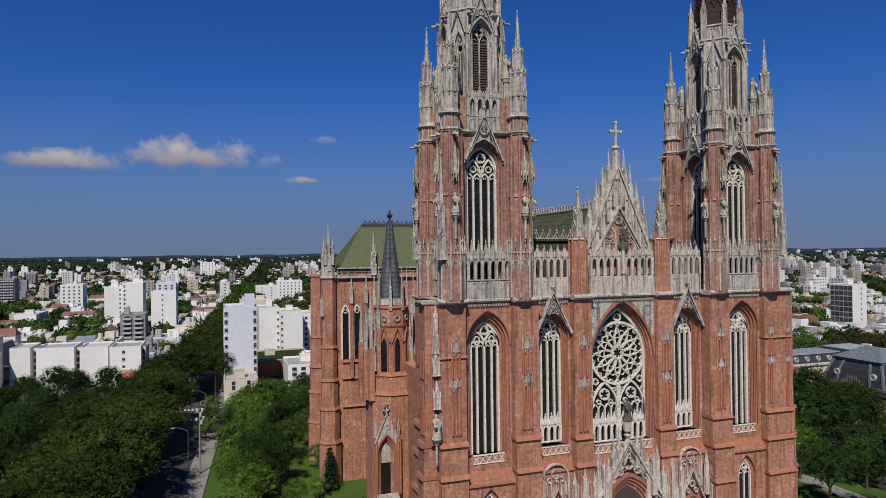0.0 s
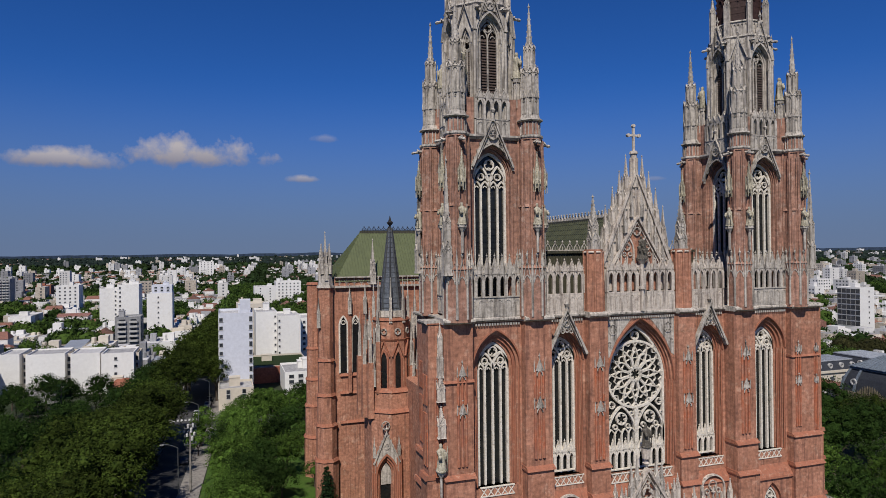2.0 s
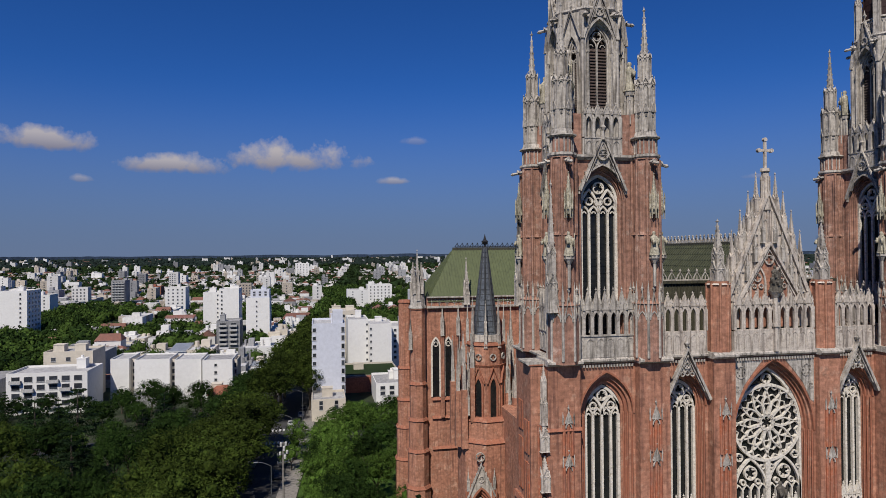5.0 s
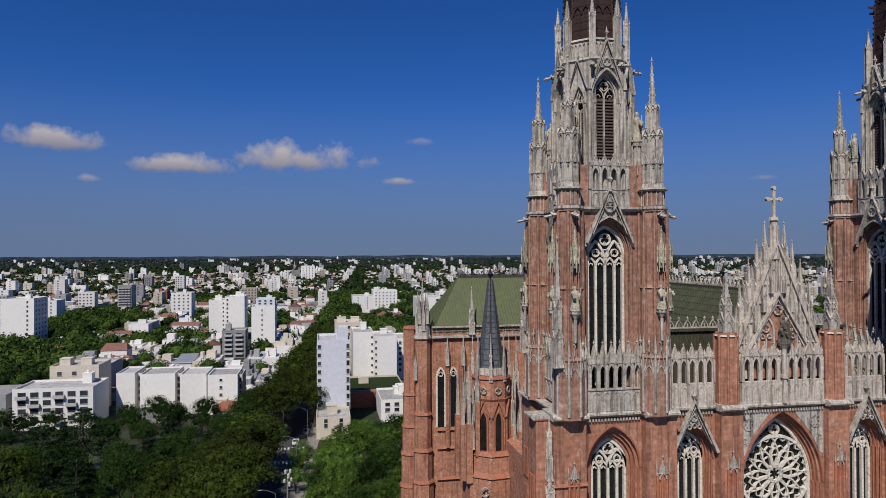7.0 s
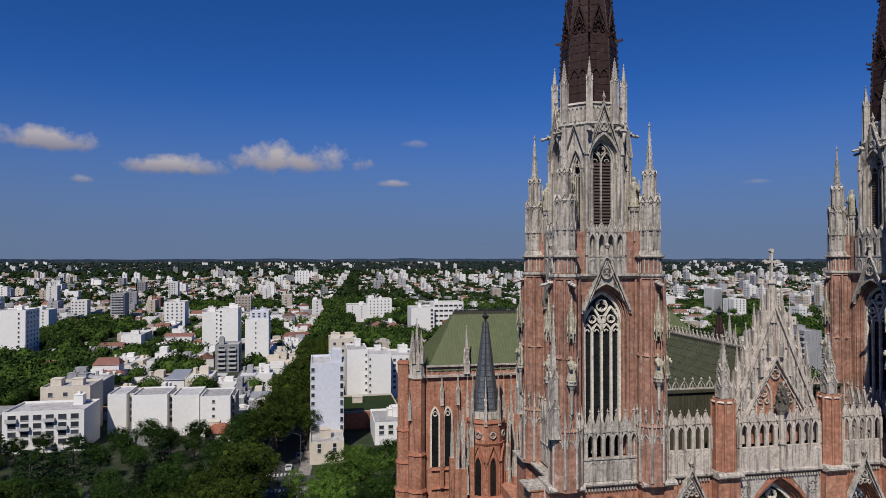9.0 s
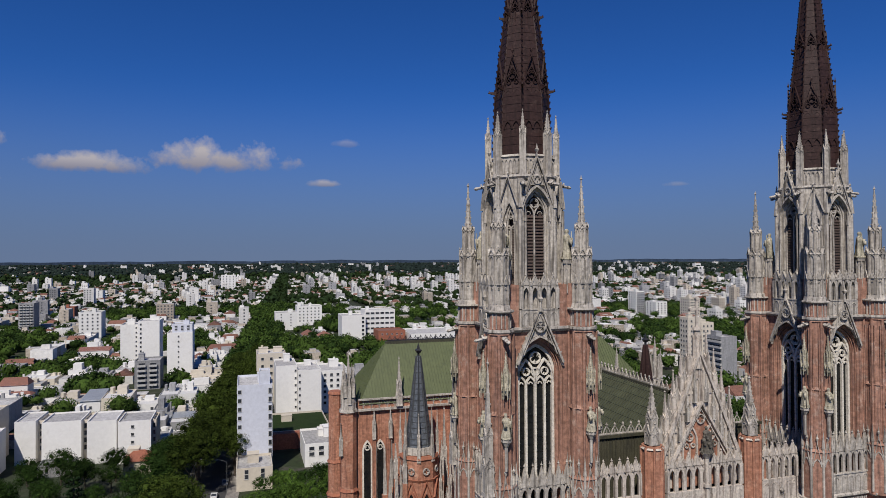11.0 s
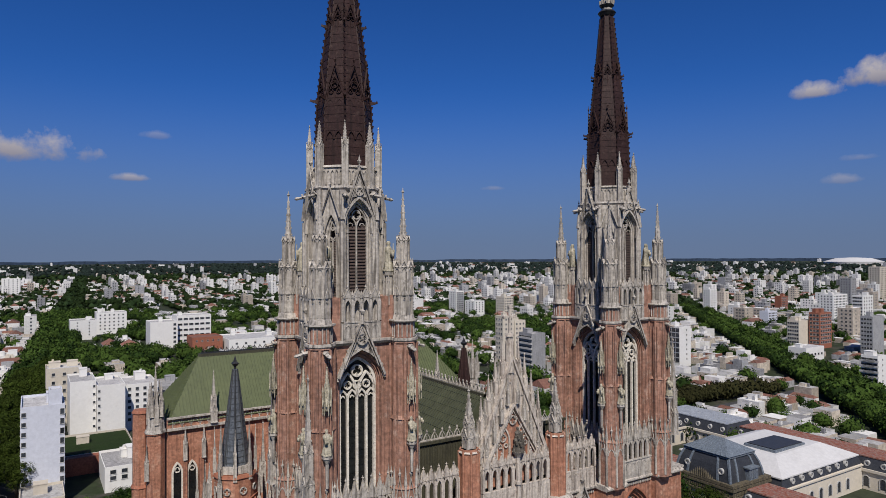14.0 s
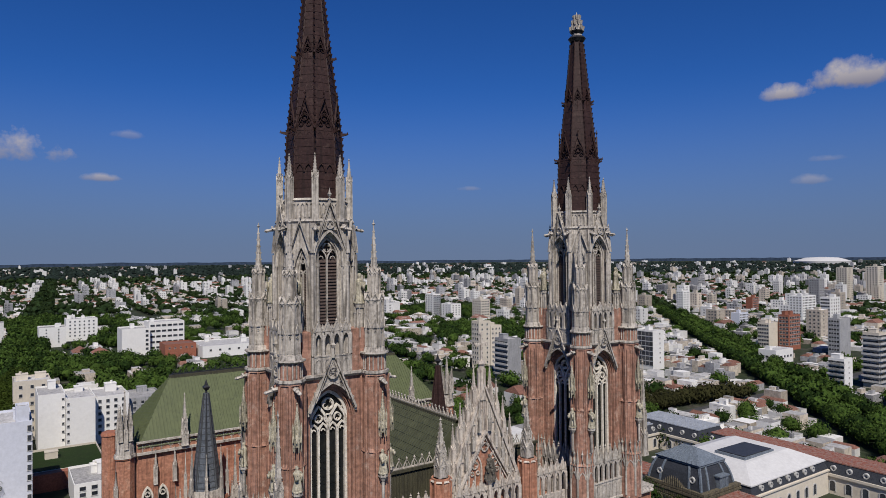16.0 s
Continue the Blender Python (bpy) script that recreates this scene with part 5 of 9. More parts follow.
# ------------------------------------------------ parapet, gable and nave between the towers
screen = part("gable_front", MB(), STONE, cathedral)
st, arc, br = MB(), MB(), MB()
for s in (-1, 1):
    st.mark("parapet_panel"), arc.mark("parapet_arcade")
    arc.m = st.m = shift(s * 11.3, YS - 0.3, 0)
    arcade(arc, 5.3, 5, 39.9, 42.4, 44.0, 0, 0.3, 1.0)
    st.box(-2.75, 2.75, -0.05, 0.4, 37.3, 39.75)
    for i in range(5):
        st.ribbon(outline(-2.1 + i * 1.05, 0.8, 37.7, 38.9, 39.5, 4), 0.1, -0.1, 0.02)
    arc.m = st.m = None
    x = s * 6.95
    br.mark("brick_pier")
    br.frustum(x, -1.0, 37.2, 45.6, 1.32, 1.22, 8)
    for i in range(8):
        a = math.pi / 8 + i * math.pi / 4
        br.mark("angle_shaft")
        br.frustum(x + 1.25 * math.cos(a), -1.0 + 1.25 * math.sin(a), 37.2, 45.4, 0.16, 0.16, 6)
    st.mark("pier_cap")
    st.frustum(x, -1.0, 45.2, 45.6, 1.4, 1.0, 8)
    part("pinnacle", pinnacle_mesh(0.82, 3.5, 7.6, 4, 2), None, screen, "stone pinnacle on a brick pier", shift(x, -1.0, 45.3))
st.mark("parapet_panel"), arc.mark("parapet_arcade")
arc.m = st.m = shift(0, YC - 0.3, 0)
arcade(arc, 10.4, 9, 39.9, 42.4, 44.0, 0, 0.3, 1.0)
st.box(-5.4, 5.4, -0.05, 0.4, 37.3, 39.75)
for i in range(10):
    st.ribbon(outline(-4.7 + i * 1.05, 0.8, 37.7, 38.9, 39.5, 4), 0.1, -0.1, 0.02)
arc.m = st.m = None
# the gable: a stone field of upright ribs between two copings, a small brick field with two blind windows
st.mark(), br.mark("gable_field")
st.m = br.m = shift(0, -0.5, 0)
br.plate([(-3.9, 40.0), (3.9, 40.0), (3.9, 43.6), (0, 49.9), (-3.9, 43.6)], -0.12, 0.1)
st.plate([(-5.7, 40.0), (5.7, 40.0), (5.7, 43.0), (0.55, 55.4), (-0.55, 55.4), (-5.7, 43.0)], 0, 0.9)
st.mark("gable_coping")
st.ribbon([(-5.75, 43.0), (0, 56.0), (5.75, 43.0)], 0.5, -0.4, 0.95)
st.mark("inner_coping")
st.ribbon([(-4.1, 43.4), (0, 49.95), (4.1, 43.4)], 0.42, -0.6, 0.05)
st.ribbon([(-3.6, 43.4), (0, 49.2), (3.6, 43.4)], 0.16, -0.4, 0.05)
for i in range(-8, 9):
    x = i * 0.62
    zt = 55.2 - abs(x) * 2.26
    zb = max(50.0 - abs(x) * 1.6, 43.2)
    if zt > zb + 0.5:
        st.mark("gable_rib")
        st.frustum(x, -0.06, zb, zt, 0.17, 0.15, 4)
        if i % 2:
            st.ribbon(arch(x + 0.31, 0.62, zt - 1.6, zt - 0.9, 4), 0.1, -0.14, 0.02)
for s in (-1, 1):
    st.mark("blind_window")
    st.ribbon(outline(s * 1.55, 2.0, 42.6, 45.2, 47.4), 0.2, -0.34, -0.05)
    foil(st, s * 1.55, 45.9, 0.52, 4, -0.3, 0.22, 0.12)
    foil(st, s * 1.1, 44.9, 0.3, 3, -0.3, 0.2, 0.09)
    foil(st, s * 2.0, 44.9, 0.3, 3, -0.3, 0.2, 0.09)
    st.ribbon([(s * 1.55, 42.6), (s * 1.55, 44.6)], 0.14, -0.28, -0.05)
st.mark("carved_roundel")
foil(st, 0, 48.0, 0.6, 4, -0.34, 0.3, 0.14)
st.mark("figure_column")
st.frustum(0, -1.3, 37.3, 43.6, 0.30, 0.28, 8)
st.frustum(0, -1.3, 43.6, 44.3, 0.32, 0.8, 8)
st.frustum(0, -1.3, 40.2, 40.6, 0.45, 0.45, 8)
# stepped pinnacles along both slopes, tips on the line of the gable
for s in (-1, 1):
    for i, (x, tip) in enumerate(((4.6, 51.7), (3.45, 54.15), (2.35, 56.4), (1.3, 58.6))):
        part("pinnacle", PIN_GABLE, None, screen, "slim stone pinnacle on the gable's slope", shift(s * x, -0.25, tip - 7.6))
        part("pinnacle", PIN_SMALL, None, screen, "", shift(s * (x + 0.55), -0.1, tip - 6.6))
        part("pinnacle", PIN_SMALL, None, screen, "", shift(s * (x - 0.5), -0.75, tip - 8.6))
st.mark("cross_shaft")
st.frustum(0, 0.3, 54.0, 58.6, 0.62, 0.42, 8)
st.frustum(0, 0.3, 58.6, 59.0, 0.6, 0.5, 8)
for i in range(8):
    a = i * math.pi / 4
    st.mark("angle_shaft")
    st.frustum(0.5 * math.cos(a), 0.3 + 0.5 * math.sin(a), 54.5, 58.0, 0.09, 0.08, 4)
st.mark("cross")
st.box(-0.14, 0.14, 0.16, 0.44, 59.0, 62.6)
st.box(-0.88, 0.88, 0.17, 0.43, 60.99, 61.27)
for x, z in ((-0.84, 61.13), (0.84, 61.13), (0, 62.45)):
    st.plate(ring_pts(x, z, 0.25, 8), 0.1, 0.5)
st.mark()
st.m = br.m = None
fill(screen, st, LIGHT)
screen["label"] = "weathered stone stepped gable with a cross"
part("parapet_arcade", arc, LIGHT, screen, "pierced stone arcade parapet")
part("gable_field", br, BRICK, screen, "red brick gable field and piers")
statue_spots.append((0, -1.8, 44.3, 0, 1.25, "dark weathered figure group before the gable"))

roofs = part("nave", MB(), BRICK, cathedral)
nv = MB()
nv.box(-9.0, 9.0, 4.9, 58.0, GROUND, 41.0)
nv.mark("aisle")
nv.box(-21.0, 21.0, 12.0, 58.0, GROUND, 22.0)
fill(roofs, nv, BRICK)


def gable_roof(mb, seam, axis, lo, hi, ridge, half, ze, zr, hip0=0.0, hip1=0.0, step=0.6, thick=0.25):
    """A pitched roof along an axis with standing seams."""
    P = (lambda a, b, z: (b, a, z)) if axis == "y" else (lambda a, b, z: (a, b, z))
    A, B = lo, hi
    mb.add([P(A, ridge - half, ze), P(B, ridge - half, ze), P(B - hip1, ridge, zr), P(A + hip0, ridge, zr), P(A, ridge + half, ze), P(B, ridge + half, ze)],
           [(0, 1, 2, 3), (3, 2, 5, 4), (0, 3, 4), (1, 5, 2), (0, 4, 5, 1)])
    n = int((B - A) / step)
    for s in (-1, 1):
        for i in range(1, n):
            a = A + i * step
            f = 1.0
            if a < A + hip0:
                f = (a - A) / hip0
            if a > B - hip1:
                f = (B - a) / hip1
            p0, p1 = Vector(P(a, ridge + s * half, ze)), Vector(P(a, ridge + s * half * (1 - f), ze + (zr - ze) * f))
            u = Vector(P(0.05, 0, 0))
            k = Vector((0, 0, 0.17))
            seam.add([p0 - u, p0 + u, p1 + u, p1 - u, p0 - u + k, p0 + u + k, p1 + u + k, p1 - u + k], [(4, 5, 6, 7), (0, 4, 7, 3), (1, 2, 6, 5), (0, 1, 5, 4)])
    for A_, hip, sg in ((A, hip0, 1), (B, hip1, -1)):
        if hip > 0.1:
            m = int(2 * half / step)
            for i in range(1, m):
                b = -half + i * step
                f = 1 - abs(b) / half
                p0, p1 = Vector(P(A_, ridge + b, ze)), Vector(P(A_ + sg * hip * f, ridge + b, ze + (zr - ze) * f))
                u = Vector(P(0, 0.05, 0))
                k = Vector((0, 0, 0.17))
                seam.add([p0 - u, p0 + u, p1 + u, p1 - u, p0 - u + k, p0 + u + k, p1 + u + k, p1 - u + k], [(4, 5, 6, 7), (0, 4, 7, 3), (1, 2, 6, 5), (0, 1, 5, 4)])


def cresting(mb, a, b, z, h=1.0, step=0.8):
    """A row of fleurs along a ridge from a to b."""
    a, b = Vector(a), Vector(b)
    L = (b - a).length
    turn = math.atan2(b.y - a.y, b.x - a.x)
    for i in range(int(L / step)):
        p = a.lerp(b, (i + 0.5) * step / L)
        mb.m = Matrix.Translation((p.x, p.y, z)) @ Matrix.Rotation(turn, 4, "Z")
        mb.ribbon([(-step * 0.45, 0), (-step * 0.3, h * 0.35), (0, h * 0.72), (step * 0.3, h * 0.35), (step * 0.45, 0)], 0.12, -0.06, 0.06)
        mb.frustum(0, 0, h * 0.6, h * 0.85, 0.05, 0.16, 4)
        mb.frustum(0, 0, h * 0.85, h * 1.05, 0.16, 0, 4)
        mb.box(-0.05, 0.05, -0.05, 0.05, 0, h * 0.4)
        mb.m = None
    mb.m = Matrix.Translation((a.x, a.y, z)) @ Matrix.Rotation(turn, 4, "Z")
    mb.box(0, L, -0.12, 0.12, -0.05, 0.1)
    mb.m = None


nr, seam, cr = MB(), MB(), MB()
gable_roof(nr, seam, "y", 5.2, 66.0, 0.0, 9.6, 40.6, 50.3)
for i in range(1, 12):
    for sg in (-1, 1):
        f = i / 12
        x, z = sg * 9.6 * (1 - f), 40.6 + 9.7 * f
        seam.box(x - 0.06, x + 0.06, 5.3, 65.0, z, z + 0.1)
r1 = part("nave_roof", nr, COPPER_DARK, roofs, "green copper roof with standing seams")
part("roof_seam", seam, COPPER_DARK, roofs)
tn, seam2 = MB(), MB()
gable_roof(tn, seam2, "x", -31.7, 31.7, 65.6, 8.9, 39.6, 50.2, 7.2, 7.2)
part("transept_roof", tn, COPPER, roofs, "green copper hipped roof with standing seams")
part("roof_seam", seam2, COPPER, roofs)
fl = MB()
fl.box(-13.6, 13.6, 4.6, 5.1, 37.2, 45.3)
for i in range(70):
    fl.mark("skirt_seam")
    fl.box(-13.5 + i * 0.39, -13.43 + i * 0.39, 4.52, 4.6, 37.2, 45.1)
fl.mark("skirt_cornice")
fl.box(-13.7, 13.7, 4.3, 5.4, 45.1, 45.45)
part("roof_skirt", fl, OLIVE, roofs, "dull olive metal skirt under the cresting")
cresting(cr, (-13.5, 4.8, 0), (13.5, 4.8, 0), 45.5, 1.4, 1.15)
cresting(cr, (0, 5.4, 0), (0, 58, 0), 50.35, 1.1, 0.95)
part("roof_cresting", cr, STONE, roofs, "pale carved cresting")
cr2 = MB()
cresting(cr2, (-24.3, 65.6, 0), (24.3, 65.6, 0), 50.45, 0.9, 1.1)
part("ridge_cresting", cr2, IRON, roofs, "dark metal ridge cresting")
rb = MB()
rb.box(-24.7, 24.7, 65.2, 66.0, 49.75, 50.35)
rb.mark("ridge_cap")
rb.box(-0.4, 0.4, 5.2, 65, 49.85, 50.3)
part("ridge_cap", rb, OLIVE, roofs)

# ------------------------------------------------ transept and corner turrets
trans = part("transept", MB(), BRICK, cathedral, "", Matrix.Translation((0, 4.4, 0)) @ Matrix.Diagonal((0.964, 1, 1, 1)))
tb, ts, tt, tg, tcap = MB(), MB(), MB(), MB(), MB()
tb.box(-33.0, 33.0, 52.6, 71.0, GROUND, 38.6)
for s in (-1, 1):
    # octagonal corner buttress with its cluster of pinnacles
    for z0, z1, r in ((GROUND, 4.0, 2.5), (4.0, 11.0, 2.2), (11.0, 17.0, 1.95), (17.0, 24.0, 1.75), (24.0, 38.6, 1.6)):
        for y in (52.6, 71.0):
            tb.mark("corner_buttress"), tt.mark("string_course")
            tb.frustum(s * 34.9, y, z0, z1, r, r, 8)
            tt.frustum(s * 34.9, y, z1 - 0.3, z1 + 0.25, r + 0.2, r - 0.1, 8)
    tcap.mark("buttress_cap")
    tcap.frustum(s * 34.9, 52.6, 38.5, 39.0, 1.9, 1.75, 8)
    tcap.frustum(s * 34.9, 52.6, 39.0, 41.0, 1.6, 1.4, 8)
    for z in (11.0, 17.0, 20.6):
        tt.mark("string_course")
        tt.wedge(-32.0 if s < 0 else 18.0, -18.0 if s < 0 else 32.0, 52.7, 52.2, 52.45, z - 0.25, z + 0.2)
    for cx in (-31.2, -28.6, -21.5) if s < 0 else (31.2, 28.6, 21.5):
        ts.mark("transept_window"), tg.mark("transept_glass")
        ts.m = tg.m = tb.m = shift(cx, 52.6, 0)
        ts.ribbon(outline(0, 1.7, 21.0, 30.6, 32.6), 0.32, -0.3, 0.2)
        foil(ts, 0, 31.3, 0.5, 3, -0.22, 0.25, 0.14)
        p = pane(0, 1.5, 21.0, 30.6, 32.4, -0.06)
        tg.add(p.v, p.f)
        ts.m = tg.m = tb.m = None
    # buttress strip and gablet pinnacle between the windows
    for x in (29.9, 27.0):
        tb.mark("buttress_strip")
        tb.box(s * x - 0.35, s * x + 0.35, 51.9, 52.7, 17.0, 33.0)
tcor = MB()
for i in range(40):
    x = -32 + i * 1.6
    tcor.ribbon(arch(x + 0.8, 1.1, 39.3, 40.1, 4), 0.13, 52.4, 52.52)
    tcor.box(x - 0.09, x + 0.09, 52.38, 52.52, 38.9, 40.4)
tback = MB()
tback.box(-33, 33, 52.5, 52.85, 38.6, 40.45)
tcor.box(-33, 33, 51.95, 52.8, 38.4, 38.8)
tcor.box(-33, 33, 52.0, 52.75, 40.4, 40.65)
fill(trans, tb, BRICK)
trans["label"] = "red brick transept with octagonal corner buttresses"
part("string_course", tt, TERRA, trans)
part("transept_window", ts, PALE, trans, "pale stone window surrounds")
part("transept_glass", tg, GLASS, trans)
part("parapet_wall", tback, BRICK, trans)
part("buttress_cap", tcap, STONE, trans)
part("parapet_arcade", tcor, STONE, trans, "low blind arcade parapet")
for s in (-1, 1):
    for k in range(8):
        a = k * math.pi / 4
        part("pinnacle", PIN_THIN, None, trans, "slim stone pinnacle in a cluster", shift(s * 34.9 + 1.15 * math.cos(a), 52.6 + 1.25 * math.sin(a), 40.0 + (k % 2) * 1.3))
    part("pinnacle", PIN_MID, None, trans, "slim stone pinnacle in a cluster", shift(s * 34.9, 52.6, 40.6))
    for x in (29.9, 26.6):
        part("pinnacle", PIN_THIN, None, trans, "", shift(s * x, 52.0, 33.0))
    part("pinnacle", PIN_MID, None, trans, "", shift(s * 24.8, 52.2, 39.0))
    part("pinnacle", PIN_THIN, None, trans, "", shift(s * 36.5, 51.7, 30.5))


def turret(s):
    """The porch turret in the corner of nave and transept: brick polygon, slate spire, stone pinnacles."""
    t = part("corner_turret", MB(), BRICK, cathedral, "brick corner turret with a pointed metal-ribbed spire", shift(-s * 1.3, 3.2, 0))
    b, r, sl, stn, g, ld = MB(), MB(), MB(), MB(), MB(), MB()
    M0 = shift(s * 24.4, 41.6, 0)
    M = shift(s * 24.4, 41.6, 0, -8 * s)
    for mb in (b, r, sl, stn, g, ld):
        mb.m = M
    b.frustum(0, 0, GROUND, 16.4, 5.2, 5.2, 8)
    b.frustum(0, 0, 16.4, 20.0, 4.8, 4.5, 8)
    b.frustum(0, 0, 20.0, 33.0, 3.5, 3.4, 8)
    for z, rr in ((16.4, 5.2), (20.0, 4.5)):
        r.mark("string_course")
        r.frustum(0, 0, z - 0.3, z + 0.35, rr + 0.25, rr - 0.3, 8)
    r.mark("string_course")
    r.frustum(0, 0, 29.0, 29.4, 3.5, 3.7, 8)
    r.mark("string_course")
    r.frustum(0, 0, 32.8, 33.3, 3.65, 3.45, 8)
    stn.frustum(0, 0, 33.4, 34.6, 2.9, 2.8, 8)
    sl.frustum(0, 0, 34.2, 42.0, 2.4, 1.4, 8)
    sl.frustum(0, 0, 42.0, 50.2, 1.4, 0.38, 8)
    for i in range(8):
        a = math.pi / 8 + i * math.pi / 4
        ld.mark("spire_rib")
        for (za, ra), (zb, rb) in (((34.2, 2.4), (42.0, 1.4)), ((42.0, 1.4), (50.2, 0.38))):
            p0, p1 = Vector((ra * math.cos(a), ra * math.sin(a), za)), Vector((rb * math.cos(a), rb * math.sin(a), zb))
            tt_, u = Vector((-math.sin(a), math.cos(a), 0)) * 0.1, Vector((math.cos(a), math.sin(a), 0)) * 0.12
            ld.add([p0 + tt_, p0 + u, p0 - tt_, p1 + tt_, p1 + u, p1 - tt_], [(0, 1, 4, 3), (1, 2, 5, 4)])
    for i in range(16):
        z = 35.0 + i * 0.95
        rr = 2.4 - 1.0 * (z - 34.2) / 7.8 if z < 42 else 1.4 - 1.02 * (z - 42) / 8.2
        ld.mark("spire_seam")
        ld.frustum(0, 0, z, z + 0.10, rr + 0.05, rr + 0.04, 8)
    for i in range(8):
        a = i * math.pi / 4
        ca = math.cos(math.pi / 8)
        ld.mark("spire_seam")
        for off in (-0.33, 0.33):
            for (za, ra), (zb, rb) in (((34.2, 2.4), (42.0, 1.4)), ((42.0, 1.4), (47.0, 0.78))):
                n_, t_ = Vector((math.cos(a), math.sin(a), 0)), Vector((-math.sin(a), math.cos(a), 0))
                p0, p1 = n_ * (ra * ca + 0.01) + t_ * off * ra * 0.8 + Vector((0, 0, za)), n_ * (rb * ca + 0.01) + t_ * off * rb * 0.8 + Vector((0, 0, zb))
                ld.add([p0 + t_ * 0.05, p0 + n_ * 0.06, p0 - t_ * 0.05, p1 + t_ * 0.04, p1 + n_ * 0.05, p1 - t_ * 0.04], [(0, 1, 4, 3), (1, 2, 5, 4)])
    for k in range(8):
        F = M @ Matrix.Rotation(k * math.pi / 4, 4, "Z")
        g.m = r.m = stn.m = F @ Matrix.Translation((0, -3.4 * math.cos(math.pi / 8), 0))
        if k in (0, 1, 7, 2, 6):
            r.mark("turret_window_frame"), g.mark("turret_window"), stn.mark("carved_roundel")
            r.ribbon(outline(0, 1.45, 20.2, 25.4, 27.3), 0.3, -0.32, 0.15)
            r.ribbon([(-1.15, 26.2), (0, 29.0), (1.15, 26.2)], 0.22, -0.4, 0.1)
            p = pane(0, 1.05, 20.3, 25.4, 27.0, -0.16)
            g.add(p.v, p.f)
            foil(stn, 0, 30.8, 0.6, 4, -0.3, 0.25, 0.12)
        a = math.pi / 8 + k * math.pi / 4
        g.m = r.m = stn.m = None
    # doorway on the west-facing side
    r.mark("doorway"), stn.mark("door_gable"), g.mark("door")
    b.m = r.m = stn.m = g.m = M0 @ Matrix.Translation((-2.4 * (1 if s < 0 else -1), -4.85, 0))
    for w, za, y in ((4.0, 8.9, -0.9), (3.3, 8.3, -0.5), (2.6, 7.7, -0.1)):
        r.ribbon(outline(0, w, -2.6, 5.0, za), 0.36, y, y + 0.5)
    g.plate(outline(0, 2.4, -2.5, 5.0, 7.5), 0.0, 0.06)
    stn.plate(outline(0, 1.9, 3.4, 5.2, 7.2), -0.16, -0.06)
    stn.ribbon([(-2.45, 7.4), (0, 12.9), (2.45, 7.4)], 0.28, -1.1, -0.5)
    line = arch(0, 4.3, 5.0, 9.1, 12)
    for (xa, za), (xb, zb) in zip(line, line[1:]):
        ta, tb = 12.7 - abs(xa) * 2.245, 12.7 - abs(xb) * 2.245
        if ta > za and tb > zb:
            stn.add([(xa, -0.85, za), (xb, -0.85, zb), (xb, -0.85, tb), (xa, -0.85, ta), (xa, -0.4, za), (xb, -0.4, zb), (xb, -0.4, tb), (xa, -0.4, ta)], [(0, 1, 2, 3), (0, 4, 5, 1), (3, 2, 6, 7), (7, 6, 5, 4)])
    foil(stn, 0, 10.4, 0.55, 3, -0.98, 0.2, 0.12)
    for i in range(1, 6):
        for q in (-1, 1):
            stn.frustum(q * (2.5 - 2.45 * i / 6), -0.8, 7.4 + i * 0.93, 7.8 + i * 0.93, 0.08, 0.15, 4)
    finial(stn, 0, -0.8, 12.8, 1.6, 0.3)
    foil(stn, 0, 14.0, 0.8, 6, -0.3, 0.3, 0.12)
    for x in (-2.3, 2.3):
        for dx in (-0.35, 0, 0.35):
            r.mark("door_shaft")
            r.frustum(x + dx, -0.8, -2.6, 8.6, 0.17, 0.17, 6)
    for i in range(8):
        stn.mark("step")
        stn.box(-2.0 - i * 0.1, 2.0 + i * 0.1, -2.0 - i * 0.36, -0.5, GROUND, GROUND + 2.7 - i * 0.32)
    for mb in (b, r, sl, stn, g):
        mb.m = None
    fill(t, b, BRICK)
    part("moulding", r, TERRA, t)
    part("turret_spire", sl, SLATE if s < 0 else BROWN, t, "grey-blue slate spire" if s < 0 else "dark brown metal spire")
    part("spire_lead", ld, LEAD if s < 0 else BROWN, t, "dull metal ribs and seams")
    part("stonework", stn, STONE, t)
    part("window_glass", g, GLASS, t)
    cx = s * 24.4
    for k in range(8):
        a = math.pi / 8 + k * math.pi / 4
        part("pinnacle", PIN_SLIM, None, t, "slender stone pinnacle round the slate spire", shift(cx + 3.25 * math.cos(a - radians(8 * s)), 41.6 + 3.25 * math.sin(a - radians(8 * s)), 32.4, math.degrees(a) - 8 * s))
        if abs(math.cos(a)) > 0.8:
            part("pinnacle", PIN_SLIM, None, t, "", shift(cx + 4.3 * math.cos(a), 41.6 + 4.3 * math.sin(a), 20.0, math.degrees(a)))
            part("pinnacle", PIN_SLIM, None, t, "", shift(cx + 3.9 * math.cos(a), 41.6 + 3.6 * math.sin(a), 24.0, math.degrees(a)))
            bs = MB()
            bs.frustum(cx + 3.9 * math.cos(a), 41.6 + 3.6 * math.sin(a), 19.5, 24.1, 0.55, 0.5, 4)
            bs.frustum(cx + 4.1 * math.cos(a + 0.3), 41.6 + 4.1 * math.sin(a + 0.3), 19.5, 29.1, 0.55, 0.5, 4)
            part("pinnacle_base", bs, BRICK, t)
        if abs(math.cos(a)) > 0.8:
            part("pinnacle", PIN_THIN, None, t, "", shift(cx + 4.9 * math.cos(a + 0.2), 41.6 + 4.9 * math.sin(a + 0.2), 20.8))
            part("pinnacle", PIN_THIN, None, t, "", shift(cx + 4.1 * math.cos(a + 0.3), 41.6 + 4.1 * math.sin(a + 0.3), 29.0))
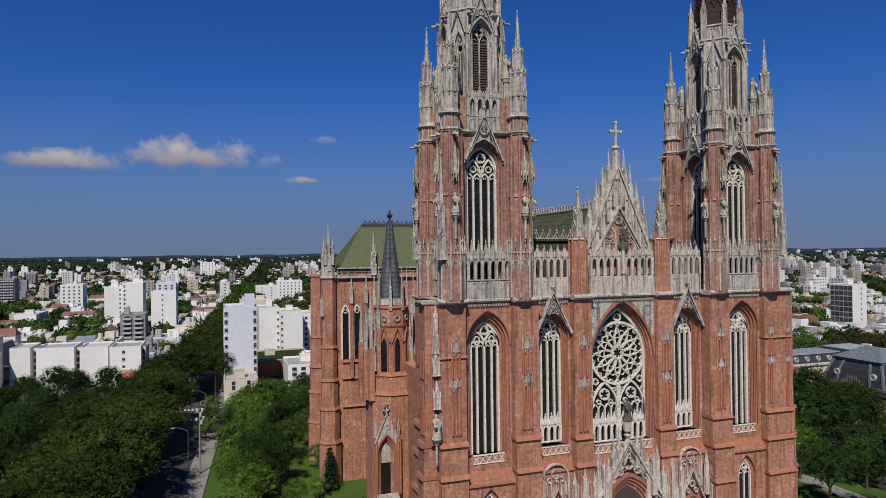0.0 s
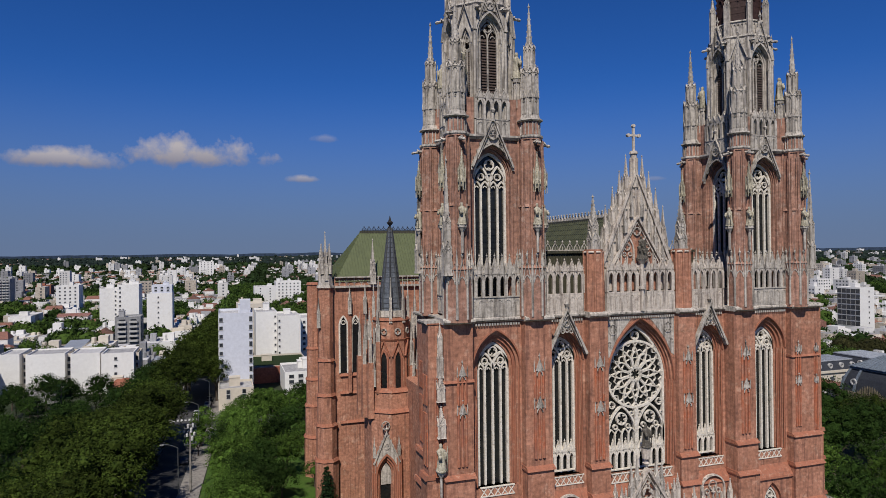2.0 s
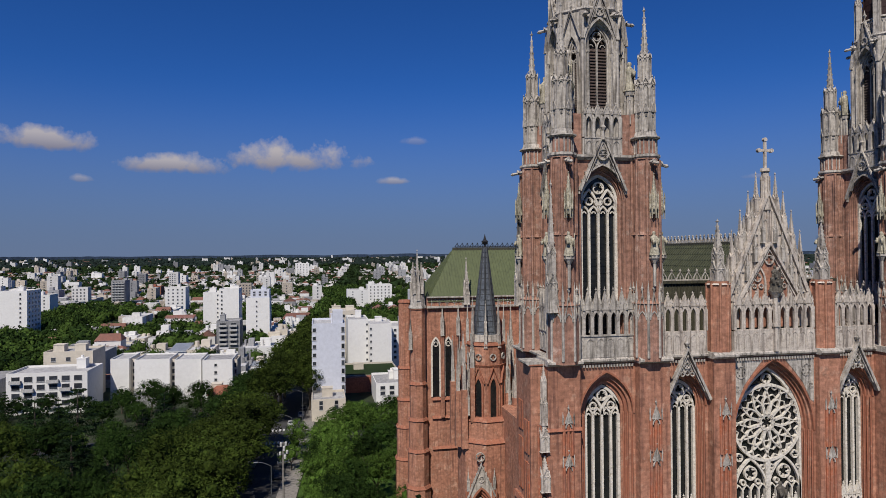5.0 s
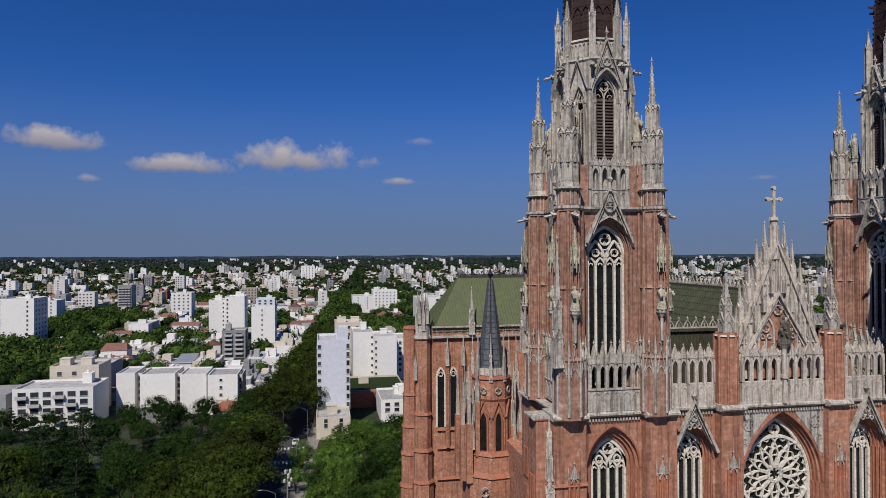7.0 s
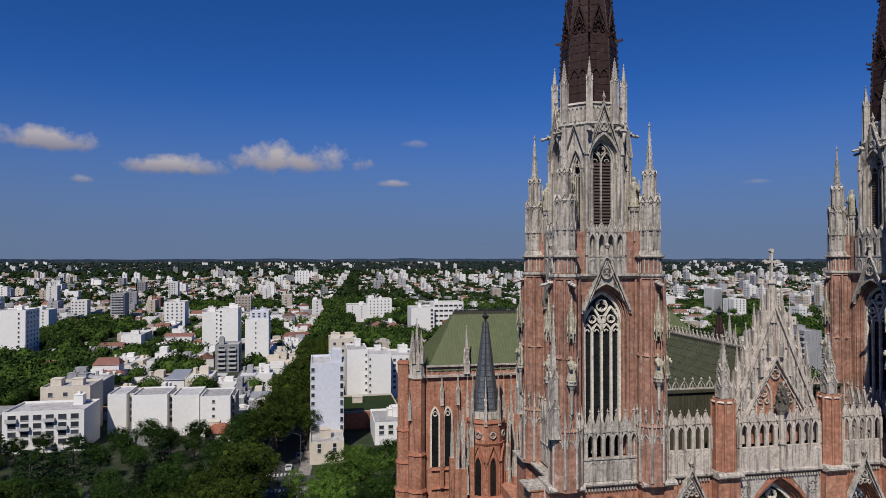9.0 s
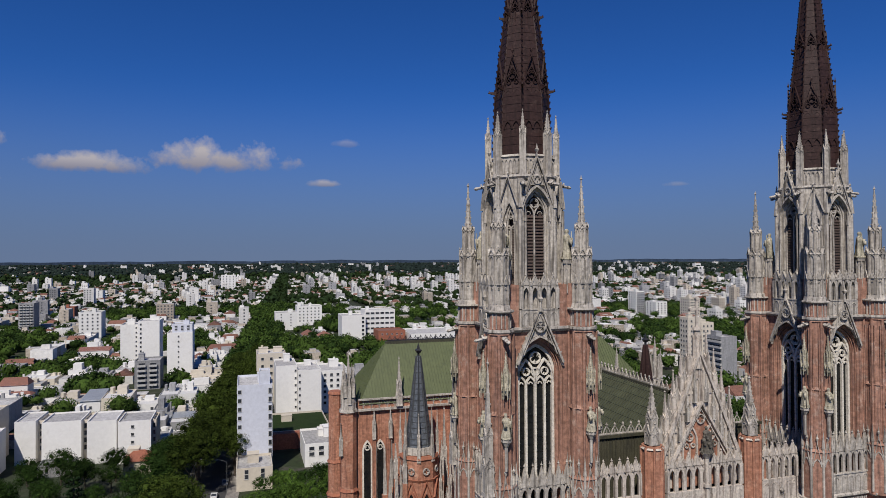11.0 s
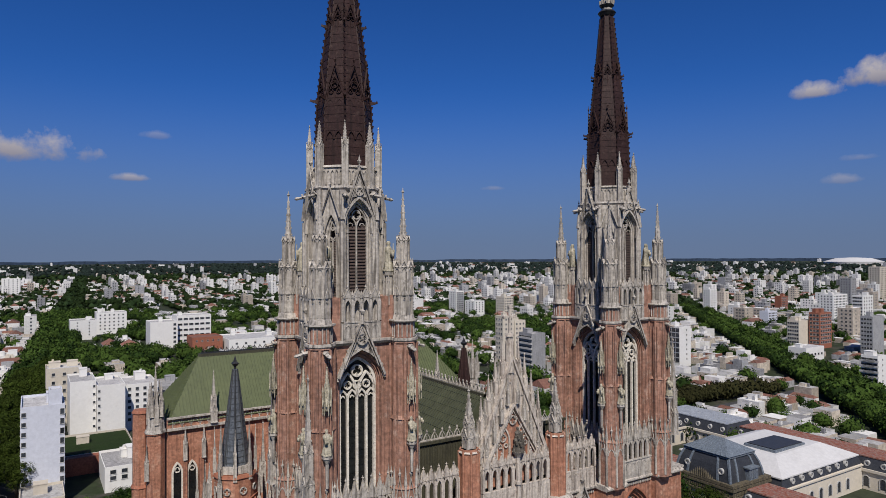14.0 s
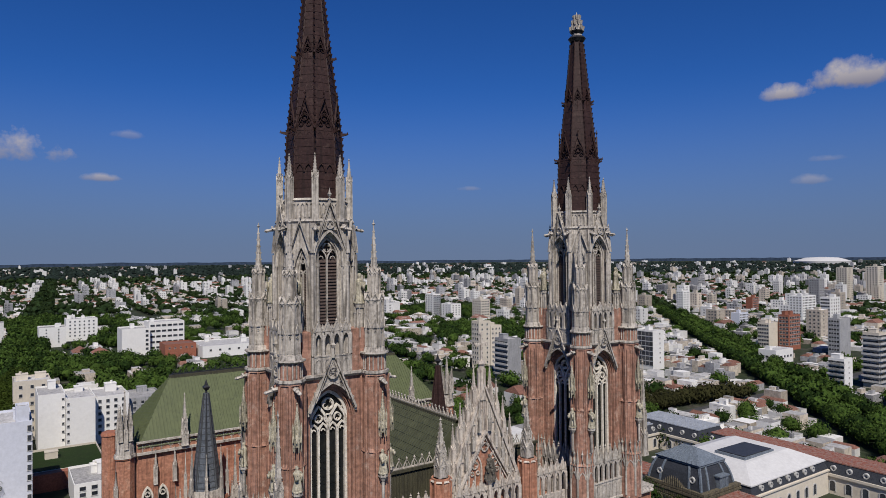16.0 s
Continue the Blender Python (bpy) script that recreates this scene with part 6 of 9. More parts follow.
    for dx, dy, z, me in ((5.3, -1.6, 22.6, PIN_SLIM), (4.6, -2.9, 23.2, PIN_THIN), (5.9, 0.4, 24.0, PIN_SLIM), (6.8, 2.0, 23.0, PIN_MID), (4.4, 0.5, 25.0, PIN_SLIM), (5.6, 3.0, 26.0, PIN_TALL), (-5.4, -1.2, 24.6, PIN_SLIM), (-4.6, -2.6, 25.0, PIN_SLIM), (-5.8, 1.4, 25.8, PIN_SLIM), (-4.5, 1.6, 27.0, PIN_SLIM)):
        part("pinnacle", me, None, t, "", shift(cx - s * dx, 41.6 + dy, z))
        bs = MB()
        bs.frustum(cx - s * dx, 41.6 + dy, 15.0, z + 0.2, 0.80, 0.66, 4)
        part("pinnacle_base", bs, BRICK, t)
    for dx in (-2.3, 2.3):
        part("pinnacle", PIN_SMALL, None, t, "", shift(cx - 2.4 * (1 if s < 0 else -1) + dx, 41.6 - 5.6, 8.6))
    fb = MB()
    finial(fb, cx, 41.6, 49.8, 2.8, 0.75)
    part("spire_finial", fb, IRON, t, "dark iron finial")


for s in (-1, 1):
    turret(s)


def statue_mesh():
    """A plain standing robed shape."""
    mb = MB()
    prof = [(0, 0.40, 0.34), (0.1, 0.42, 0.36), (0.5, 0.34, 0.30), (1.0, 0.29, 0.25), (1.35, 0.36, 0.25), (1.55, 0.38, 0.24), (1.68, 0.24, 0.18), (1.76, 0.11, 0.11), (1.84, 0.13, 0.14), (1.98, 0.14, 0.16), (2.1, 0.08, 0.09)]
    n = 20
    for z, a, b in prof:
        fold = 0.16 if z < 1.3 else 0.06 if z < 1.7 else 0.0
        ring = []
        for i in range(n):
            t = 2 * math.pi * i / n
            k = 1.0 + fold * math.sin(5 * t + 1.7 * z) + (0.14 * noise.noise(Vector((2.2 * math.cos(t), 2.2 * math.sin(t), z * 2.6))) if z < 1.7 else 0.0)
            ring.append((a * k * math.cos(t) + 0.05 * math.sin(z * 2.2), b * k * math.sin(t), z))
        mb.v.extend(ring)
    for j in range(len(prof) - 1):
        mb.f.extend([(j * n + i, j * n + (i + 1) % n, (j + 1) * n + (i + 1) % n, (j + 1) * n + i) for i in range(n)])
    mb.f.append(tuple(range((len(prof) - 1) * n, len(prof) * n)))
    mb.frustum(0.26, -0.24, 0.85, 1.5, 0.08, 0.13, 6)
    mb.frustum(-0.24, -0.28, 1.05, 1.5, 0.1, 0.12, 6)
    mb.box(-0.34, -0.1, -0.46, -0.3, 0.98, 1.3)
    mb.frustum(0.42, -0.2, 0.0, 1.95, 0.035, 0.03, 5)
    mb.frustum(0, 0, -0.05, 0.1, 0.46, 0.44, 8)
    return mesh_of("statue", mb, MOSSY, True)


STATUE = statue_mesh()
GROUP = MB()
for gx, gy, gz, gk in ((0, 0, 0.35, 1.0), (-0.3, -0.1, 0, 0.8), (0.3, -0.1, 0, 0.75), (0.05, -0.4, 0, 0.6)):
    n = len(GROUP.v)
    GROUP.v.extend([(q.co.x * gk + gx, q.co.y * gk + gy, q.co.z * gk + gz) for q in STATUE.vertices])
    GROUP.f.extend([tuple(i + n for i in q.vertices) for q in STATUE.polygons])
GROUP.frustum(0, 0, 0, 0.4, 0.6, 0.5, 10)
GROUP = mesh_of("statue", GROUP, SOOTY)
DARK_STATUE = STATUE.copy()
DARK_STATUE.materials[0] = SOOTY
for x, y, z, turn, k, lab in statue_spots:
    o = tagged(new("statue", GROUP if "group" in lab else DARK_STATUE if "sooty" in lab else STATUE), lab, "statue", "carved figures of the cathedral")
    o.matrix_basis = shift(x, y, z, turn) @ Matrix.Diagonal((k, k, k, 1))

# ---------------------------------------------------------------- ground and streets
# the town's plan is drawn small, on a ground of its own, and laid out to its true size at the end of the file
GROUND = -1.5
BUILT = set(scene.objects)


def lift(x, y):
    """The plain rises very gently towards the horizon."""
    r = math.hypot(x, y)
    return GROUND + 45.0 * max(0.0, (r - 900.0) / 4000.0) ** 1.6


WHITE = material("white_plaster", (0.84, 0.825, 0.79), (0.78, 0.765, 0.73), scale=0.08, fine=0.8, fine_amount=0.05, third=(0.76, 0.74, 0.70), bump=0.03, random=0.05)
CREAM = material("cream_plaster", (0.70, 0.63, 0.52), (0.63, 0.565, 0.465), scale=0.10, fine=1.0, fine_amount=0.07, third=(0.58, 0.52, 0.43), bump=0.05, random=0.10)
GREY = material("grey_concrete", (0.36, 0.36, 0.36), (0.29, 0.29, 0.30), scale=0.15, fine=1.0, fine_amount=0.16, streak=(0.22, 0.22, 0.22), bump=0.05, random=0.2)
PALEBLUE = material("pale_blue_render", (0.68, 0.70, 0.77), (0.64, 0.66, 0.73), scale=0.08, fine=1.0, fine_amount=0.08, third=(0.63, 0.65, 0.72), bump=0.03)
REDBRICK = material("red_block_wall", (0.34, 0.12, 0.07), (0.28, 0.11, 0.07), scale=0.2, fine=1.5, random=0.15)
TILE = material("clay_roof_tile", (0.24, 0.105, 0.075), (0.17, 0.088, 0.068), scale=0.3, fine=3.0, third=(0.18, 0.10, 0.08), random=0.2)
FLAT = material("roof_membrane", (0.46, 0.45, 0.44), (0.36, 0.35, 0.345), scale=0.12, fine=1.0, third=(0.25, 0.24, 0.24), random=0.25)
SHEET = material("zinc_sheet", (0.36, 0.38, 0.41), (0.28, 0.30, 0.33), rough=0.45, scale=0.2, fine=1.5, random=0.2, spec=0.5)
RUST = material("rusty_sheet", (0.25, 0.075, 0.045), (0.29, 0.19, 0.155), rough=0.7, scale=0.8, fine=2.5, contrast=1.6)
MANSARD = material("dark_mansard_slate", (0.035, 0.038, 0.045), (0.05, 0.053, 0.06), rough=0.5, scale=0.5, fine=2.5)
LEAD = material("blue_grey_lead", (0.17, 0.20, 0.235), (0.13, 0.155, 0.185), rough=0.5, scale=0.4, fine=2.0, third=(0.22, 0.25, 0.29))
MEMBRANE = material("white_roof_sheet", (0.66, 0.65, 0.64), (0.58, 0.57, 0.56), scale=0.15, fine=1.0, fine_amount=0.08, bump=0.03)
WINDOW = material("window_glass", (0.03, 0.035, 0.045), (0.05, 0.055, 0.065), rough=0.15, scale=0.4, fine=1.0, bump=0.0, spec=0.6, random=0.5)
FRAME = material("window_frame", (0.55, 0.54, 0.52), scale=1.0, fine=4.0)
ASPHALT = material("asphalt", (0.055, 0.055, 0.058), (0.075, 0.074, 0.074), scale=0.2, fine=3.0, third=(0.04, 0.04, 0.042))
PAVING = material("pavement", (0.285, 0.262, 0.238), (0.235, 0.218, 0.20), scale=0.3, fine=1.2, third=(0.22, 0.21, 0.20))
PAINT = material("road_paint", (0.62, 0.62, 0.60), scale=1.0, fine=4.0)
# green ground cover with the shade under tree crowns put into its colour
SHADE_GREEN = material("shade_green_cover", (0.022, 0.042, 0.010), (0.016, 0.030, 0.009), scale=0.25, fine=4.0, third=(0.035, 0.04, 0.018), fine_amount=0.5, spec=0.1)
LAWN = material("lawn", (0.065, 0.125, 0.022), (0.05, 0.095, 0.02), scale=0.15, fine=5.0, third=(0.09, 0.11, 0.04), spec=0.1)
TOWN = material("town_ground", (0.028, 0.042, 0.018), (0.050, 0.056, 0.038), scale=0.02, fine=0.25, third=(0.085, 0.078, 0.066), bump=0.0, contrast=1.4, spec=0.1)
BARK = material("bark", (0.10, 0.08, 0.06), (0.07, 0.055, 0.042), scale=1.5, fine=6.0)


def leaf_material(name, a, b, c):
    m = material(name, a, b, rough=0.9, scale=0.35, fine=2.2, third=c, fine_amount=0.3, bump=0.0, random=0.42, island=0.34, spec=0.06)
    return m


LEAF = leaf_material("plane_leaves", (0.038, 0.057, 0.009), (0.026, 0.042, 0.007), (0.056, 0.070, 0.013))
LEAF_DARK = leaf_material("dark_leaves", (0.023, 0.047, 0.009), (0.016, 0.034, 0.007), (0.036, 0.060, 0.013))
LEAF_LIGHT = leaf_material("fresh_leaves", (0.068, 0.122, 0.020), (0.048, 0.092, 0.016), (0.092, 0.138, 0.028))
NEEDLE = leaf_material("needles", (0.015, 0.031, 0.011), (0.011, 0.023, 0.009), (0.024, 0.040, 0.016))
LEAF_RUST = leaf_material("russet_leaves", (0.041, 0.040, 0.015), (0.030, 0.032, 0.012), (0.056, 0.048, 0.020))

gm = MB()
rings = [0, 60, 150, 300, 500, 750, 900, 1200, 1600, 2000, 2500, 3000, 3500, 4000, 4500, 4950]
SEG = 72
for r in rings:
    for i in range(SEG):
        a = 2 * math.pi * i / SEG
        x, y = r * math.cos(a), r * math.sin(a)
        gm.v.append((x, y, lift(x, y)))
for j in range(len(rings) - 1):
    for i in range(SEG):
        gm.f.append((j * SEG + i, j * SEG + (i + 1) % SEG, (j + 1) * SEG + (i + 1) % SEG, (j + 1) * SEG + i))
tagged(new("ground", mesh_of("ground", gm, TOWN)), "flat town ground reaching the horizon", "ground", kind="structure")
AVX, AVW = -63.0, 4.6        # the tree-lined avenue: its axis at the crossing, half its width
CSY, CSW = 119.0, 4.5        # the crossing street
LEAN = 0.0664                # the avenue and its grid of streets lean towards the cathedral's side


def avenue(y):
    """The avenue's axis at y."""
    return AVX + (y - CSY) * LEAN


def sheet(name, corners, z, mat, label, cat, t=0.2):
    """A level slab on four corners."""
    mb = MB()
    mb.add([(x, y, GROUND - t) for x, y in corners] + [(x, y, GROUND + z) for x, y in corners],
           [(3, 2, 1, 0), (4, 5, 6, 7), (0, 1, 5, 4), (1, 2, 6, 5), (2, 3, 7, 6), (3, 0, 4, 7)])
    return tagged(new(name, mesh_of(name, mb, mat)), label, cat, kind="structure")


def slab(name, x0, x1, y0, y1, z, mat, label, cat, t=0.2):
    return sheet(name, [(x0, y0), (x1, y0), (x1, y1), (x0, y1)], z, mat, label, cat, t)


def strip(name, a, b, y0, y1, z, mat, label, cat, t=0.2):
    """A slab along the avenue between two distances from its axis."""
    return sheet(name, [(avenue(y0) + a, y0), (avenue(y0) + b, y0), (avenue(y1) + b, y1), (avenue(y1) + a, y1)], z, mat, label, cat, t)


strip("road", -AVW, AVW, -200, 900, 0.02, ASPHALT, "grey asphalt avenue between rows of trees", "road")
slab("road", -400, 500, CSY - CSW, CSY + CSW, 0.012, ASPHALT, "grey asphalt cross street", "road")
sheet("lawn", [(avenue(-120) + AVW + 4.4, -120), (62, -120), (62, CSY - CSW - 4.0), (avenue(CSY - CSW - 4.0) + AVW + 4.4, CSY - CSW - 4.0)], 0.03, LAWN, "mown green lawn round the cathedral", "lawn")
# the park's ground is coloured darker than the lawn to stand for tree shade
sheet("lawn", [(-170, -160), (avenue(-160) - AVW - 4.4, -160), (avenue(CSY - CSW - 4.0) - AVW - 4.4, CSY - CSW - 4.0), (-170, CSY - CSW - 4.0)], 0.03, SHADE_GREEN, "park ground coloured dark green for the shade under trees", "lawn")
for a, b in ((AVW, AVW + 4.2), (-AVW - 4.2, -AVW)):
    strip("pavement", a, b, -180, CSY - CSW, 0.15, PAVING, "pale concrete pavement with a kerb", "pavement", 0.3)
for a, b in ((AVW, AVW + 3.6), (-AVW - 3.6, -AVW)):
    strip("pavement", a, b, CSY + CSW, 500, 0.15, PAVING, "pale concrete pavement with a kerb", "pavement", 0.3)
slab("path", -55, -30, 27.0, 30.5, 0.06, PAVING, "pale garden path across the lawn", "path")
slab("path", -46.5, -43.5, -60, 27.0, 0.06, PAVING, "pale garden path across the lawn", "path")
slab("forecourt", -36, 36, -60, -4.8, 0.08, PAVING, "paved cathedral forecourt", "pavement")
slab("path", 52, 56, -60, 60, 0.06, PAVING, "pale garden path across the lawn", "path")
for j in range(9):
    for yy in (CSY - CSW - 3.2, CSY + CSW + 0.8):
        mb = MB()
        x = avenue(yy) - AVW + 0.2 + j * 1.05
        mb.box(x, x + 0.55, yy, yy + 2.4, GROUND + 0.01, GROUND + 0.028)
        tagged(new("crossing_stripe", mesh_of("crossing_stripe", mb, PAINT)), "worn white pedestrian crossing stripe on asphalt", "road marking", "crossing stripes", "structure")

# ---------------------------------------------------------------- trees
rng = random.Random(7)


ICO = bmesh.new()
bmesh.ops.create_icosphere(ICO, subdivisions=1, radius=1.0)
ICO_V, ICO_F = [p.co.normalized() for p in ICO.verts], [tuple(q.index for q in face.verts) for face in ICO.faces]
ICO.free()


def clump(v, f, c, r, squash, leaves, size, rg, base):
    """A leafy clump: a small lumpy core and a shell of loose leaf tufts that stand off it."""
    n = len(v)
    for d in ICO_V:
        k = 0.42 + 0.2 * noise.noise(d * 2.3 + Vector((base, c[0], c[2])))
        v.append((c[0] + d.x * r * k, c[1] + d.y * r * k, c[2] + d.z * r * squash * k))
    f.extend([tuple(n + q for q in face) for face in ICO_F])
    for _ in range(leaves):
        d = Vector((rg.gauss(0, 1), rg.gauss(0, 1), rg.gauss(0.3, 1))).normalized()
        k = 1.08 - 0.5 * rg.random() ** 1.7
        p = Vector((c[0] + d.x * r * k, c[1] + d.y * r * k, c[2] + d.z * r * squash * k))
        t = Vector((rg.gauss(0, 1), rg.gauss(0, 1), rg.gauss(0, 1))).normalized()
        u = (d * 0.9 + Vector((rg.gauss(0, 0.7), rg.gauss(0, 0.7), rg.gauss(0.15, 0.7)))).normalized().cross(t)
        s = size * rg.uniform(0.6, 1.25)
        n = len(v)
        v.extend([tuple(p + t * s * 1.2), tuple(p - t * s * 0.7 + u * s * 0.68), tuple(p - t * s * 0.7 - u * s * 0.68)])
        f.append((n, n + 1, n + 2))


def tree_meshes(kind, seed):
    rg = random.Random(seed)
    v, f = [], []
    tm = MB()
    if kind == "conifer":
        h = 13.0
        tm.frustum(0, 0, -0.3, h * 0.95, 0.32, 0.05, 8)
        for k in range(9):
            z, r = 1.6 + k * 1.3, 4.4 * (1 - k / 9.6)
            m = max(4, int(9 - k * 0.6))
            for i in range(m):
                a = 2 * math.pi * (i + rg.random() * 0.6) / m + k
                clump(v, f, (r * 0.6 * math.cos(a), r * 0.6 * math.sin(a), z), r * 0.42, 0.30, 44, 0.26, rg, seed + k + i)
    elif kind == "cedar":
        # wide level plates of dark foliage
        h = 13.0
        tm.frustum(0, 0, -0.3, h * 0.92, 0.42, 0.08, 8)
        for k in range(6):
            z, r = 4.2 + k * 1.6, 6.2 * (1 - k / 7.5)
            m = max(4, int(8 - k * 0.8))
            for i in range(m):
                a = 2 * math.pi * (i + rg.random() * 0.7) / m + k * 1.3
                clump(v, f, (r * 0.62 * math.cos(a), r * 0.62 * math.sin(a), z + rg.uniform(-0.3, 0.3)), r * 0.4, 0.17, 80, 0.24, rg, seed + k + i)
    elif kind == "cypress":
        h = 8.5
        tm.frustum(0, 0, -0.3, 2.0, 0.2, 0.15, 8)
        for k in range(9):
            z, r = 0.9 + k * 0.85, 2.3 * (1 - k / 9.3) + 0.15
            for i in range(4):
                a = i * 1.57 + k * 0.9
                clump(v, f, (r * 0.4 * math.cos(a), r * 0.4 * math.sin(a), z), r * 0.68, 0.8, 42, 0.2, rg, seed + k)
    else:
        # height, crown radius, clumps, foot of the crown, leaves to a clump, leaf size
        h, R, n, low, leaves, size = {"plane": (15.0, 5.4, 27, 0.30, 165, 0.19), "round": (10.5, 4.6, 21, 0.24, 160, 0.17), "big": (14.0, 6.2, 29, 0.26, 160, 0.20), "small": (6.5, 2.9, 13, 0.22, 130, 0.14), "far_plane": (15.0, 5.4, 22, 0.30, 85, 0.27)}[kind]
        tm.frustum(0, 0, -0.3, h * 0.30, h * 0.028, h * 0.020, 8)
        for i in range(5):
            a = i * 1.257 + rg.random()
            p0, p1 = Vector((0, 0, h * 0.28)), Vector((R * 0.6 * math.cos(a), R * 0.6 * math.sin(a), h * 0.66))
            u, w = Vector((0.12, 0, 0)), Vector((0, 0.12, 0))
            tm.add([p0 + u, p0 + w, p0 - u, p0 - w, p1 + u * 0.4, p1 + w * 0.4, p1 - u * 0.4, p1 - w * 0.4], [(0, 1, 5, 4), (1, 2, 6, 5), (2, 3, 7, 6), (3, 0, 4, 7)])
        cz, hz = h * (0.97 + low) / 2, h * (0.97 - low) / 2
        for i in range(n):
            # clumps over a dome, from the top down past its widest line
            q = (i + 0.5) / n
            sz = 1.0 - 1.5 * q + rg.uniform(-0.08, 0.08)
            ring = math.sqrt(max(0.0, 1 - sz * sz))
            a, k = i * 2.4 + rg.uniform(-0.35, 0.35), rg.uniform(0.55, 0.88)
            r = R * rg.uniform(0.22, 0.36)
            clump(v, f, (R * k * ring * math.cos(a), R * k * ring * math.sin(a), cz + hz * 0.78 * sz * rg.uniform(0.85, 1.08)), r, rg.uniform(0.75, 1.0), leaves, size, rg, seed + i)
        clump(v, f, (0, 0, cz), R * 0.9, 0.9, 10, size, rg, seed)
    mats = {"plane": (LEAF, LEAF_DARK), "far_plane": (LEAF, LEAF_DARK), "round": (LEAF_DARK, LEAF_LIGHT), "big": (LEAF_DARK, LEAF), "small": (LEAF_LIGHT, LEAF), "conifer": (NEEDLE, NEEDLE), "cedar": (NEEDLE, NEEDLE), "cypress": (NEEDLE, NEEDLE)}[kind]
    out = []
    trunk = mesh_of("trunk", tm, BARK)
    for m in mats:
        me = bpy.data.meshes.new("crown")
        me.from_pydata(v, [], f)
        me.materials.append(m)
        out.append((trunk, me))
    return out


TREES = {k: [tree_meshes(k, s) for s in seeds] for k, seeds in {"plane": (1, 2, 3), "far_plane": (21, 22), "round": (4, 5, 6), "big": (7, 8), "small": (9, 10), "conifer": (11, 12), "cedar": (14,), "cypress": (13,)}.items()}
TREE_LABEL = {"plane": "tall leafy plane tree in the avenue row", "far_plane": "tall leafy plane tree in the avenue row", "round": "dense round-crowned broadleaf tree on grass", "big": "broad dark-green park tree with a dense crown", "small": "small fresh-green tree on the lawn", "conifer": "dark tiered conifer in the park", "cedar": "wide flat-tiered dark cedar in the park", "cypress": "dark pointed conifer beside the brick wall"}
TREE_GROUP = {"plane": "avenue plane trees", "far_plane": "avenue plane trees", "round": "park trees", "big": "park trees", "small": "small lawn trees", "conifer": "park conifers", "cedar": "park conifers", "cypress": ""}


def tree(kind, x, y, k=1.0, tone=None, z=None, broad=1.0):
    mesh_set = TREES[kind][rng.randrange(len(TREES[kind]))]
    trunk, crown = mesh_set[(0 if rng.random() < 0.7 else 1) if tone is None else tone]
    t = thing("tree", TREE_LABEL[kind], "tree", TREE_GROUP[kind])
    t.matrix_basis = shift(x, y, GROUND if z is None else z, rng.uniform(0, 360)) @ Matrix.Diagonal((k * broad, k * broad, k * rng.uniform(0.92, 1.1), 1))
    part("trunk", trunk, None, t)
    part("crown", crown, None, t)
    return t


# the avenue's rows
y = -60.0
while y < 330:
    for s, off in ((-1, 5.2), (1, 5.6), (-1, 13.5)):
        if abs(y - CSY) < 7 + (s > 0) * 6 or (s > 0 and y < 142) or (off > 9 and y > 168):
            continue
        k = rng.uniform(0.92, 1.3) if y > CSY else rng.uniform(0.85, 1.3)
        kind = "plane" if y < 175 else "far_plane"
        if off > 9:
            kind = rng.choice(("plane", "big", "round"))
            k *= rng.uniform(0.8, 1.1)
        tree(kind, avenue(y) + s * off + rng.uniform(-0.8, 0.8), y + rng.uniform(-1.2, 1.2), k, 0, None, rng.uniform(1.05, 1.2) if y > CSY else rng.uniform(1.15, 1.3))
    y += 7.4
# park west of the avenue
spots = []
for _ in range(1100):
    x, y = rng.uniform(-158, -78), rng.uniform(-30, 112)
    if x < avenue(y) - 20 and all((x - a) ** 2 + (y - b) ** 2 > 57 for a, b in spots) and not (-110 < x < -95 and 56 < y < 73) and all((x - a) ** 2 + (y - b) ** 2 > 60 for a, b in ((-92, 111), (-113, 112), (-121, 107), (-104, 82), (-104, 75.5))):
        spots.append((x, y))
for x, y in spots[:150]:
    q = rng.random()
    tree("cedar" if q < 0.08 else "conifer" if q < 0.16 else "big" if q < 0.62 else "round", x, y, rng.uniform(0.85, 1.22) if y < 92 else rng.uniform(0.62, 0.92), 0 if rng.random() < 0.7 else 1)
tree("conifer", -92.0, 111.0, 1.2, 0, None, 1.2)
tree("conifer", -95.5, 104.0, 1.0)
tree("cedar", -113.0, 112.0, 1.25)
tree("cedar", -121.0, 107.0, 1.2)
tree("cedar", -104.0, 81.0, 1.1)
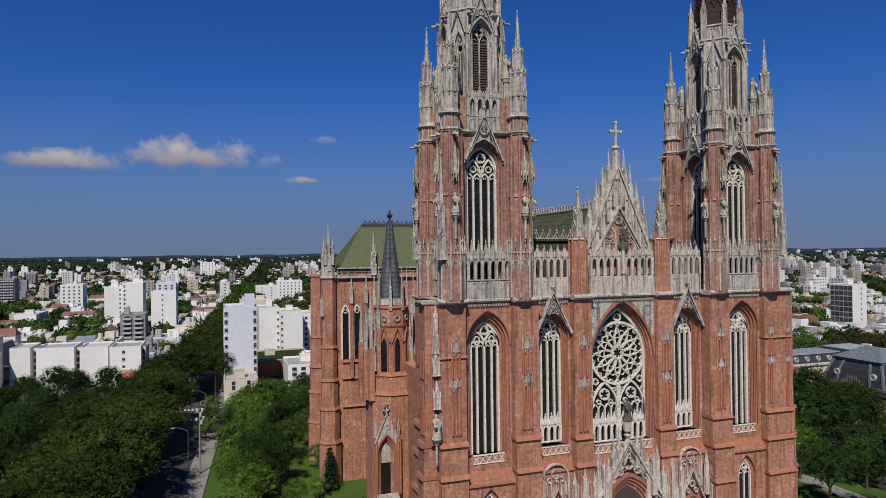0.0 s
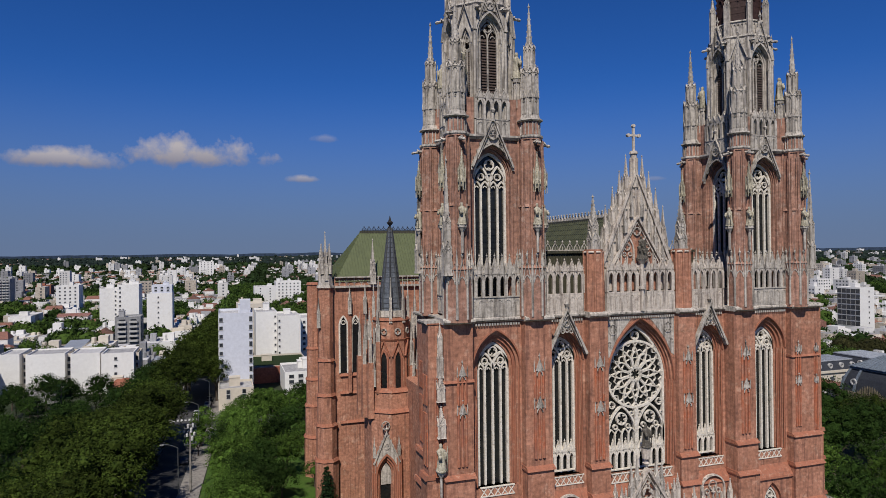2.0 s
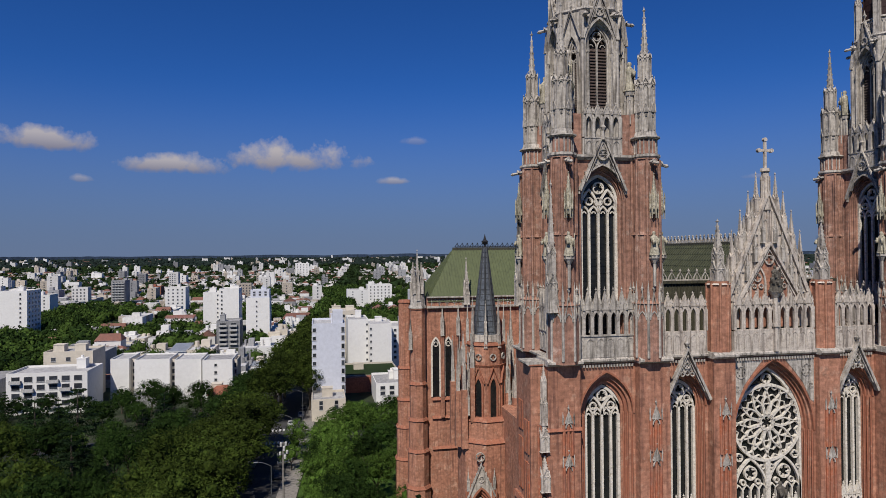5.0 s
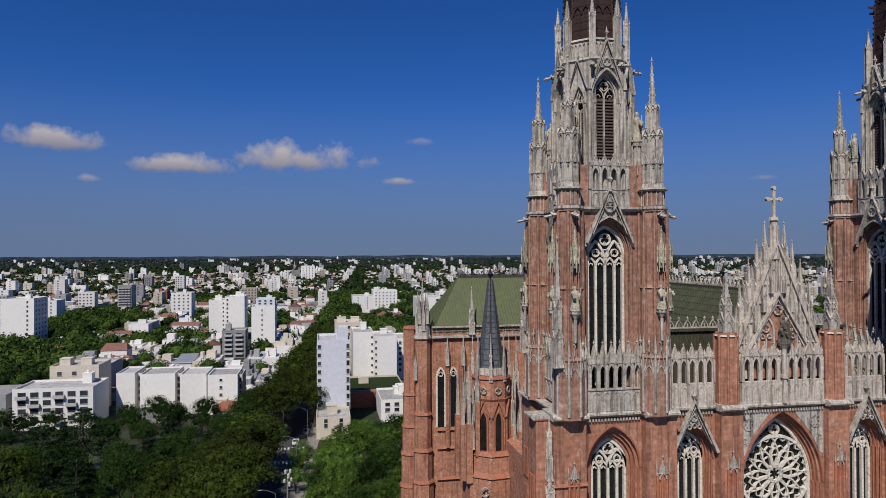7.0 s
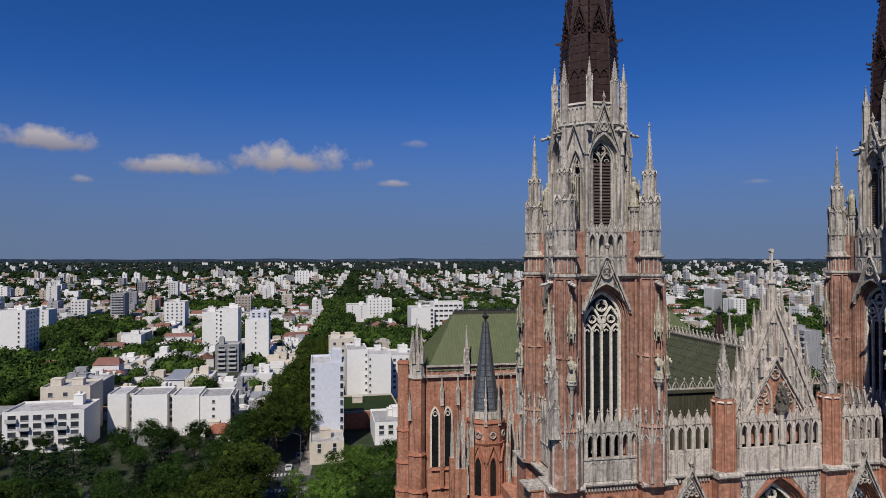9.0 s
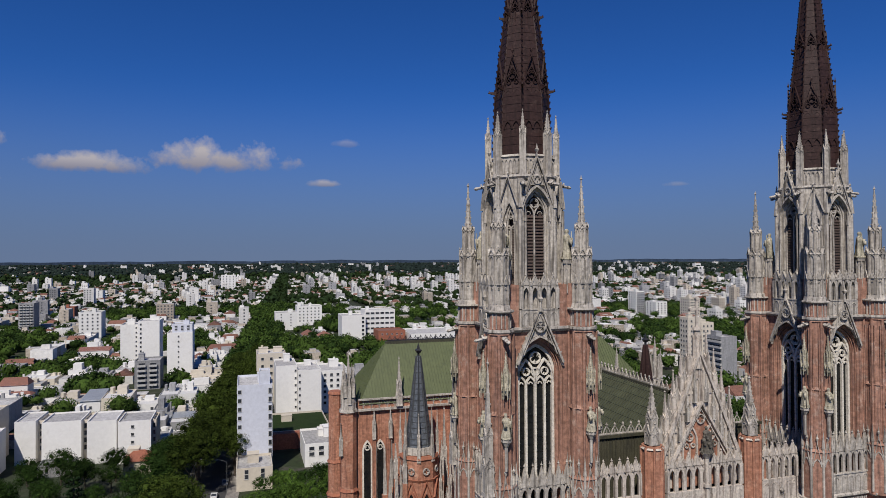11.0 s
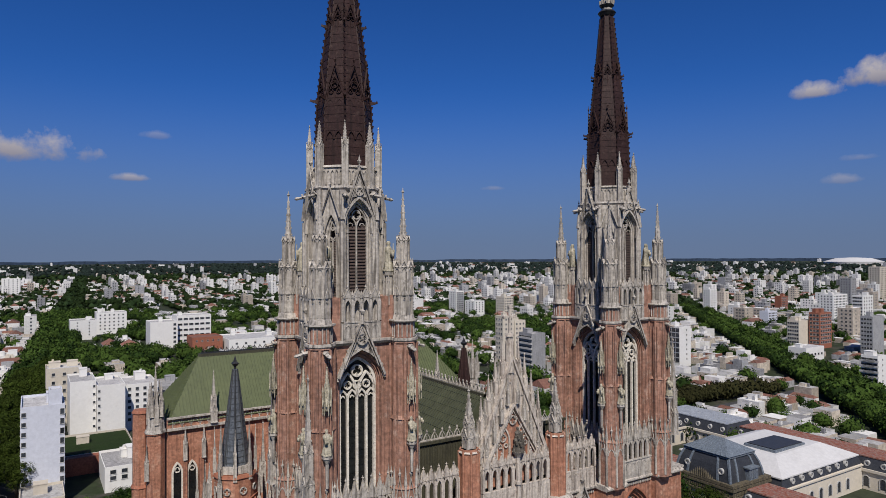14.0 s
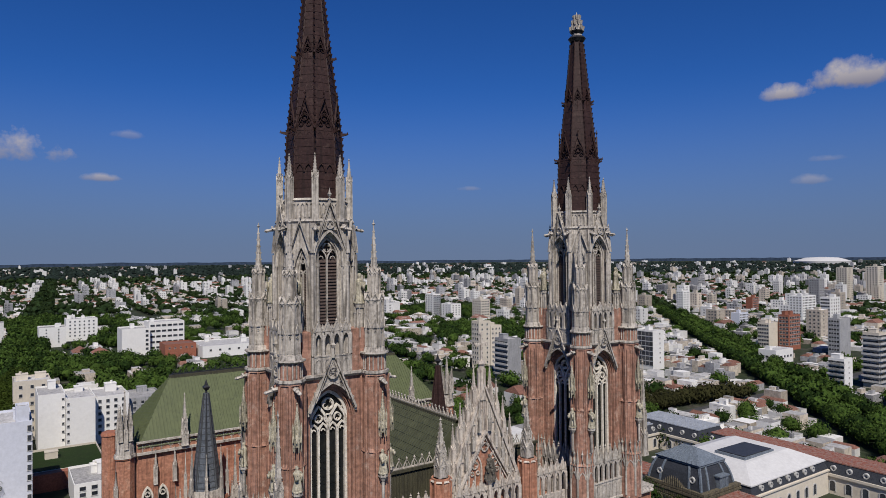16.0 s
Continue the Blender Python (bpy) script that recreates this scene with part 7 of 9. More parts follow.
# the cathedral's lawn
for x, y, kind, k in ((-50, 38, "round", .72), (-47, 45, "round", .8), (-43, 52, "round", .75), (-50, 56, "round", .85), (-46, 63, "round", .85), (-52, 68, "small", 1.0), (-41, 66, "round", .9), (-49, 76, "round", .8), (-42, 80, "big", .72), (-36, 73, "round", .9), (-47, 88, "round", .85), (-38, 90, "big", .75), (-50, 98, "small", 1.1), (-43, 102, "round", .9), (-34, 100, "round", .85), (-28, 92, "round", .9), (-24, 104, "round", .85), (-30, 82, "small", 1.0), (-15, 100, "big", .7), (-52, 30, "small", .8), (-43, 36, "small", .9), (-38.5, 40.5, "small", .7), (-52, 48, "small", 1.0), (-54, 84, "round", .7), (-20, 88, "round", .8), (-53, 20, "round", .8), (-44, 14, "round", .8), (-50, 6, "small", .9), (-36, 58, "small", .9), (-48, 127.5, "round", .62), (-43.5, 126.5, "round", .66), (-39, 114, "round", .8),
                       (-53.0, 44, "round", .7), (-52.5, 53, "round", .72), (-53, 60, "round", .85), (-52.5, 70, "round", .8), (-53, 78, "round", .8), (-51.5, 90, "round", .9), (-51, 99, "round", .85), (-49.5, 106, "round", .9), (-52.5, 36, "round", .65), (-51, 42, "round", .75), (-48, 51, "round", .8), (-47, 70, "round", .95), (-44, 95, "round", 1.0), (-52, 62, "round", .9)):
    if x < -40 and kind == "round":
        k *= rng.uniform(0.9, 1.3)
    tree(kind, x, y, k, 1 if kind == "round" and rng.random() < 0.6 else 0)
for i in range(9):
    tree("round", -41 + i * 4.6 + rng.uniform(-0.8, 0.8), 127.0 + rng.uniform(-0.5, 0.5), rng.uniform(.62, .8), 0 if rng.random() < 0.6 else 1)
    tree("round", -40 + i * 5.2, 111.5 + rng.uniform(-1.5, 1), rng.uniform(.7, .9), 0 if rng.random() < 0.6 else 1)
spots = []
for _ in range(300):
    x, y = rng.uniform(-160, -71), rng.uniform(127, 158)
    if all((x - a) ** 2 + (y - b) ** 2 > 60 for a, b in spots):
        spots.append((x, y))
for x, y in spots[:30]:
    tree("big" if rng.random() < 0.45 else "conifer" if rng.random() < 0.2 else "round", x, y, rng.uniform(0.62, 0.85), 0)
tree("cypress", -35.6, 44.6, 1.0)
for y, k in ((88, 1.0), (96, 1.15), (103, 1.2)):
    tree("small", avenue(y) + 6.0, y, k, 0)
for x, y, k in ((-31.5, 33.5, .32), (-26, 32.5, .3), (-34, 31, .4), (-38, 33, .35)):
    tree("small", x, y, k, 0)
spots = []
for _ in range(500):
    x, y = rng.uniform(46, 82), rng.uniform(-25, 112)
    if all((x - a) ** 2 + (y - b) ** 2 > 52 for a, b in spots) and not (50 < x < 58 and y < 12):
        spots.append((x, y))
for x, y in spots[:60]:
    tree("big" if rng.random() < 0.7 else "round", x, y, rng.uniform(1.0, 1.22), 0 if rng.random() < 0.5 else 1)

# ---------------------------------------------------------------- buildings
def window_mesh(w, h):
    mb = MB()
    mb.ribbon([(-w / 2, 0), (-w / 2, h), (w / 2, h), (w / 2, 0)], 0.12, -0.1, 0.02, True)
    mb.box(-w / 2 - 0.12, w / 2 + 0.12, -0.16, 0.02, -0.14, -0.02)
    me = mesh_of("window", mb, FRAME)
    n = len(me.polygons)
    me2 = bpy.data.meshes.new("window")
    vs = [tuple(p.co) for p in me.vertices]
    fs = [tuple(p.vertices) for p in me.polygons]
    k = len(vs)
    vs += [(-w / 2, -0.03, 0), (w / 2, -0.03, 0), (w / 2, -0.03, h), (-w / 2, -0.03, h)]
    fs.append((k, k + 1, k + 2, k + 3))
    me2.from_pydata(vs, [], fs)
    me2.materials.append(FRAME)
    me2.materials.append(WINDOW)
    me2.polygons[n].material_index = 1
    return me2


WINS = {}


def win(w, h):
    key = (round(w, 1), round(h, 1))
    if key not in WINS:
        WINS[key] = window_mesh(*key)
    return WINS[key]


def balcony_mesh(w):
    mb = MB()
    mb.box(-w / 2, w / 2, -1.1, 0.0, -0.15, 0.0)
    mb.box(-w / 2, w / 2, -1.1, -1.0, 0, 0.95)
    mb.box(-w / 2, -w / 2 + 0.08, -1.0, 0, 0, 0.95)
    mb.box(w / 2 - 0.08, w / 2, -1.0, 0, 0, 0.95)
    return mesh_of("balcony", mb, FRAME)


BALC = {}


def building(x0, x1, y0, y1, z1, mat, label, faces=(), huts=1, name="apartment_building", cat="building", group="", roof=None, seed=0, base=None, parapet=0.7):
    """A flat-roofed block. faces: (side, columns, storeys, window width, height, u0, u1, z0, balconies) with side s, w or e."""
    rg = random.Random(seed + int(x0 * 7 + y0 * 3))
    g = lift((x0 + x1) / 2, y0) if base is None else base
    t = thing(name, label, cat, group)
    wb = MB()
    wb.add([(x0, y0, g - 1), (x1, y0, g - 1), (x1, y1, g - 1), (x0, y1, g - 1), (x0, y0, z1), (x1, y0, z1), (x1, y1, z1), (x0, y1, z1)], [(0, 1, 5, 4), (1, 2, 6, 5), (2, 3, 7, 6), (3, 0, 4, 7)])
    i = 0.25
    wb.add([(x0, y0, z1), (x1, y0, z1), (x1, y1, z1), (x0, y1, z1), (x0 + i, y0 + i, z1), (x1 - i, y0 + i, z1), (x1 - i, y1 - i, z1), (x0 + i, y1 - i, z1),
            (x0 + i, y0 + i, z1 - parapet), (x1 - i, y0 + i, z1 - parapet), (x1 - i, y1 - i, z1 - parapet), (x0 + i, y1 - i, z1 - parapet)],
           [(0, 1, 5, 4), (1, 2, 6, 5), (2, 3, 7, 6), (3, 0, 4, 7), (4, 5, 9, 8), (5, 6, 10, 9), (6, 7, 11, 10), (7, 4, 8, 11)])
    part("wall", wb, mat, t)
    rb = MB()
    rb.add([(x0 + i, y0 + i, z1 - parapet), (x1 - i, y0 + i, z1 - parapet), (x1 - i, y1 - i, z1 - parapet), (x0 + i, y1 - i, z1 - parapet)], [(0, 1, 2, 3)])
    part("roof", rb, roof or FLAT, t)
    for k in range(huts):
        w, d, h = min(x1 - x0, 4.5) * rg.uniform(0.6, 0.95), min(y1 - y0, 5) * rg.uniform(0.5, 0.9), rg.uniform(1.2, 2.7)
        hx, hy = rg.uniform(x0 + 0.4, max(x0 + 0.5, x1 - w - 0.4)), rg.uniform(y0 + (y1 - y0) * 0.35, max(y0 + 0.6, y1 - d - 0.5))
        hb = MB()
        hb.box(hx, hx + w, hy, hy + d, z1 - parapet, z1 + h)
        hb.box(hx - 0.12, hx + w + 0.12, hy - 0.12, hy + d + 0.12, z1 + h, z1 + h + 0.18)
        if rg.random() < 0.4:
            hb.frustum(hx + w * rg.uniform(0.3, 0.7), hy + d * 0.5, z1 + h + 0.18, z1 + h + 1.1, 0.5, 0.5, 10)
        part("roof_hut", hb, mat, t)
    for side, cols, rows, ww, wh, u0, u1, z0, balc in faces:
        L = (x1 - x0) if side == "s" else (y1 - y0)
        step = (z1 - parapet - (g + z0)) / max(rows, 1)
        for r in range(rows):
            for c in range(cols):
                u = u0 + (u1 - u0) * (c + 0.5) / cols
                z = g + z0 + r * step + max(0.3, (step - wh) * 0.45)
                if side == "s":
                    m = shift(x0 + u * L, y0, z)
                elif side == "w":
                    m = shift(x0, y1 - u * L, z, -90)
                else:
                    m = shift(x1, y0 + u * L, z, 90)
                part("window", win(ww, wh), None, t, "", m)
                if balc and (c + r) % balc == 0:
                    bw = round(ww + 1.0, 1)
                    if bw not in BALC:
                        BALC[bw] = balcony_mesh(bw)
                    part("balcony", BALC[bw], None, t, "", m @ Matrix.Translation((0, 0, -0.35)))
    return t


def S(cols, rows, ww=1.3, wh=1.4, u0=0.05, u1=0.95, z0=3.2, balc=0, side="s"):
    return (side, cols, rows, ww, wh, u0, u1, z0, balc)


def W(cols, rows, ww=1.3, wh=1.4, u0=0.05, u1=0.95, z0=3.2, balc=0):
    return ("w", cols, rows, ww, wh, u0, u1, z0, balc)


# blocks round the avenue
building(-54.6, -44.0, 147, 166, 26.8, PALEBLUE, "tall pale blue-grey slab with windows at its edges", [S(1, 9, 1.1, 1.2, 0.02, 0.12), S(1, 9, 1.0, 1.6, 0.88, 0.99, 3.2), W(5, 9)], 1)
building(-47.9, -44.7, 147.5, 153, 30.9, PALEBLUE, "narrow lift tower of the pale slab", [], 0, "lift_tower", base=26.0)
building(-54.7, -44.5, 133, 146.8, 5.2, CREAM, "low cream corner house with a flat roof", [S(2, 2, 1.1, 1.3), W(4, 2)], 1, "corner_house", "house")
building(-39.7, -30.8, 219, 240, 20.8, WHITE, "white apartment block with a blank wall", [S(1, 6, 0.8, 0.9, 0.86, 0.98)], 1)
building(-30.7, -21.0, 216, 238, 19.0, WHITE, "white apartment block with a blank wall", [S(1, 6, 0.8, 0.9, 0.02, 0.12)], 1)
building(-20.6, -8.0, 224, 245, 17.0, WHITE, "white apartment block with rows of small windows", [S(4, 6, 1.2, 1.2), W(3, 6)], 1)
building(-7.5, 6.0, 228, 248, 14.0, GREY, "grey apartment block with rows of windows", [S(4, 5, 1.3, 1.2)], 1)
building(-47, -34, 246, 262, 22.5, CREAM, "cream apartment block with a stepped top", [S(3, 6, 1.2, 1.3)], 2)
building(-33.7, -20.0, 150, 170, 6.0, WHITE, "low white house with a flat roof", [S(4, 2, 1.6, 1.2)], 2, "town_house", "house")
building(-44, -22, 176, 205, 4.2, CREAM, "low cream workshop with a green roof terrace", [S(4, 1, 1.4, 1.4, z0=0.6)], 1, "workshop", "house", roof=SHADE_GREEN)
building(-20, -4, 152, 180, 7.5, WHITE, "low white house with a flat roof", [S(4, 2, 1.4, 1.3)], 2, "town_house", "house")
mb = MB()
mb.box(-43.9, -22.1, 172.5, 175.9, GROUND, GROUND + 5.6)
tagged(new("garden_wall", mesh_of("garden_wall", mb, REDBRICK)), "high bare red brick yard wall", "wall")
building(-126.5, -116.0, 384, 402, 25.2, WHITE, "tall white apartment block with a bare wall", [S(1, 8, 0.9, 1.0, 0.8, 0.95)], 1)
building(-115.9, -103.5, 381, 400, 27.5, WHITE, "tall white apartment block with a bare wall", [S(1, 9, 1.0, 1.2, 0.05, 0.2, 3.2)], 2)
building(-95.4, -81.5, 345, 362, 23.3, WHITE, "tall white apartment block with a bare wall", [S(1, 7, 0.8, 0.9, 0.4, 0.5)], 0)
building(-93.0, -81.8, 348, 360, 28.0, PALEBLUE, "blue-grey top storeys of the white block", [S(3, 2, 1.4, 1.0, z0=2.0)], 1, "roof_storey", base=22.0)
building(-106.7, -94.4, 304, 318, 13.6, GREY, "grey apartment block with long balconies", [S(2, 5, 3.0, 1.5, 0.05, 0.95, 2.0, 1)], 1)
for i, (a, b, y, z, m) in enumerate(((-125.0, -118.8, 181, 12.7, WHITE), (-116.3, -104.6, 178, 12.6, WHITE), (-102.3, -93.4, 175, 12.6, WHITE), (-92.5, -82.4, 172, 12.5, WHITE))):
    building(a, b, y, y + 15, z, m, "white walk-up apartment block with blank party walls", [S(1, 4, 0.9, 0.9, 0.36, 0.52)] if i == 3 else [], 0, group="white walk-up blocks", parapet=0.5)
    building(b + 0.05, b + 2.4 if i == 0 else b + 1.9 if i < 3 else b + 1.3, y + 3, y + 14, z - 0.6, CREAM, "recessed stair bay between white blocks", [S(1, 4, 1.5 if i < 3 else 0.8, 1.6)], 0, "stair_bay")
building(-150.5, -126.5, 162, 178, 11.9, WHITE, "off-white four-storey block with wide windows", [S(6, 4, 2.4, 1.7, 0.04, 0.96, 2.2, 3)], 1)
building(-147, -131, 182, 196, 15.8, CREAM, "cream stepped roof storeys", [S(3, 2, 1.5, 1.4, z0=9.0)], 2)
building(-181, -154, 166, 184, 9.5, GREY, "grey walk-up block with rows of windows", [S(7, 3, 1.5, 1.3)], 1)
building(-160, -141, 226, 246, 9.0, GREY, "low grey house with a flat roof", [S(4, 2, 1.4, 1.2)], 2, "town_house", "house")
building(-249.5, -230.4, 381, 402, 28.2, WHITE, "tall white apartment block with few windows", [S(1, 9, 1.0, 1.2, 0.7, 0.9), ("e", 4, 9, 1.6, 1.3, 0.05, 0.95, 3.2, 0)], 1)
building(-282, -266.7, 516, 534, 18.4, WHITE, "white apartment block with a blank wall", [S(2, 6, 1.0, 1.0)], 1)
building(-253, -240.2, 631, 648, 25.4, GREY, "dark grey apartment tower with balconies", [S(4, 9, 1.5, 1.5, 0.05, 0.95, 3.0, 1)], 1)
building(-241, -227, 724, 740, 15.0, REDBRICK, "red brick apartment block", [S(3, 5, 1.3, 1.3)], 1)
building(-188, -170.5, 562, 580, 20.8, WHITE, "white and grey apartment block", [S(4, 6, 1.3, 1.2)], 1)
building(-98, -69, 1364, 1385, 32.0, WHITE, "far white apartment block", [S(4, 8, 1.6, 1.6)], 2, seed=5)
building(-24.4, -4.6, 569, 590, 15.2, WHITE, "white apartment block with a blank wall", [S(2, 5, 1.0, 1.0)], 2)
building(-1.8, 23.2, 607, 628, 18.2, WHITE, "white apartment block with stepped top", [S(6, 5, 1.2, 1.2)], 3)
building(24.4, 44.0, 473, 496, 19.0, WHITE, "white office block with a bare wall and tall windows", [S(1, 5, 2.0, 1.8, 0.8, 0.98)], 1)
building(44.1, 70.0, 478, 498, 22.8, WHITE, "white office block with long window bands", [S(6, 5, 3.2, 1.6, 0.02, 0.98, 2.5)], 1)
building(48.5, 70.2, 441, 462, 9.0, REDBRICK, "low dark red hall with small windows", [S(5, 1, 1.2, 1.3, z0=6.0)], 0, "hall", "building", roof=TILE)
building(72, 118, 430, 470, 7.0, WHITE, "low white flat-roofed building", [S(6, 1, 1.6, 1.4, z0=3.0)], 3, "workshop")
building(-88.5, -80.5, 157, 166, 3.2, CREAM, "low cream house with a red tile roof", [S(2, 1, 1.2, 1.3, z0=1.0)], 1, "town_house", "house", roof=TILE)
mb = MB()
mb.add([(-89, 156.5, 3.2), (-80, 156.5, 3.2), (-80, 166.5, 3.2), (-89, 166.5, 3.2), (-86, 161.5, 5.6), (-83, 161.5, 5.6)], [(0, 1, 5, 4), (1, 2, 5), (2, 3, 4, 5), (3, 0, 4), (3, 2, 1, 0)])
tagged(new("tile_roof", mesh_of("tile_roof", mb, REDBRICK)), "red tiled hip roof of a low house", "roof", kind="structure")
building(-79.5, -74.5, 160, 170, 2.6, GREY, "low grey yard building beside the avenue trees", [], 0, "shed", "house")
building(-114, -104, 164, 171, 2.4, GREY, "low grey yard building under park trees", [S(2, 1, 1.0, 1.2, z0=0.6)], 0, "shed", "house")
# behind the south tower and along the diagonal avenue
building(191.9, 201.9, 226, 238.1, 23.2, GREY, "dark grey apartment block with white balcony bands", [W(5, 7, 2.6, 1.3, balc=1)], 1)
building(203.0, 212.0, 268, 276.0, 29.6, CREAM, "tall beige apartment block with narrow windows", [S(2, 9, 1.0, 1.2), W(3, 9)], 1)
building(214.0, 223.0, 270, 278.0, 26.0, CREAM, "tall beige apartment block with narrow windows", [S(3, 8, 1.0, 1.2)], 1)
building(383.6, 394.5, 598, 614.7, 26.3, WHITE, "white apartment tower with round balconies", [S(4, 9, 1.8, 1.3, balc=1), W(4, 9)], 1)
building(390.2, 404.5, 569, 589.6, 15.5, WHITE, "white apartment block beside a taller cream one", [S(3, 5, 1.4, 1.3), W(3, 5)], 1)
building(397.0, 409.5, 520, 536.3, 22.7, CREAM, "cream apartment block with rows of windows", [S(5, 7, 1.4, 1.4), W(4, 7)], 2)
building(289.1, 300.1, 201, 215.5, 23.4, WHITE, "white block with a dark glazed side", [S(1, 7, 0.8, 0.9, 0.55, 0.7), W(5, 7, 2.8, 2.6, 0.0, 1.0, 2.5)], 1)
building(428.8, 444.6, 205, 213.9, 19.2, CREAM, "cream apartment block with a bare wall", [W(6, 6, 1.6, 1.5)], 2)
building(371.5, 393.0, 168, 179.9, 7.6, WHITE, "low white building with a dark base", [S(5, 1, 2.0, 1.4, z0=1.0), W(3, 1, 2.0, 1.5, z0=1.0)], 1)
building(440.4, 456.6, 196, 204.0, 25.0, REDBRICK, "red brick apartment block under construction", [S(6, 8, 1.8, 1.6), W(3, 8, 1.8, 1.6)], 2)
building(313.0, 322.0, 99, 107.0, 16.0, WHITE, "white apartment block with a windowless wall", [S(1, 5, 0.7, 0.8, 0.5, 0.6), W(4, 5, 2.4, 1.5, balc=1)], 1)
building(538.7, 556.5, 213, 221.4, 33.5, WHITE, "tall white apartment tower", [S(4, 11, 1.2, 1.3), W(4, 11, 1.8, 1.4)], 1)
building(438.2, 453.8, 159, 167.0, 25.2, GREY, "tall grey apartment tower with a bare wall", [W(4, 8, 1.5, 1.4)], 1)
building(336.0, 345.0, 92, 100.0, 28.6, CREAM, "tall beige apartment tower with long balconies", [S(3, 9, 4.0, 1.5, balc=1), W(4, 9, 2.2, 1.5, balc=1)], 1)
building(671.5, 700.0, 305, 319.7, 25.5, WHITE, "wide white apartment block", [S(9, 8, 1.6, 1.5), W(4, 8)], 2)
building(562.5, 577.6, 311, 320.3, 12.4, PALEBLUE, "pale blue-grey low block", [S(6, 4, 1.4, 1.3)], 1)
building(706.0, 720.0, 383, 391.3, 18.8, REDBRICK, "red brick apartment block", [S(5, 6, 1.5, 1.4)], 1)
building(630.0, 643.0, 425, 434.4, 27.8, WHITE, "tall white twin apartment tower", [S(4, 9, 1.2, 1.3, 0.05, 0.95), W(3, 9)], 1)
building(1052.5, 1075.0, 698, 713.6, 27.0, GREY, "wide grey apartment block", [S(8, 8, 1.8, 1.6)], 1)

building(1022.0, 1040.0, 375, 392, 52.0, CREAM, "very tall cream apartment tower", [S(4, 16, 1.6, 1.6), W(4, 16, 1.8, 1.6)], 1)
building(1010.0, 1028.0, 412, 428, 50.0, CREAM, "very tall cream apartment tower", [S(4, 15, 1.6, 1.6), W(4, 15, 1.8, 1.6)], 1)
building(845.0, 858.0, 372, 386, 38.0, GREY, "tall grey apartment tower with narrow windows", [S(3, 11, 1.4, 1.5), W(4, 11, 1.6, 1.5)], 1)
# the big covered stadium far out
mb = MB()
SX, SY, SZ = 3170.0, 1500.0, lift(3170, 1500)
mb.frustum(SX, SY, SZ - 3, SZ + 16, 118, 122, 40)
mb.frustum(SX, SY, SZ + 16, SZ + 32, 122, 70, 40)
mb.frustum(SX, SY, SZ + 32, SZ + 35, 70, 12, 40)
tagged(new("stadium", mesh_of("stadium", mb, MEMBRANE)), "far stadium with a white domed cover", "stadium")

# ---------------------------------------------------------------- the palace beyond the lawn
palace = thing("palace", "long pale palace with dark mansard roofs and a white hall roof", "palace")


def round_dormer():
    mb = MB()
    mb.ribbon(ring_pts(0, 0, 0.62, 14), 0.3, -0.45, 0.3, True)
    mb.add([(p[0], -0.1, p[1]) for p in ring_pts(0, 0, 0.5, 14)], [tuple(range(14))])
    return mesh_of("round_dormer", mb, FRAME)


DORMER = round_dormer()


def tall_window():
    mb = MB()
    mb.ribbon(outline(0, 1.7, 0, 2.2, 3.0, 6), 0.28, -0.15, 0.02)
    me = mesh_of("arched_window", mb, FRAME)
    return me


ARCHED = tall_window()
ARCH_PANE = mesh_of("pane", pane(0, 1.5, 0.05, 2.2, 2.9, -0.04), WINDOW)


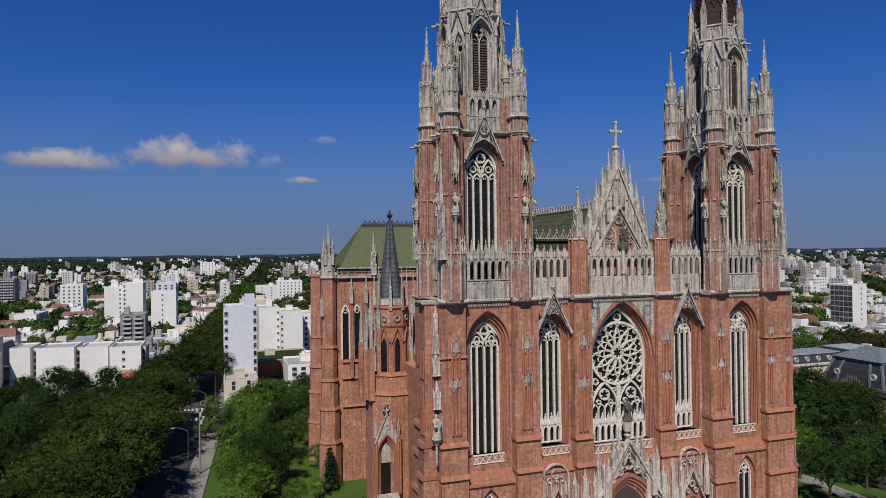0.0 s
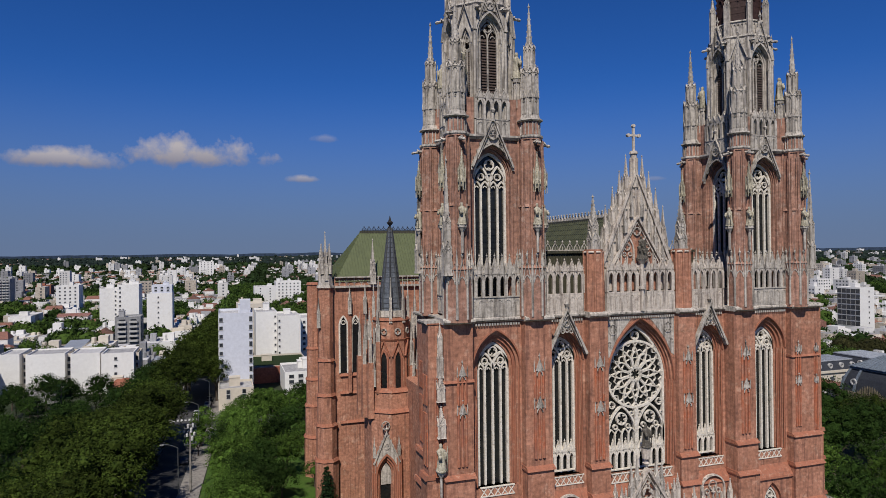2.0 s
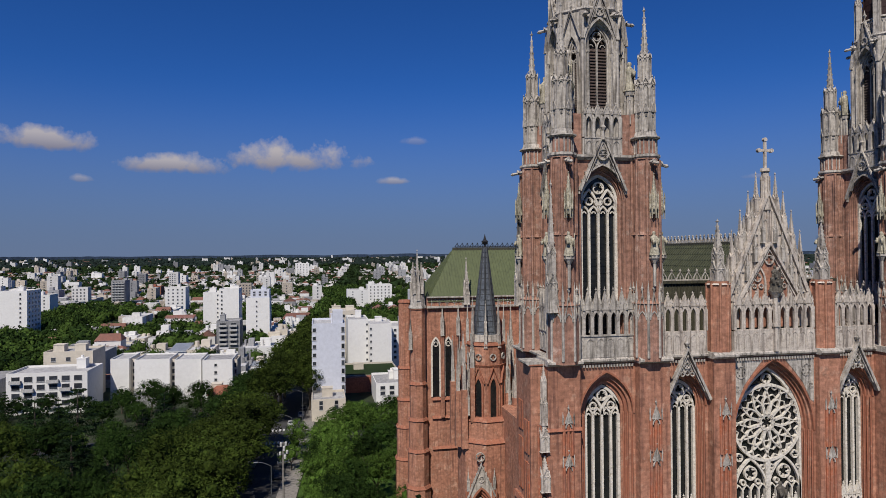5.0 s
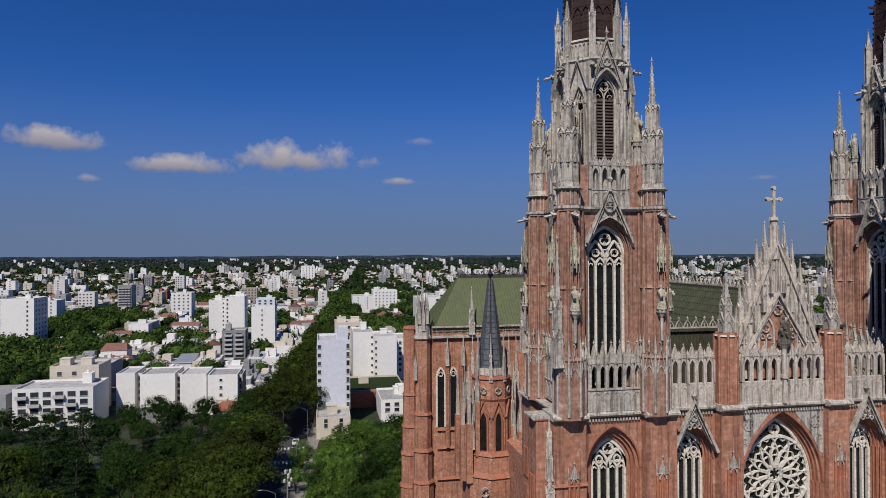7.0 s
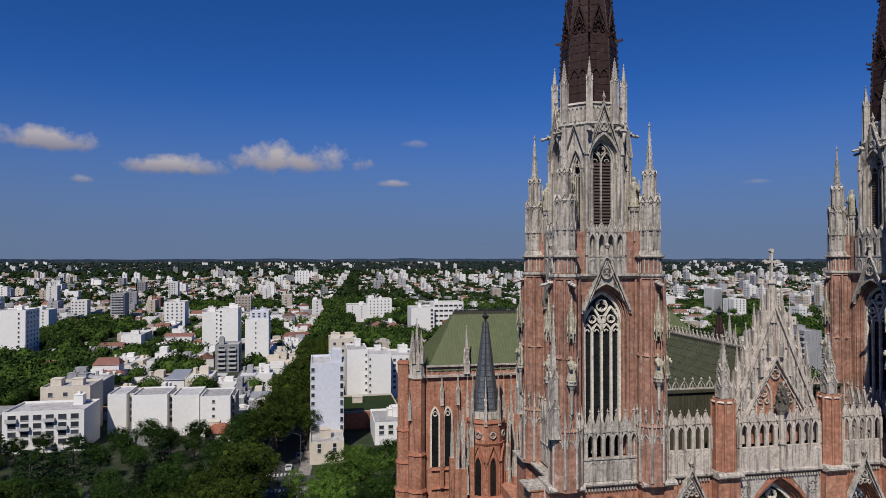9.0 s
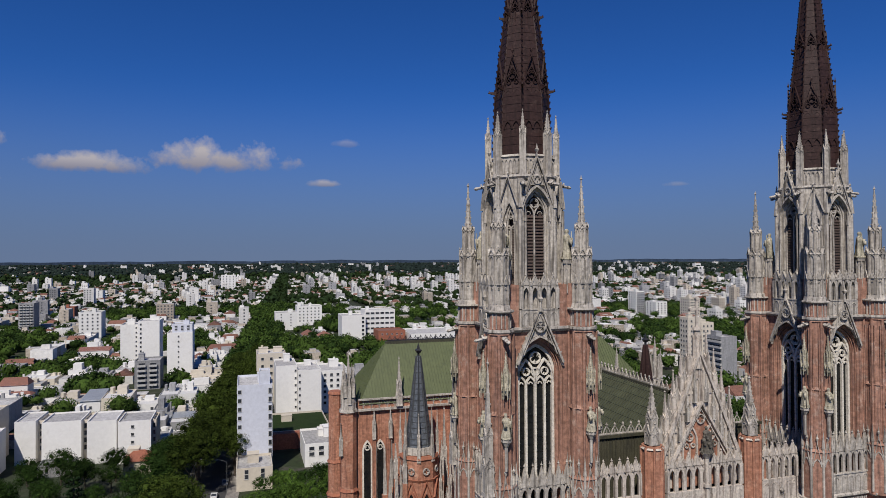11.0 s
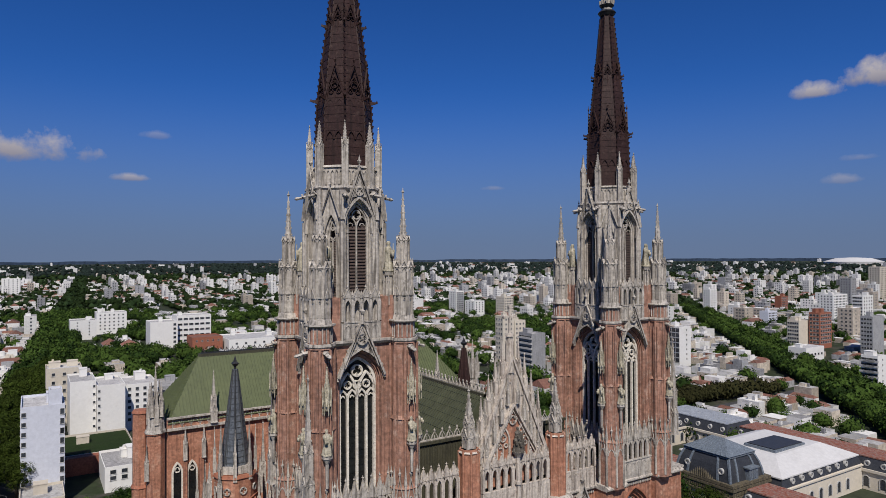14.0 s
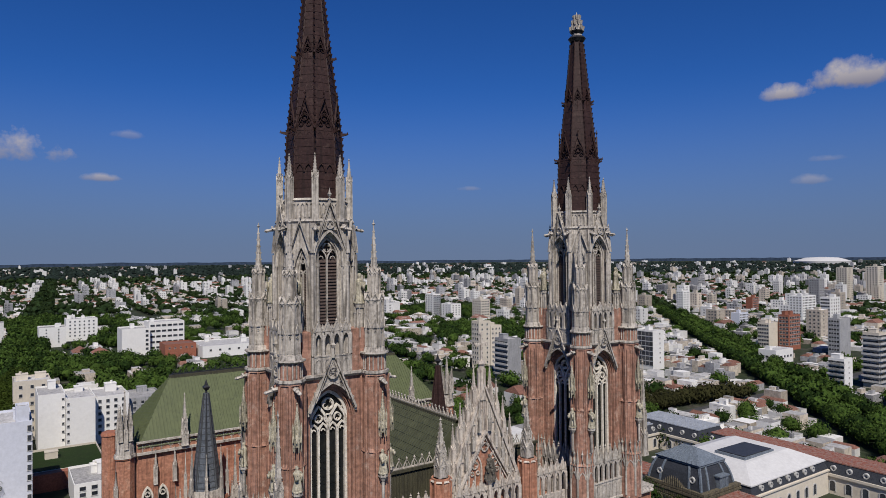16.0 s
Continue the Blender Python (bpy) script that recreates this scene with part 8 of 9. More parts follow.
def palace_wing(x0, x1, y0, y1, ze, zr, roof, sides):
    """A range with arched windows, a dark mansard slope with round dormers, and a flat metal roof."""
    w = part("wing", MB(), CREAM, palace, "pale rendered palace range")
    wb = MB()
    wb.box(x0, x1, y0, y1, GROUND - 1, ze)
    wb.box(x0 - 0.5, x1 + 0.5, y0 - 0.5, y1 + 0.5, ze - 0.7, ze)
    wb.box(x0 - 0.25, x1 + 0.25, y0 - 0.25, y1 + 0.25, 4.6, 5.0)
    w.data = mesh_of("wing", wb, CREAM)
    mb, i = MB(), 1.5
    mb.add([(x0, y0, ze), (x1, y0, ze), (x1, y1, ze), (x0, y1, ze), (x0 + i, y0 + i, zr), (x1 - i, y0 + i, zr), (x1 - i, y1 - i, zr), (x0 + i, y1 - i, zr)], [(0, 1, 5, 4), (1, 2, 6, 5), (2, 3, 7, 6), (3, 0, 4, 7)])
    part("mansard", mb, MANSARD, w, "dark slate mansard")
    rb = MB()
    rb.box(x0 + i - 0.2, x1 - i + 0.2, y0 + i - 0.2, y1 - i + 0.2, zr, zr + 0.3)
    n = int((y1 - y0) / 0.9) if y1 - y0 > x1 - x0 else int((x1 - x0) / 0.9)
    for k in range(1, n):
        if y1 - y0 > x1 - x0:
            yy = y0 + i + (y1 - y0 - 2 * i) * k / n
            rb.box(x0 + i, x1 - i, yy - 0.05, yy + 0.05, zr + 0.3, zr + 0.4)
        else:
            xx = x0 + i + (x1 - x0 - 2 * i) * k / n
            rb.box(xx - 0.05, xx + 0.05, y0 + i, y1 - i, zr + 0.3, zr + 0.4)
    part("metal_roof", rb, roof, w, "seamed metal roof")
    for side in sides:
        L = (x1 - x0) if side in "sn" else (y1 - y0)
        n = max(1, int(L / 4.2))
        for k in range(n):
            u = (k + 0.5) / n
            for z, me in ((6.2, ARCHED), ((ze + zr) / 2, DORMER)):
                dd = 0.75 if me is DORMER else 0.0
                m = {"s": shift(x0 + u * L, y0 + dd, z), "w": shift(x0 + dd, y0 + u * L, z, -90), "e": shift(x1 - dd, y0 + u * L, z, 90), "n": shift(x0 + u * L, y1 - dd, z, 180)}[side]
                part("arched_window" if me is ARCHED else "round_dormer", me, None, w, "", m)
                if me is ARCHED:
                    part("pane", ARCH_PANE, None, w, "", m)
    return w


palace_wing(90.5, 101.5, 45.2, 80, 11.0, 13.6, RUST, "w")
palace_wing(90.5, 101.5, -14, 28.3, 11.0, 13.6, RUST, "ws")
palace_wing(141.2, 153.5, -16, 64, 11.0, 13.8, RUST, "w")
palace_wing(138.5, 153.5, 64.2, 92, 11.0, 14.2, SHEET, "w")
palace_wing(101.7, 138.3, 80, 92, 11.0, 13.6, SHEET, "s")
hall = part("great_hall", MB(), CREAM, palace, "pale hall with a white sheet roof")
mb = MB()
mb.box(103.2, 141.0, 25, 56, GROUND, 12.2)
mb.box(102.8, 141.1, 24.6, 56.4, 11.6, 12.0)
hall.data = mesh_of("great_hall", mb, CREAM)
mb = MB()
mb.add([(103.2, 25, 12.2), (141, 25, 12.2), (141, 56, 12.2), (103.2, 56, 12.2), (104.2, 26, 14.6), (140, 26, 14.6), (140, 55, 14.6), (104.2, 55, 14.6)], [(0, 1, 5, 4), (1, 2, 6, 5), (2, 3, 7, 6), (3, 0, 4, 7)])
part("mansard", mb, MANSARD, hall, "dark slate mansard")
mb = MB()
mb.add([(103.6, 25.4, 14.6), (140.4, 25.4, 14.6), (140.4, 55.6, 14.6), (103.6, 55.6, 14.6), (112, 32, 17.3), (133, 32, 17.6), (133, 48, 17.6), (112, 48, 17.3), (103.6, 25.4, 14.3), (140.4, 25.4, 14.3), (140.4, 55.6, 14.3), (103.6, 55.6, 14.3)],
       [(0, 1, 5, 4), (1, 2, 6, 5), (2, 3, 7, 6), (3, 0, 4, 7), (4, 5, 6), (4, 6, 7), (8, 9, 1, 0), (9, 10, 2, 1), (10, 11, 3, 2), (11, 8, 0, 3)])
part("white_roof", mb, MEMBRANE, hall, "clean white sheet roof")
mb = MB()
mb.box(113.5, 127.5, 33, 42, 17.2, 18.0)
part("skylight_kerb", mb, LEAD, hall)
mb = MB()
mb.box(114, 127, 33.5, 41.5, 18.0, 18.25)
part("skylight", mb, MANSARD, hall, "dark flat skylight")
for k in range(7):
    part("round_dormer", DORMER, None, hall, "", shift(108 + k * 4.2, 25.5, 13.4))
    part("arched_window", ARCHED, None, hall, "", shift(107 + k * 4.4, 25, 6.5))
    part("pane", ARCH_PANE, None, hall, "", shift(107 + k * 4.4, 25, 6.5))
pav = part("pavilion", MB(), CREAM, palace, "ornate pale pavilion with a dark curved roof")
mb = MB()
mb.box(88.5, 103.2, 28.5, 45.0, GROUND, 14.2)
pav.data = mesh_of("pavilion", mb, CREAM)
mb = MB()
mb.box(87.9, 103.4, 27.9, 45.6, 11.6, 12.0)
mb.box(88.2, 103.3, 28.2, 45.3, 12.0, 13.4)
mb.box(87.9, 103.4, 27.9, 45.6, 13.4, 14.0)
mb.box(88.0, 103.3, 28.0, 45.5, 14.2, 14.9)
for k in range(22):
    mb.box(88.05, 88.2, 30.6 + k * 0.6, 30.9 + k * 0.6, 12.3, 13.1)
    mb.box(89.5 + k * 0.6, 89.8 + k * 0.6, 28.05, 28.2, 12.3, 13.1)
part("frieze", mb, GILT, pav, "dark weathered gilt frieze")
for yy in (29.5, 33.2, 40.3, 44.0):
    mb = MB()
    mb.frustum(88.1, yy, 4.0, 11.7, 0.5, 0.45, 10)
    part("column", mb, GILT, pav, "dark weathered column")
mb = MB()
for k in range(11):
    f = math.sin(math.pi * k / 10)
    mb.frustum(88.25, 33.8 + k * 0.6, 14.9, 15.2 + 1.5 * f, 0.34, 0.2, 7)
    mb.frustum(88.25, 33.8 + k * 0.6, 15.1 + 1.5 * f, 15.6 + 1.6 * f, 0.2, 0.05, 6)
part("cresting", mb, GILT, pav, "carved gilt cresting")
prof = [(14.9, 0.0), (16.6, 0.3), (18.2, 0.75), (19.6, 1.35), (20.6, 2.0)]
mb, rib = MB(), MB()
X0, X1, Y0, Y1 = 88.8, 102.0, 29.3, 44.7
for (za, ia), (zb, ib) in zip(prof, prof[1:]):
    a = [(X0 + ia, Y0 + ia, za), (X1 - ia, Y0 + ia, za), (X1 - ia, Y1 - ia, za), (X0 + ia, Y1 - ia, za)]
    b = [(X0 + ib, Y0 + ib, zb), (X1 - ib, Y0 + ib, zb), (X1 - ib, Y1 - ib, zb), (X0 + ib, Y1 - ib, zb)]
    mb.add(a + b, [(0, 1, 5, 4), (1, 2, 6, 5), (2, 3, 7, 6), (3, 0, 4, 7)])
for side in range(2):
    for f in (0.0, 0.22, 0.78, 1.0):
        rib.mark("roof_rib")
        for (za, ia), (zb, ib) in zip(prof, prof[1:]):
            if side == 0:
                p0, p1 = Vector((X0 + ia + (X1 - X0 - 2 * ia) * f, Y0 + ia, za)), Vector((X0 + ib + (X1 - X0 - 2 * ib) * f, Y0 + ib, zb))
                u, k = Vector((0.28, 0, 0)), Vector((0, -0.22, 0.1))
            else:
                p0, p1 = Vector((X0 + ia, Y0 + ia + (Y1 - Y0 - 2 * ia) * f, za)), Vector((X0 + ib, Y0 + ib + (Y1 - Y0 - 2 * ib) * f, zb))
                u, k = Vector((0, 0.28, 0)), Vector((-0.22, 0, 0.1))
            rib.add([p0 - u, p0 + u, p1 + u, p1 - u, p0 - u + k, p0 + u + k, p1 + u + k, p1 - u + k], [(4, 5, 6, 7), (0, 4, 7, 3), (1, 2, 6, 5)])
part("mansard", mb, MANSARD, pav, "dark curved slate mansard")
part("roof_rib", rib, LEAD, pav, "blue-grey lead ribs")
mb = MB()
mb.box(90.1, 100.7, 30.6, 43.4, 20.2, 20.75)
mb.add([(89.9, 30.4, 20.75), (100.9, 30.4, 20.75), (100.9, 43.6, 20.75), (89.9, 43.6, 20.75), (95.4, 35.2, 23.5), (95.4, 38.8, 23.5)], [(0, 1, 4), (1, 2, 5, 4), (2, 3, 5), (3, 0, 4, 5), (3, 2, 1, 0)])
for k in range(9):
    for (xa, ya), (xb, yb) in (((89.9, 31.2 + k * 1.45), (95.4, 35.2 + k * 0.45)),):
        mb.mark("cap_seam")
        mb.add([(xa, ya - 0.07, 20.8), (xa, ya + 0.07, 20.8), (xb, yb + 0.07, 23.5), (xb, yb - 0.07, 23.5), (xa, ya - 0.07, 20.92), (xa, ya + 0.07, 20.92), (xb, yb + 0.07, 23.62), (xb, yb - 0.07, 23.62)], [(4, 5, 6, 7), (0, 1, 5, 4), (1, 2, 6, 5), (3, 0, 4, 7)])
part("lead_cap", mb, LEAD, pav, "blue-grey lead cap roof")
mb = MB()
mb.box(95, 98.6, 28.4, 30.6, 14.9, 17.6)
mb.box(94.7, 98.9, 28.1, 30.8, 17.6, 17.9)
for k in range(5):
    mb.box(95.1 + k * 0.72, 95.55 + k * 0.72, 28.3, 28.4, 15.3, 17.3)
part("dormer", mb, LEAD, pav, "glazed lead dormer")
for y, x in ((32.0, 0), (41.5, 0)):
    part("round_dormer", DORMER, None, pav, "", shift(89.3, y, 17.2, -90))
for k in range(4):
    part("arched_window", ARCHED, None, pav, "", shift(88.5, 31.3 + k * 3.7, 7.0, -90))
    part("pane", ARCH_PANE, None, pav, "", shift(88.5, 31.3 + k * 3.7, 7.0, -90))

# ---------------------------------------------------------------- the town
TAKEN = [(196, 264, 116, 140), (-170, -72, 122, 160), (-75, 90, -200, 112), (-160, -56, -60, 112), (84, 156, -25, 95)]
for ob in list(scene.objects):
    if ob.get("category") in ("building", "house", "wall") and not ob.parent:
        pts = [c.matrix_basis @ Vector(b) for c in ob.children if c.type == "MESH" and c.name.startswith("wall") for b in c.bound_box]
        if pts:
            TAKEN.append((min(p.x for p in pts) - 3, max(p.x for p in pts) + 3, min(p.y for p in pts) - 14, max(p.y for p in pts) + 2))


def free(x0, x1, y0, y1):
    return not any(x0 < b and x1 > a and y0 < d and y1 > c for a, b, c, d in TAKEN)


def diagonal(x, y):
    """Distance from the diagonal avenue's line."""
    return abs((x - 258) - (y - 73)) / math.sqrt(2) if x > 190 else 1e9


BW = material("town_white", (0.80, 0.78, 0.745), (0.68, 0.665, 0.635), scale=0.05, fine=0.6, fine_amount=0.12, bump=0.0, island=0.16)
BC = material("town_cream", (0.56, 0.49, 0.40), (0.46, 0.40, 0.33), scale=0.05, fine=0.6, bump=0.0, island=0.25)
BG = material("town_grey", (0.33, 0.33, 0.335), (0.25, 0.25, 0.26), scale=0.05, fine=0.6, bump=0.0, island=0.35)
BT = material("town_tile", (0.25, 0.115, 0.08), (0.17, 0.09, 0.068), scale=0.1, fine=1.0, bump=0.0, island=0.3)
BR = material("town_roof", (0.50, 0.485, 0.465), (0.33, 0.32, 0.31), scale=0.06, fine=0.6, bump=0.0, island=0.4)
BB = material("town_window", (0.05, 0.055, 0.065), (0.07, 0.075, 0.085), rough=0.3, scale=0.1, fine=0.5, bump=0.0, island=0.4)
bulk = {"w": MB(), "c": MB(), "g": MB(), "t": MB(), "r": MB(), "b": MB()}


def bulk_house(x0, x1, y0, y1, g, h, wall_key, roof_key):
    w, r = bulk[wall_key], bulk[roof_key]
    z = g + h
    w.add([(x0, y0, g - 2), (x1, y0, g - 2), (x1, y1, g - 2), (x0, y1, g - 2), (x0, y0, z), (x1, y0, z), (x1, y1, z), (x0, y1, z)], [(0, 1, 5, 4), (1, 2, 6, 5), (2, 3, 7, 6), (3, 0, 4, 7)])
    if roof_key == "t":
        k = min(x1 - x0, y1 - y0) * 0.28
        if x1 - x0 > y1 - y0:
            m = (y0 + y1) / 2
            r.add([(x0, y0, z), (x1, y0, z), (x1, y1, z), (x0, y1, z), (x0 + 1, m, z + k), (x1 - 1, m, z + k)], [(0, 1, 5, 4), (1, 2, 5), (2, 3, 4, 5), (3, 0, 4)])
        else:
            m = (x0 + x1) / 2
            r.add([(x0, y0, z), (x1, y0, z), (x1, y1, z), (x0, y1, z), (m, y0 + 1, z + k), (m, y1 - 1, z + k)], [(0, 1, 4), (1, 2, 5, 4), (2, 3, 5), (3, 0, 4, 5)])
    else:
        r.add([(x0, y0, z), (x1, y0, z), (x1, y1, z), (x0, y1, z)], [(0, 1, 2, 3)])


def bulk_extras(x0, x1, y0, y1, z, wall_key, rg):
    """A roof room, a lower rear wing and a yard wall, as most houses have them."""
    w, d = x1 - x0, y1 - y0
    if rg.random() < 0.6:
        a, b = x0 + rg.uniform(0.1, 0.5) * w, y0 + rg.uniform(0.2, 0.55) * d
        bulk_house(a, a + w * 0.4, b, b + d * 0.35, z, rg.uniform(1.4, 2.8), wall_key, "r")
    if rg.random() < 0.45:
        a = x0 + rg.uniform(0.0, 0.6) * w
        bulk_house(a, a + rg.uniform(0.7, 1.3), y0 + d * 0.3, y0 + d * 0.3 + 1.0, z, rg.uniform(0.9, 1.7), "g" if rg.random() < 0.5 else "w", "r")


def bulk_windows(x0, x1, y0, y1, g, h, fronted, storey=3.1):
    b = bulk["b"]
    for r in range(int(h / storey)):
        z = g + 1.0 + r * storey
        for k in range(int((x1 - x0) / 3.4)):
            x = x0 + 1.0 + k * 3.4
            if not fronted and k != 1:
                continue
            b.add([(x, y0 - 0.06, z), (x + 1.5, y0 - 0.06, z), (x + 1.5, y0 - 0.06, z + 1.4), (x, y0 - 0.06, z + 1.4)], [(0, 1, 2, 3)])
        for k in range(int((y1 - y0) / 3.4)):
            y = y0 + 1.0 + k * 3.4
            b.add([(x0 - 0.06, y + 1.5, z), (x0 - 0.06, y, z), (x0 - 0.06, y, z + 1.4), (x0 - 0.06, y + 1.5, z + 1.4)], [(0, 1, 2, 3)])


def house_set(kind):
    """Unit houses, one metre in every direction: wall and roof meshes to be scaled."""
    wb, rb = MB(), MB()

    def volume(x0, x1, y0, y1, z, rim=0.07):
        """A block with a parapet and a sunk roof."""
        wb.add([(x0, y0, -.2), (x1, y0, -.2), (x1, y1, -.2), (x0, y1, -.2), (x0, y0, z), (x1, y0, z), (x1, y1, z), (x0, y1, z)], [(0, 1, 5, 4), (1, 2, 6, 5), (2, 3, 7, 6), (3, 0, 4, 7)])
        t = 0.02
        for a, b, c, d in ((x0, x1, y0, y0 + t), (x0, x1, y1 - t, y1), (x0, x0 + t, y0 + t, y1 - t), (x1 - t, x1, y0 + t, y1 - t)):
            wb.box(a, b, c, d, z, z + rim)
        rb.add([(x0 + t, y0 + t, z + .004), (x1 - t, y0 + t, z + .004), (x1 - t, y1 - t, z + .004), (x0 + t, y1 - t, z + .004)], [(0, 1, 2, 3)])

    if kind == "pitched":
        wb.add([(-.5, -.5, -.2), (.5, -.5, -.2), (.5, .5, -.2), (-.5, .5, -.2), (-.5, -.5, 1), (.5, -.5, 1), (.5, .5, 1), (-.5, .5, 1)], [(0, 1, 5, 4), (1, 2, 6, 5), (2, 3, 7, 6), (3, 0, 4, 7)])
        rb.add([(-.53, -.53, .97), (.53, -.53, .97), (.53, .53, .97), (-.53, .53, .97), (-.4, 0, 1.45), (.4, 0, 1.45)], [(0, 1, 5, 4), (1, 2, 5), (2, 3, 4, 5), (3, 0, 4), (3, 2, 1, 0)])
        wb.box(.2, .27, .1, .2, 1.0, 1.6)
    elif kind == "lean":
        wb.add([(-.5, -.5, -.2), (.5, -.5, -.2), (.5, .5, -.2), (-.5, .5, -.2), (-.5, -.5, 1), (.5, -.5, 1), (.5, .5, 1), (-.5, .5, 1)], [(0, 1, 5, 4), (1, 2, 6, 5), (2, 3, 7, 6), (3, 0, 4, 7)])
        rb.add([(-.52, -.52, .98), (.52, -.52, .98), (.52, .52, 1.2), (-.52, .52, 1.2), (-.52, -.52, .95), (.52, -.52, .95), (.52, .52, 1.0), (-.52, .52, 1.0)], [(0, 1, 2, 3), (7, 6, 5, 4), (0, 4, 5, 1), (1, 5, 6, 2), (2, 6, 7, 3), (3, 7, 4, 0)])
    elif kind == "ell":
        volume(-.5, .05, -.5, .5, 1.0)
        volume(.05, .5, -.1, .5, .66)
        wb.box(.07, .5, -.5, -.48, -.2, .45)
        wb.box(-.4, -.2, .1, .35, 1.0, 1.4)
        wb.frustum(-.1, .3, 1.0, 1.35, .09, .09, 8)
    elif kind == "stepped":
        volume(-.5, .5, -.5, -.05, .62)
        volume(-.5, .2, -.05, .5, 1.0)
        volume(.2, .5, -.05, .5, .78)
        wb.box(-.35, .0, .1, .4, 1.0, 1.55)
        wb.box(.28, .36, .2, .3, .78, 1.25)
    else:
        volume(-.5, .5, -.5, .5, 1.0)
        wb.box(-.1, .25, .05, .35, 1, 1.5)
        wb.frustum(-.3, .25, 1.0, 1.4, .09, .09, 8)
    return wb, rb


ORANGE = material("orange_render", (0.55, 0.24, 0.08), (0.47, 0.21, 0.08), scale=0.15, fine=1.5, random=0.1)
HOUSES = {}
for kind in ("flat", "ell", "stepped", "pitched", "lean"):
    wb, rb = house_set(kind)
    for wm in (WHITE, CREAM, GREY, ORANGE):
        for rm in {"pitched": (TILE,), "lean": (SHEET, RUST)}.get(kind, (FLAT, MEMBRANE)):
            HOUSES[kind, wm.name, rm.name] = (mesh_of("wall", wb, wm), mesh_of("roof", rb, rm))
HOUSE_LABEL = {"flat": "flat-roofed house", "ell": "house with a low rear wing", "stepped": "house with stepped flat roofs", "pitched": "house with a clay tile roof", "lean": "house with a sheet metal roof"}
COLOUR = {"white_plaster": "low white", "cream_plaster": "low cream", "grey_concrete": "low grey", "orange_render": "low orange"}
houses_made = 0


def house_thing(x0, x1, y0, y1, g, h, rg):
    q = rg.random()
    kind = "flat" if q < 0.28 else "ell" if q < 0.58 else "stepped" if q < 0.82 else "pitched" if q < 0.91 else "lean"
    q = rg.random()
    wall = WHITE if q < 0.62 else CREAM if q < 0.85 else GREY if q < 0.985 else ORANGE
    roof = {"pitched": TILE, "lean": SHEET if rg.random() < 0.7 else RUST}.get(kind, FLAT if rg.random() < 0.62 else MEMBRANE)
    wm, rm = HOUSES[kind, wall.name, roof.name]
    t = thing("house", COLOUR[wall.name] + " rendered " + HOUSE_LABEL[kind] + " in a row", "house", "town houses")
    t.matrix_basis = shift((x0 + x1) / 2, (y0 + y1) / 2, g) @ Matrix.Diagonal((x1 - x0, y1 - y0, h, 1))
    part("wall", wm, None, t)
    part("roof", rm, None, t)
    if y0 < 420:
        for k in range(max(1, int((x1 - x0) / 4))):
            u = (k + 0.5) / max(1, int((x1 - x0) / 4)) - 0.5
            part("window", win(1.2, 1.3), None, t, "", Matrix.Translation((u, -0.5, 0.45 if h > 4.5 else 0.3)) @ Matrix.Diagonal((1 / (x1 - x0), 1 / (y1 - y0), 1 / h, 1)))


def leaf_patch(seed, sub, tufts, size):
    rg = random.Random(seed)
    v, f = [], []
    bm = bmesh.new()
    bmesh.ops.create_icosphere(bm, subdivisions=sub, radius=1.0 if tufts < 20 else 0.72)
    for p in bm.verts:
        d = p.co.normalized()
        k = 0.85 + 0.45 * noise.noise(d * 1.9 + Vector((seed * 3.1, 0, 0)))
        v.append((d.x * k, d.y * k, 0.62 + d.z * k * 0.62))
    f = [tuple(q.index for q in face.verts) for face in bm.faces]
    bm.free()
    for _ in range(tufts):
        d = Vector((rg.gauss(0, 1), rg.gauss(0, 1), rg.gauss(0.5, 0.8))).normalized()
        p = Vector((d.x, d.y, 0.62 + d.z * 0.62)) * rg.uniform(0.85, 1.1)
        t = Vector((rg.gauss(0, 1), rg.gauss(0, 1), rg.gauss(0, 1))).normalized()
        u = d.cross(t)
        n = len(v)
        v += [tuple(p + t * size), tuple(p - t * size * 0.6 + u * size * 0.9), tuple(p - t * size * 0.6 - u * size * 0.9)]
        f.append((n, n + 1, n + 2))
    return np.array(v), np.array(f)


PATCH_NEAR = [leaf_patch(60 + i, 1, 320, 0.095) for i in range(6)]
PATCH_MID = [leaf_patch(i, 1, 105, 0.17) for i in range(6)]
PATCH_FAR = [leaf_patch(20 + i, 1, 5, 0.5) for i in range(6)]
PATCH_LAST = [leaf_patch(40 + i, 1, 0, 0.4) for i in range(5)]
woods = {"mid_a": [], "mid_b": [], "far_a": [], "far_b": [], "last": [], "russet": []}


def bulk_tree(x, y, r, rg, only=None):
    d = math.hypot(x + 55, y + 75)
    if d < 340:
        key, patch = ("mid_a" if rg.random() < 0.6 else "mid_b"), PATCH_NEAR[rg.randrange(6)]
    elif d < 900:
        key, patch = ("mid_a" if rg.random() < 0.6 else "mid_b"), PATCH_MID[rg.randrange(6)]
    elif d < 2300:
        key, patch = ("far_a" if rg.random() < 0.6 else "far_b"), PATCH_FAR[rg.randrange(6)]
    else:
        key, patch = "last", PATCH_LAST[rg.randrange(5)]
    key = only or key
    a = rg.uniform(0, 6.28)
    c, s = math.cos(a), math.sin(a)
    v = patch[0]
    out = np.empty_like(v)
    out[:, 0] = x + r * (v[:, 0] * c - v[:, 1] * s)
    out[:, 1] = y + r * (v[:, 0] * s + v[:, 1] * c)
    out[:, 2] = lift(x, y) + r * 1.25 * v[:, 2] + r * 0.1
    woods[key].append((out, patch[1]))


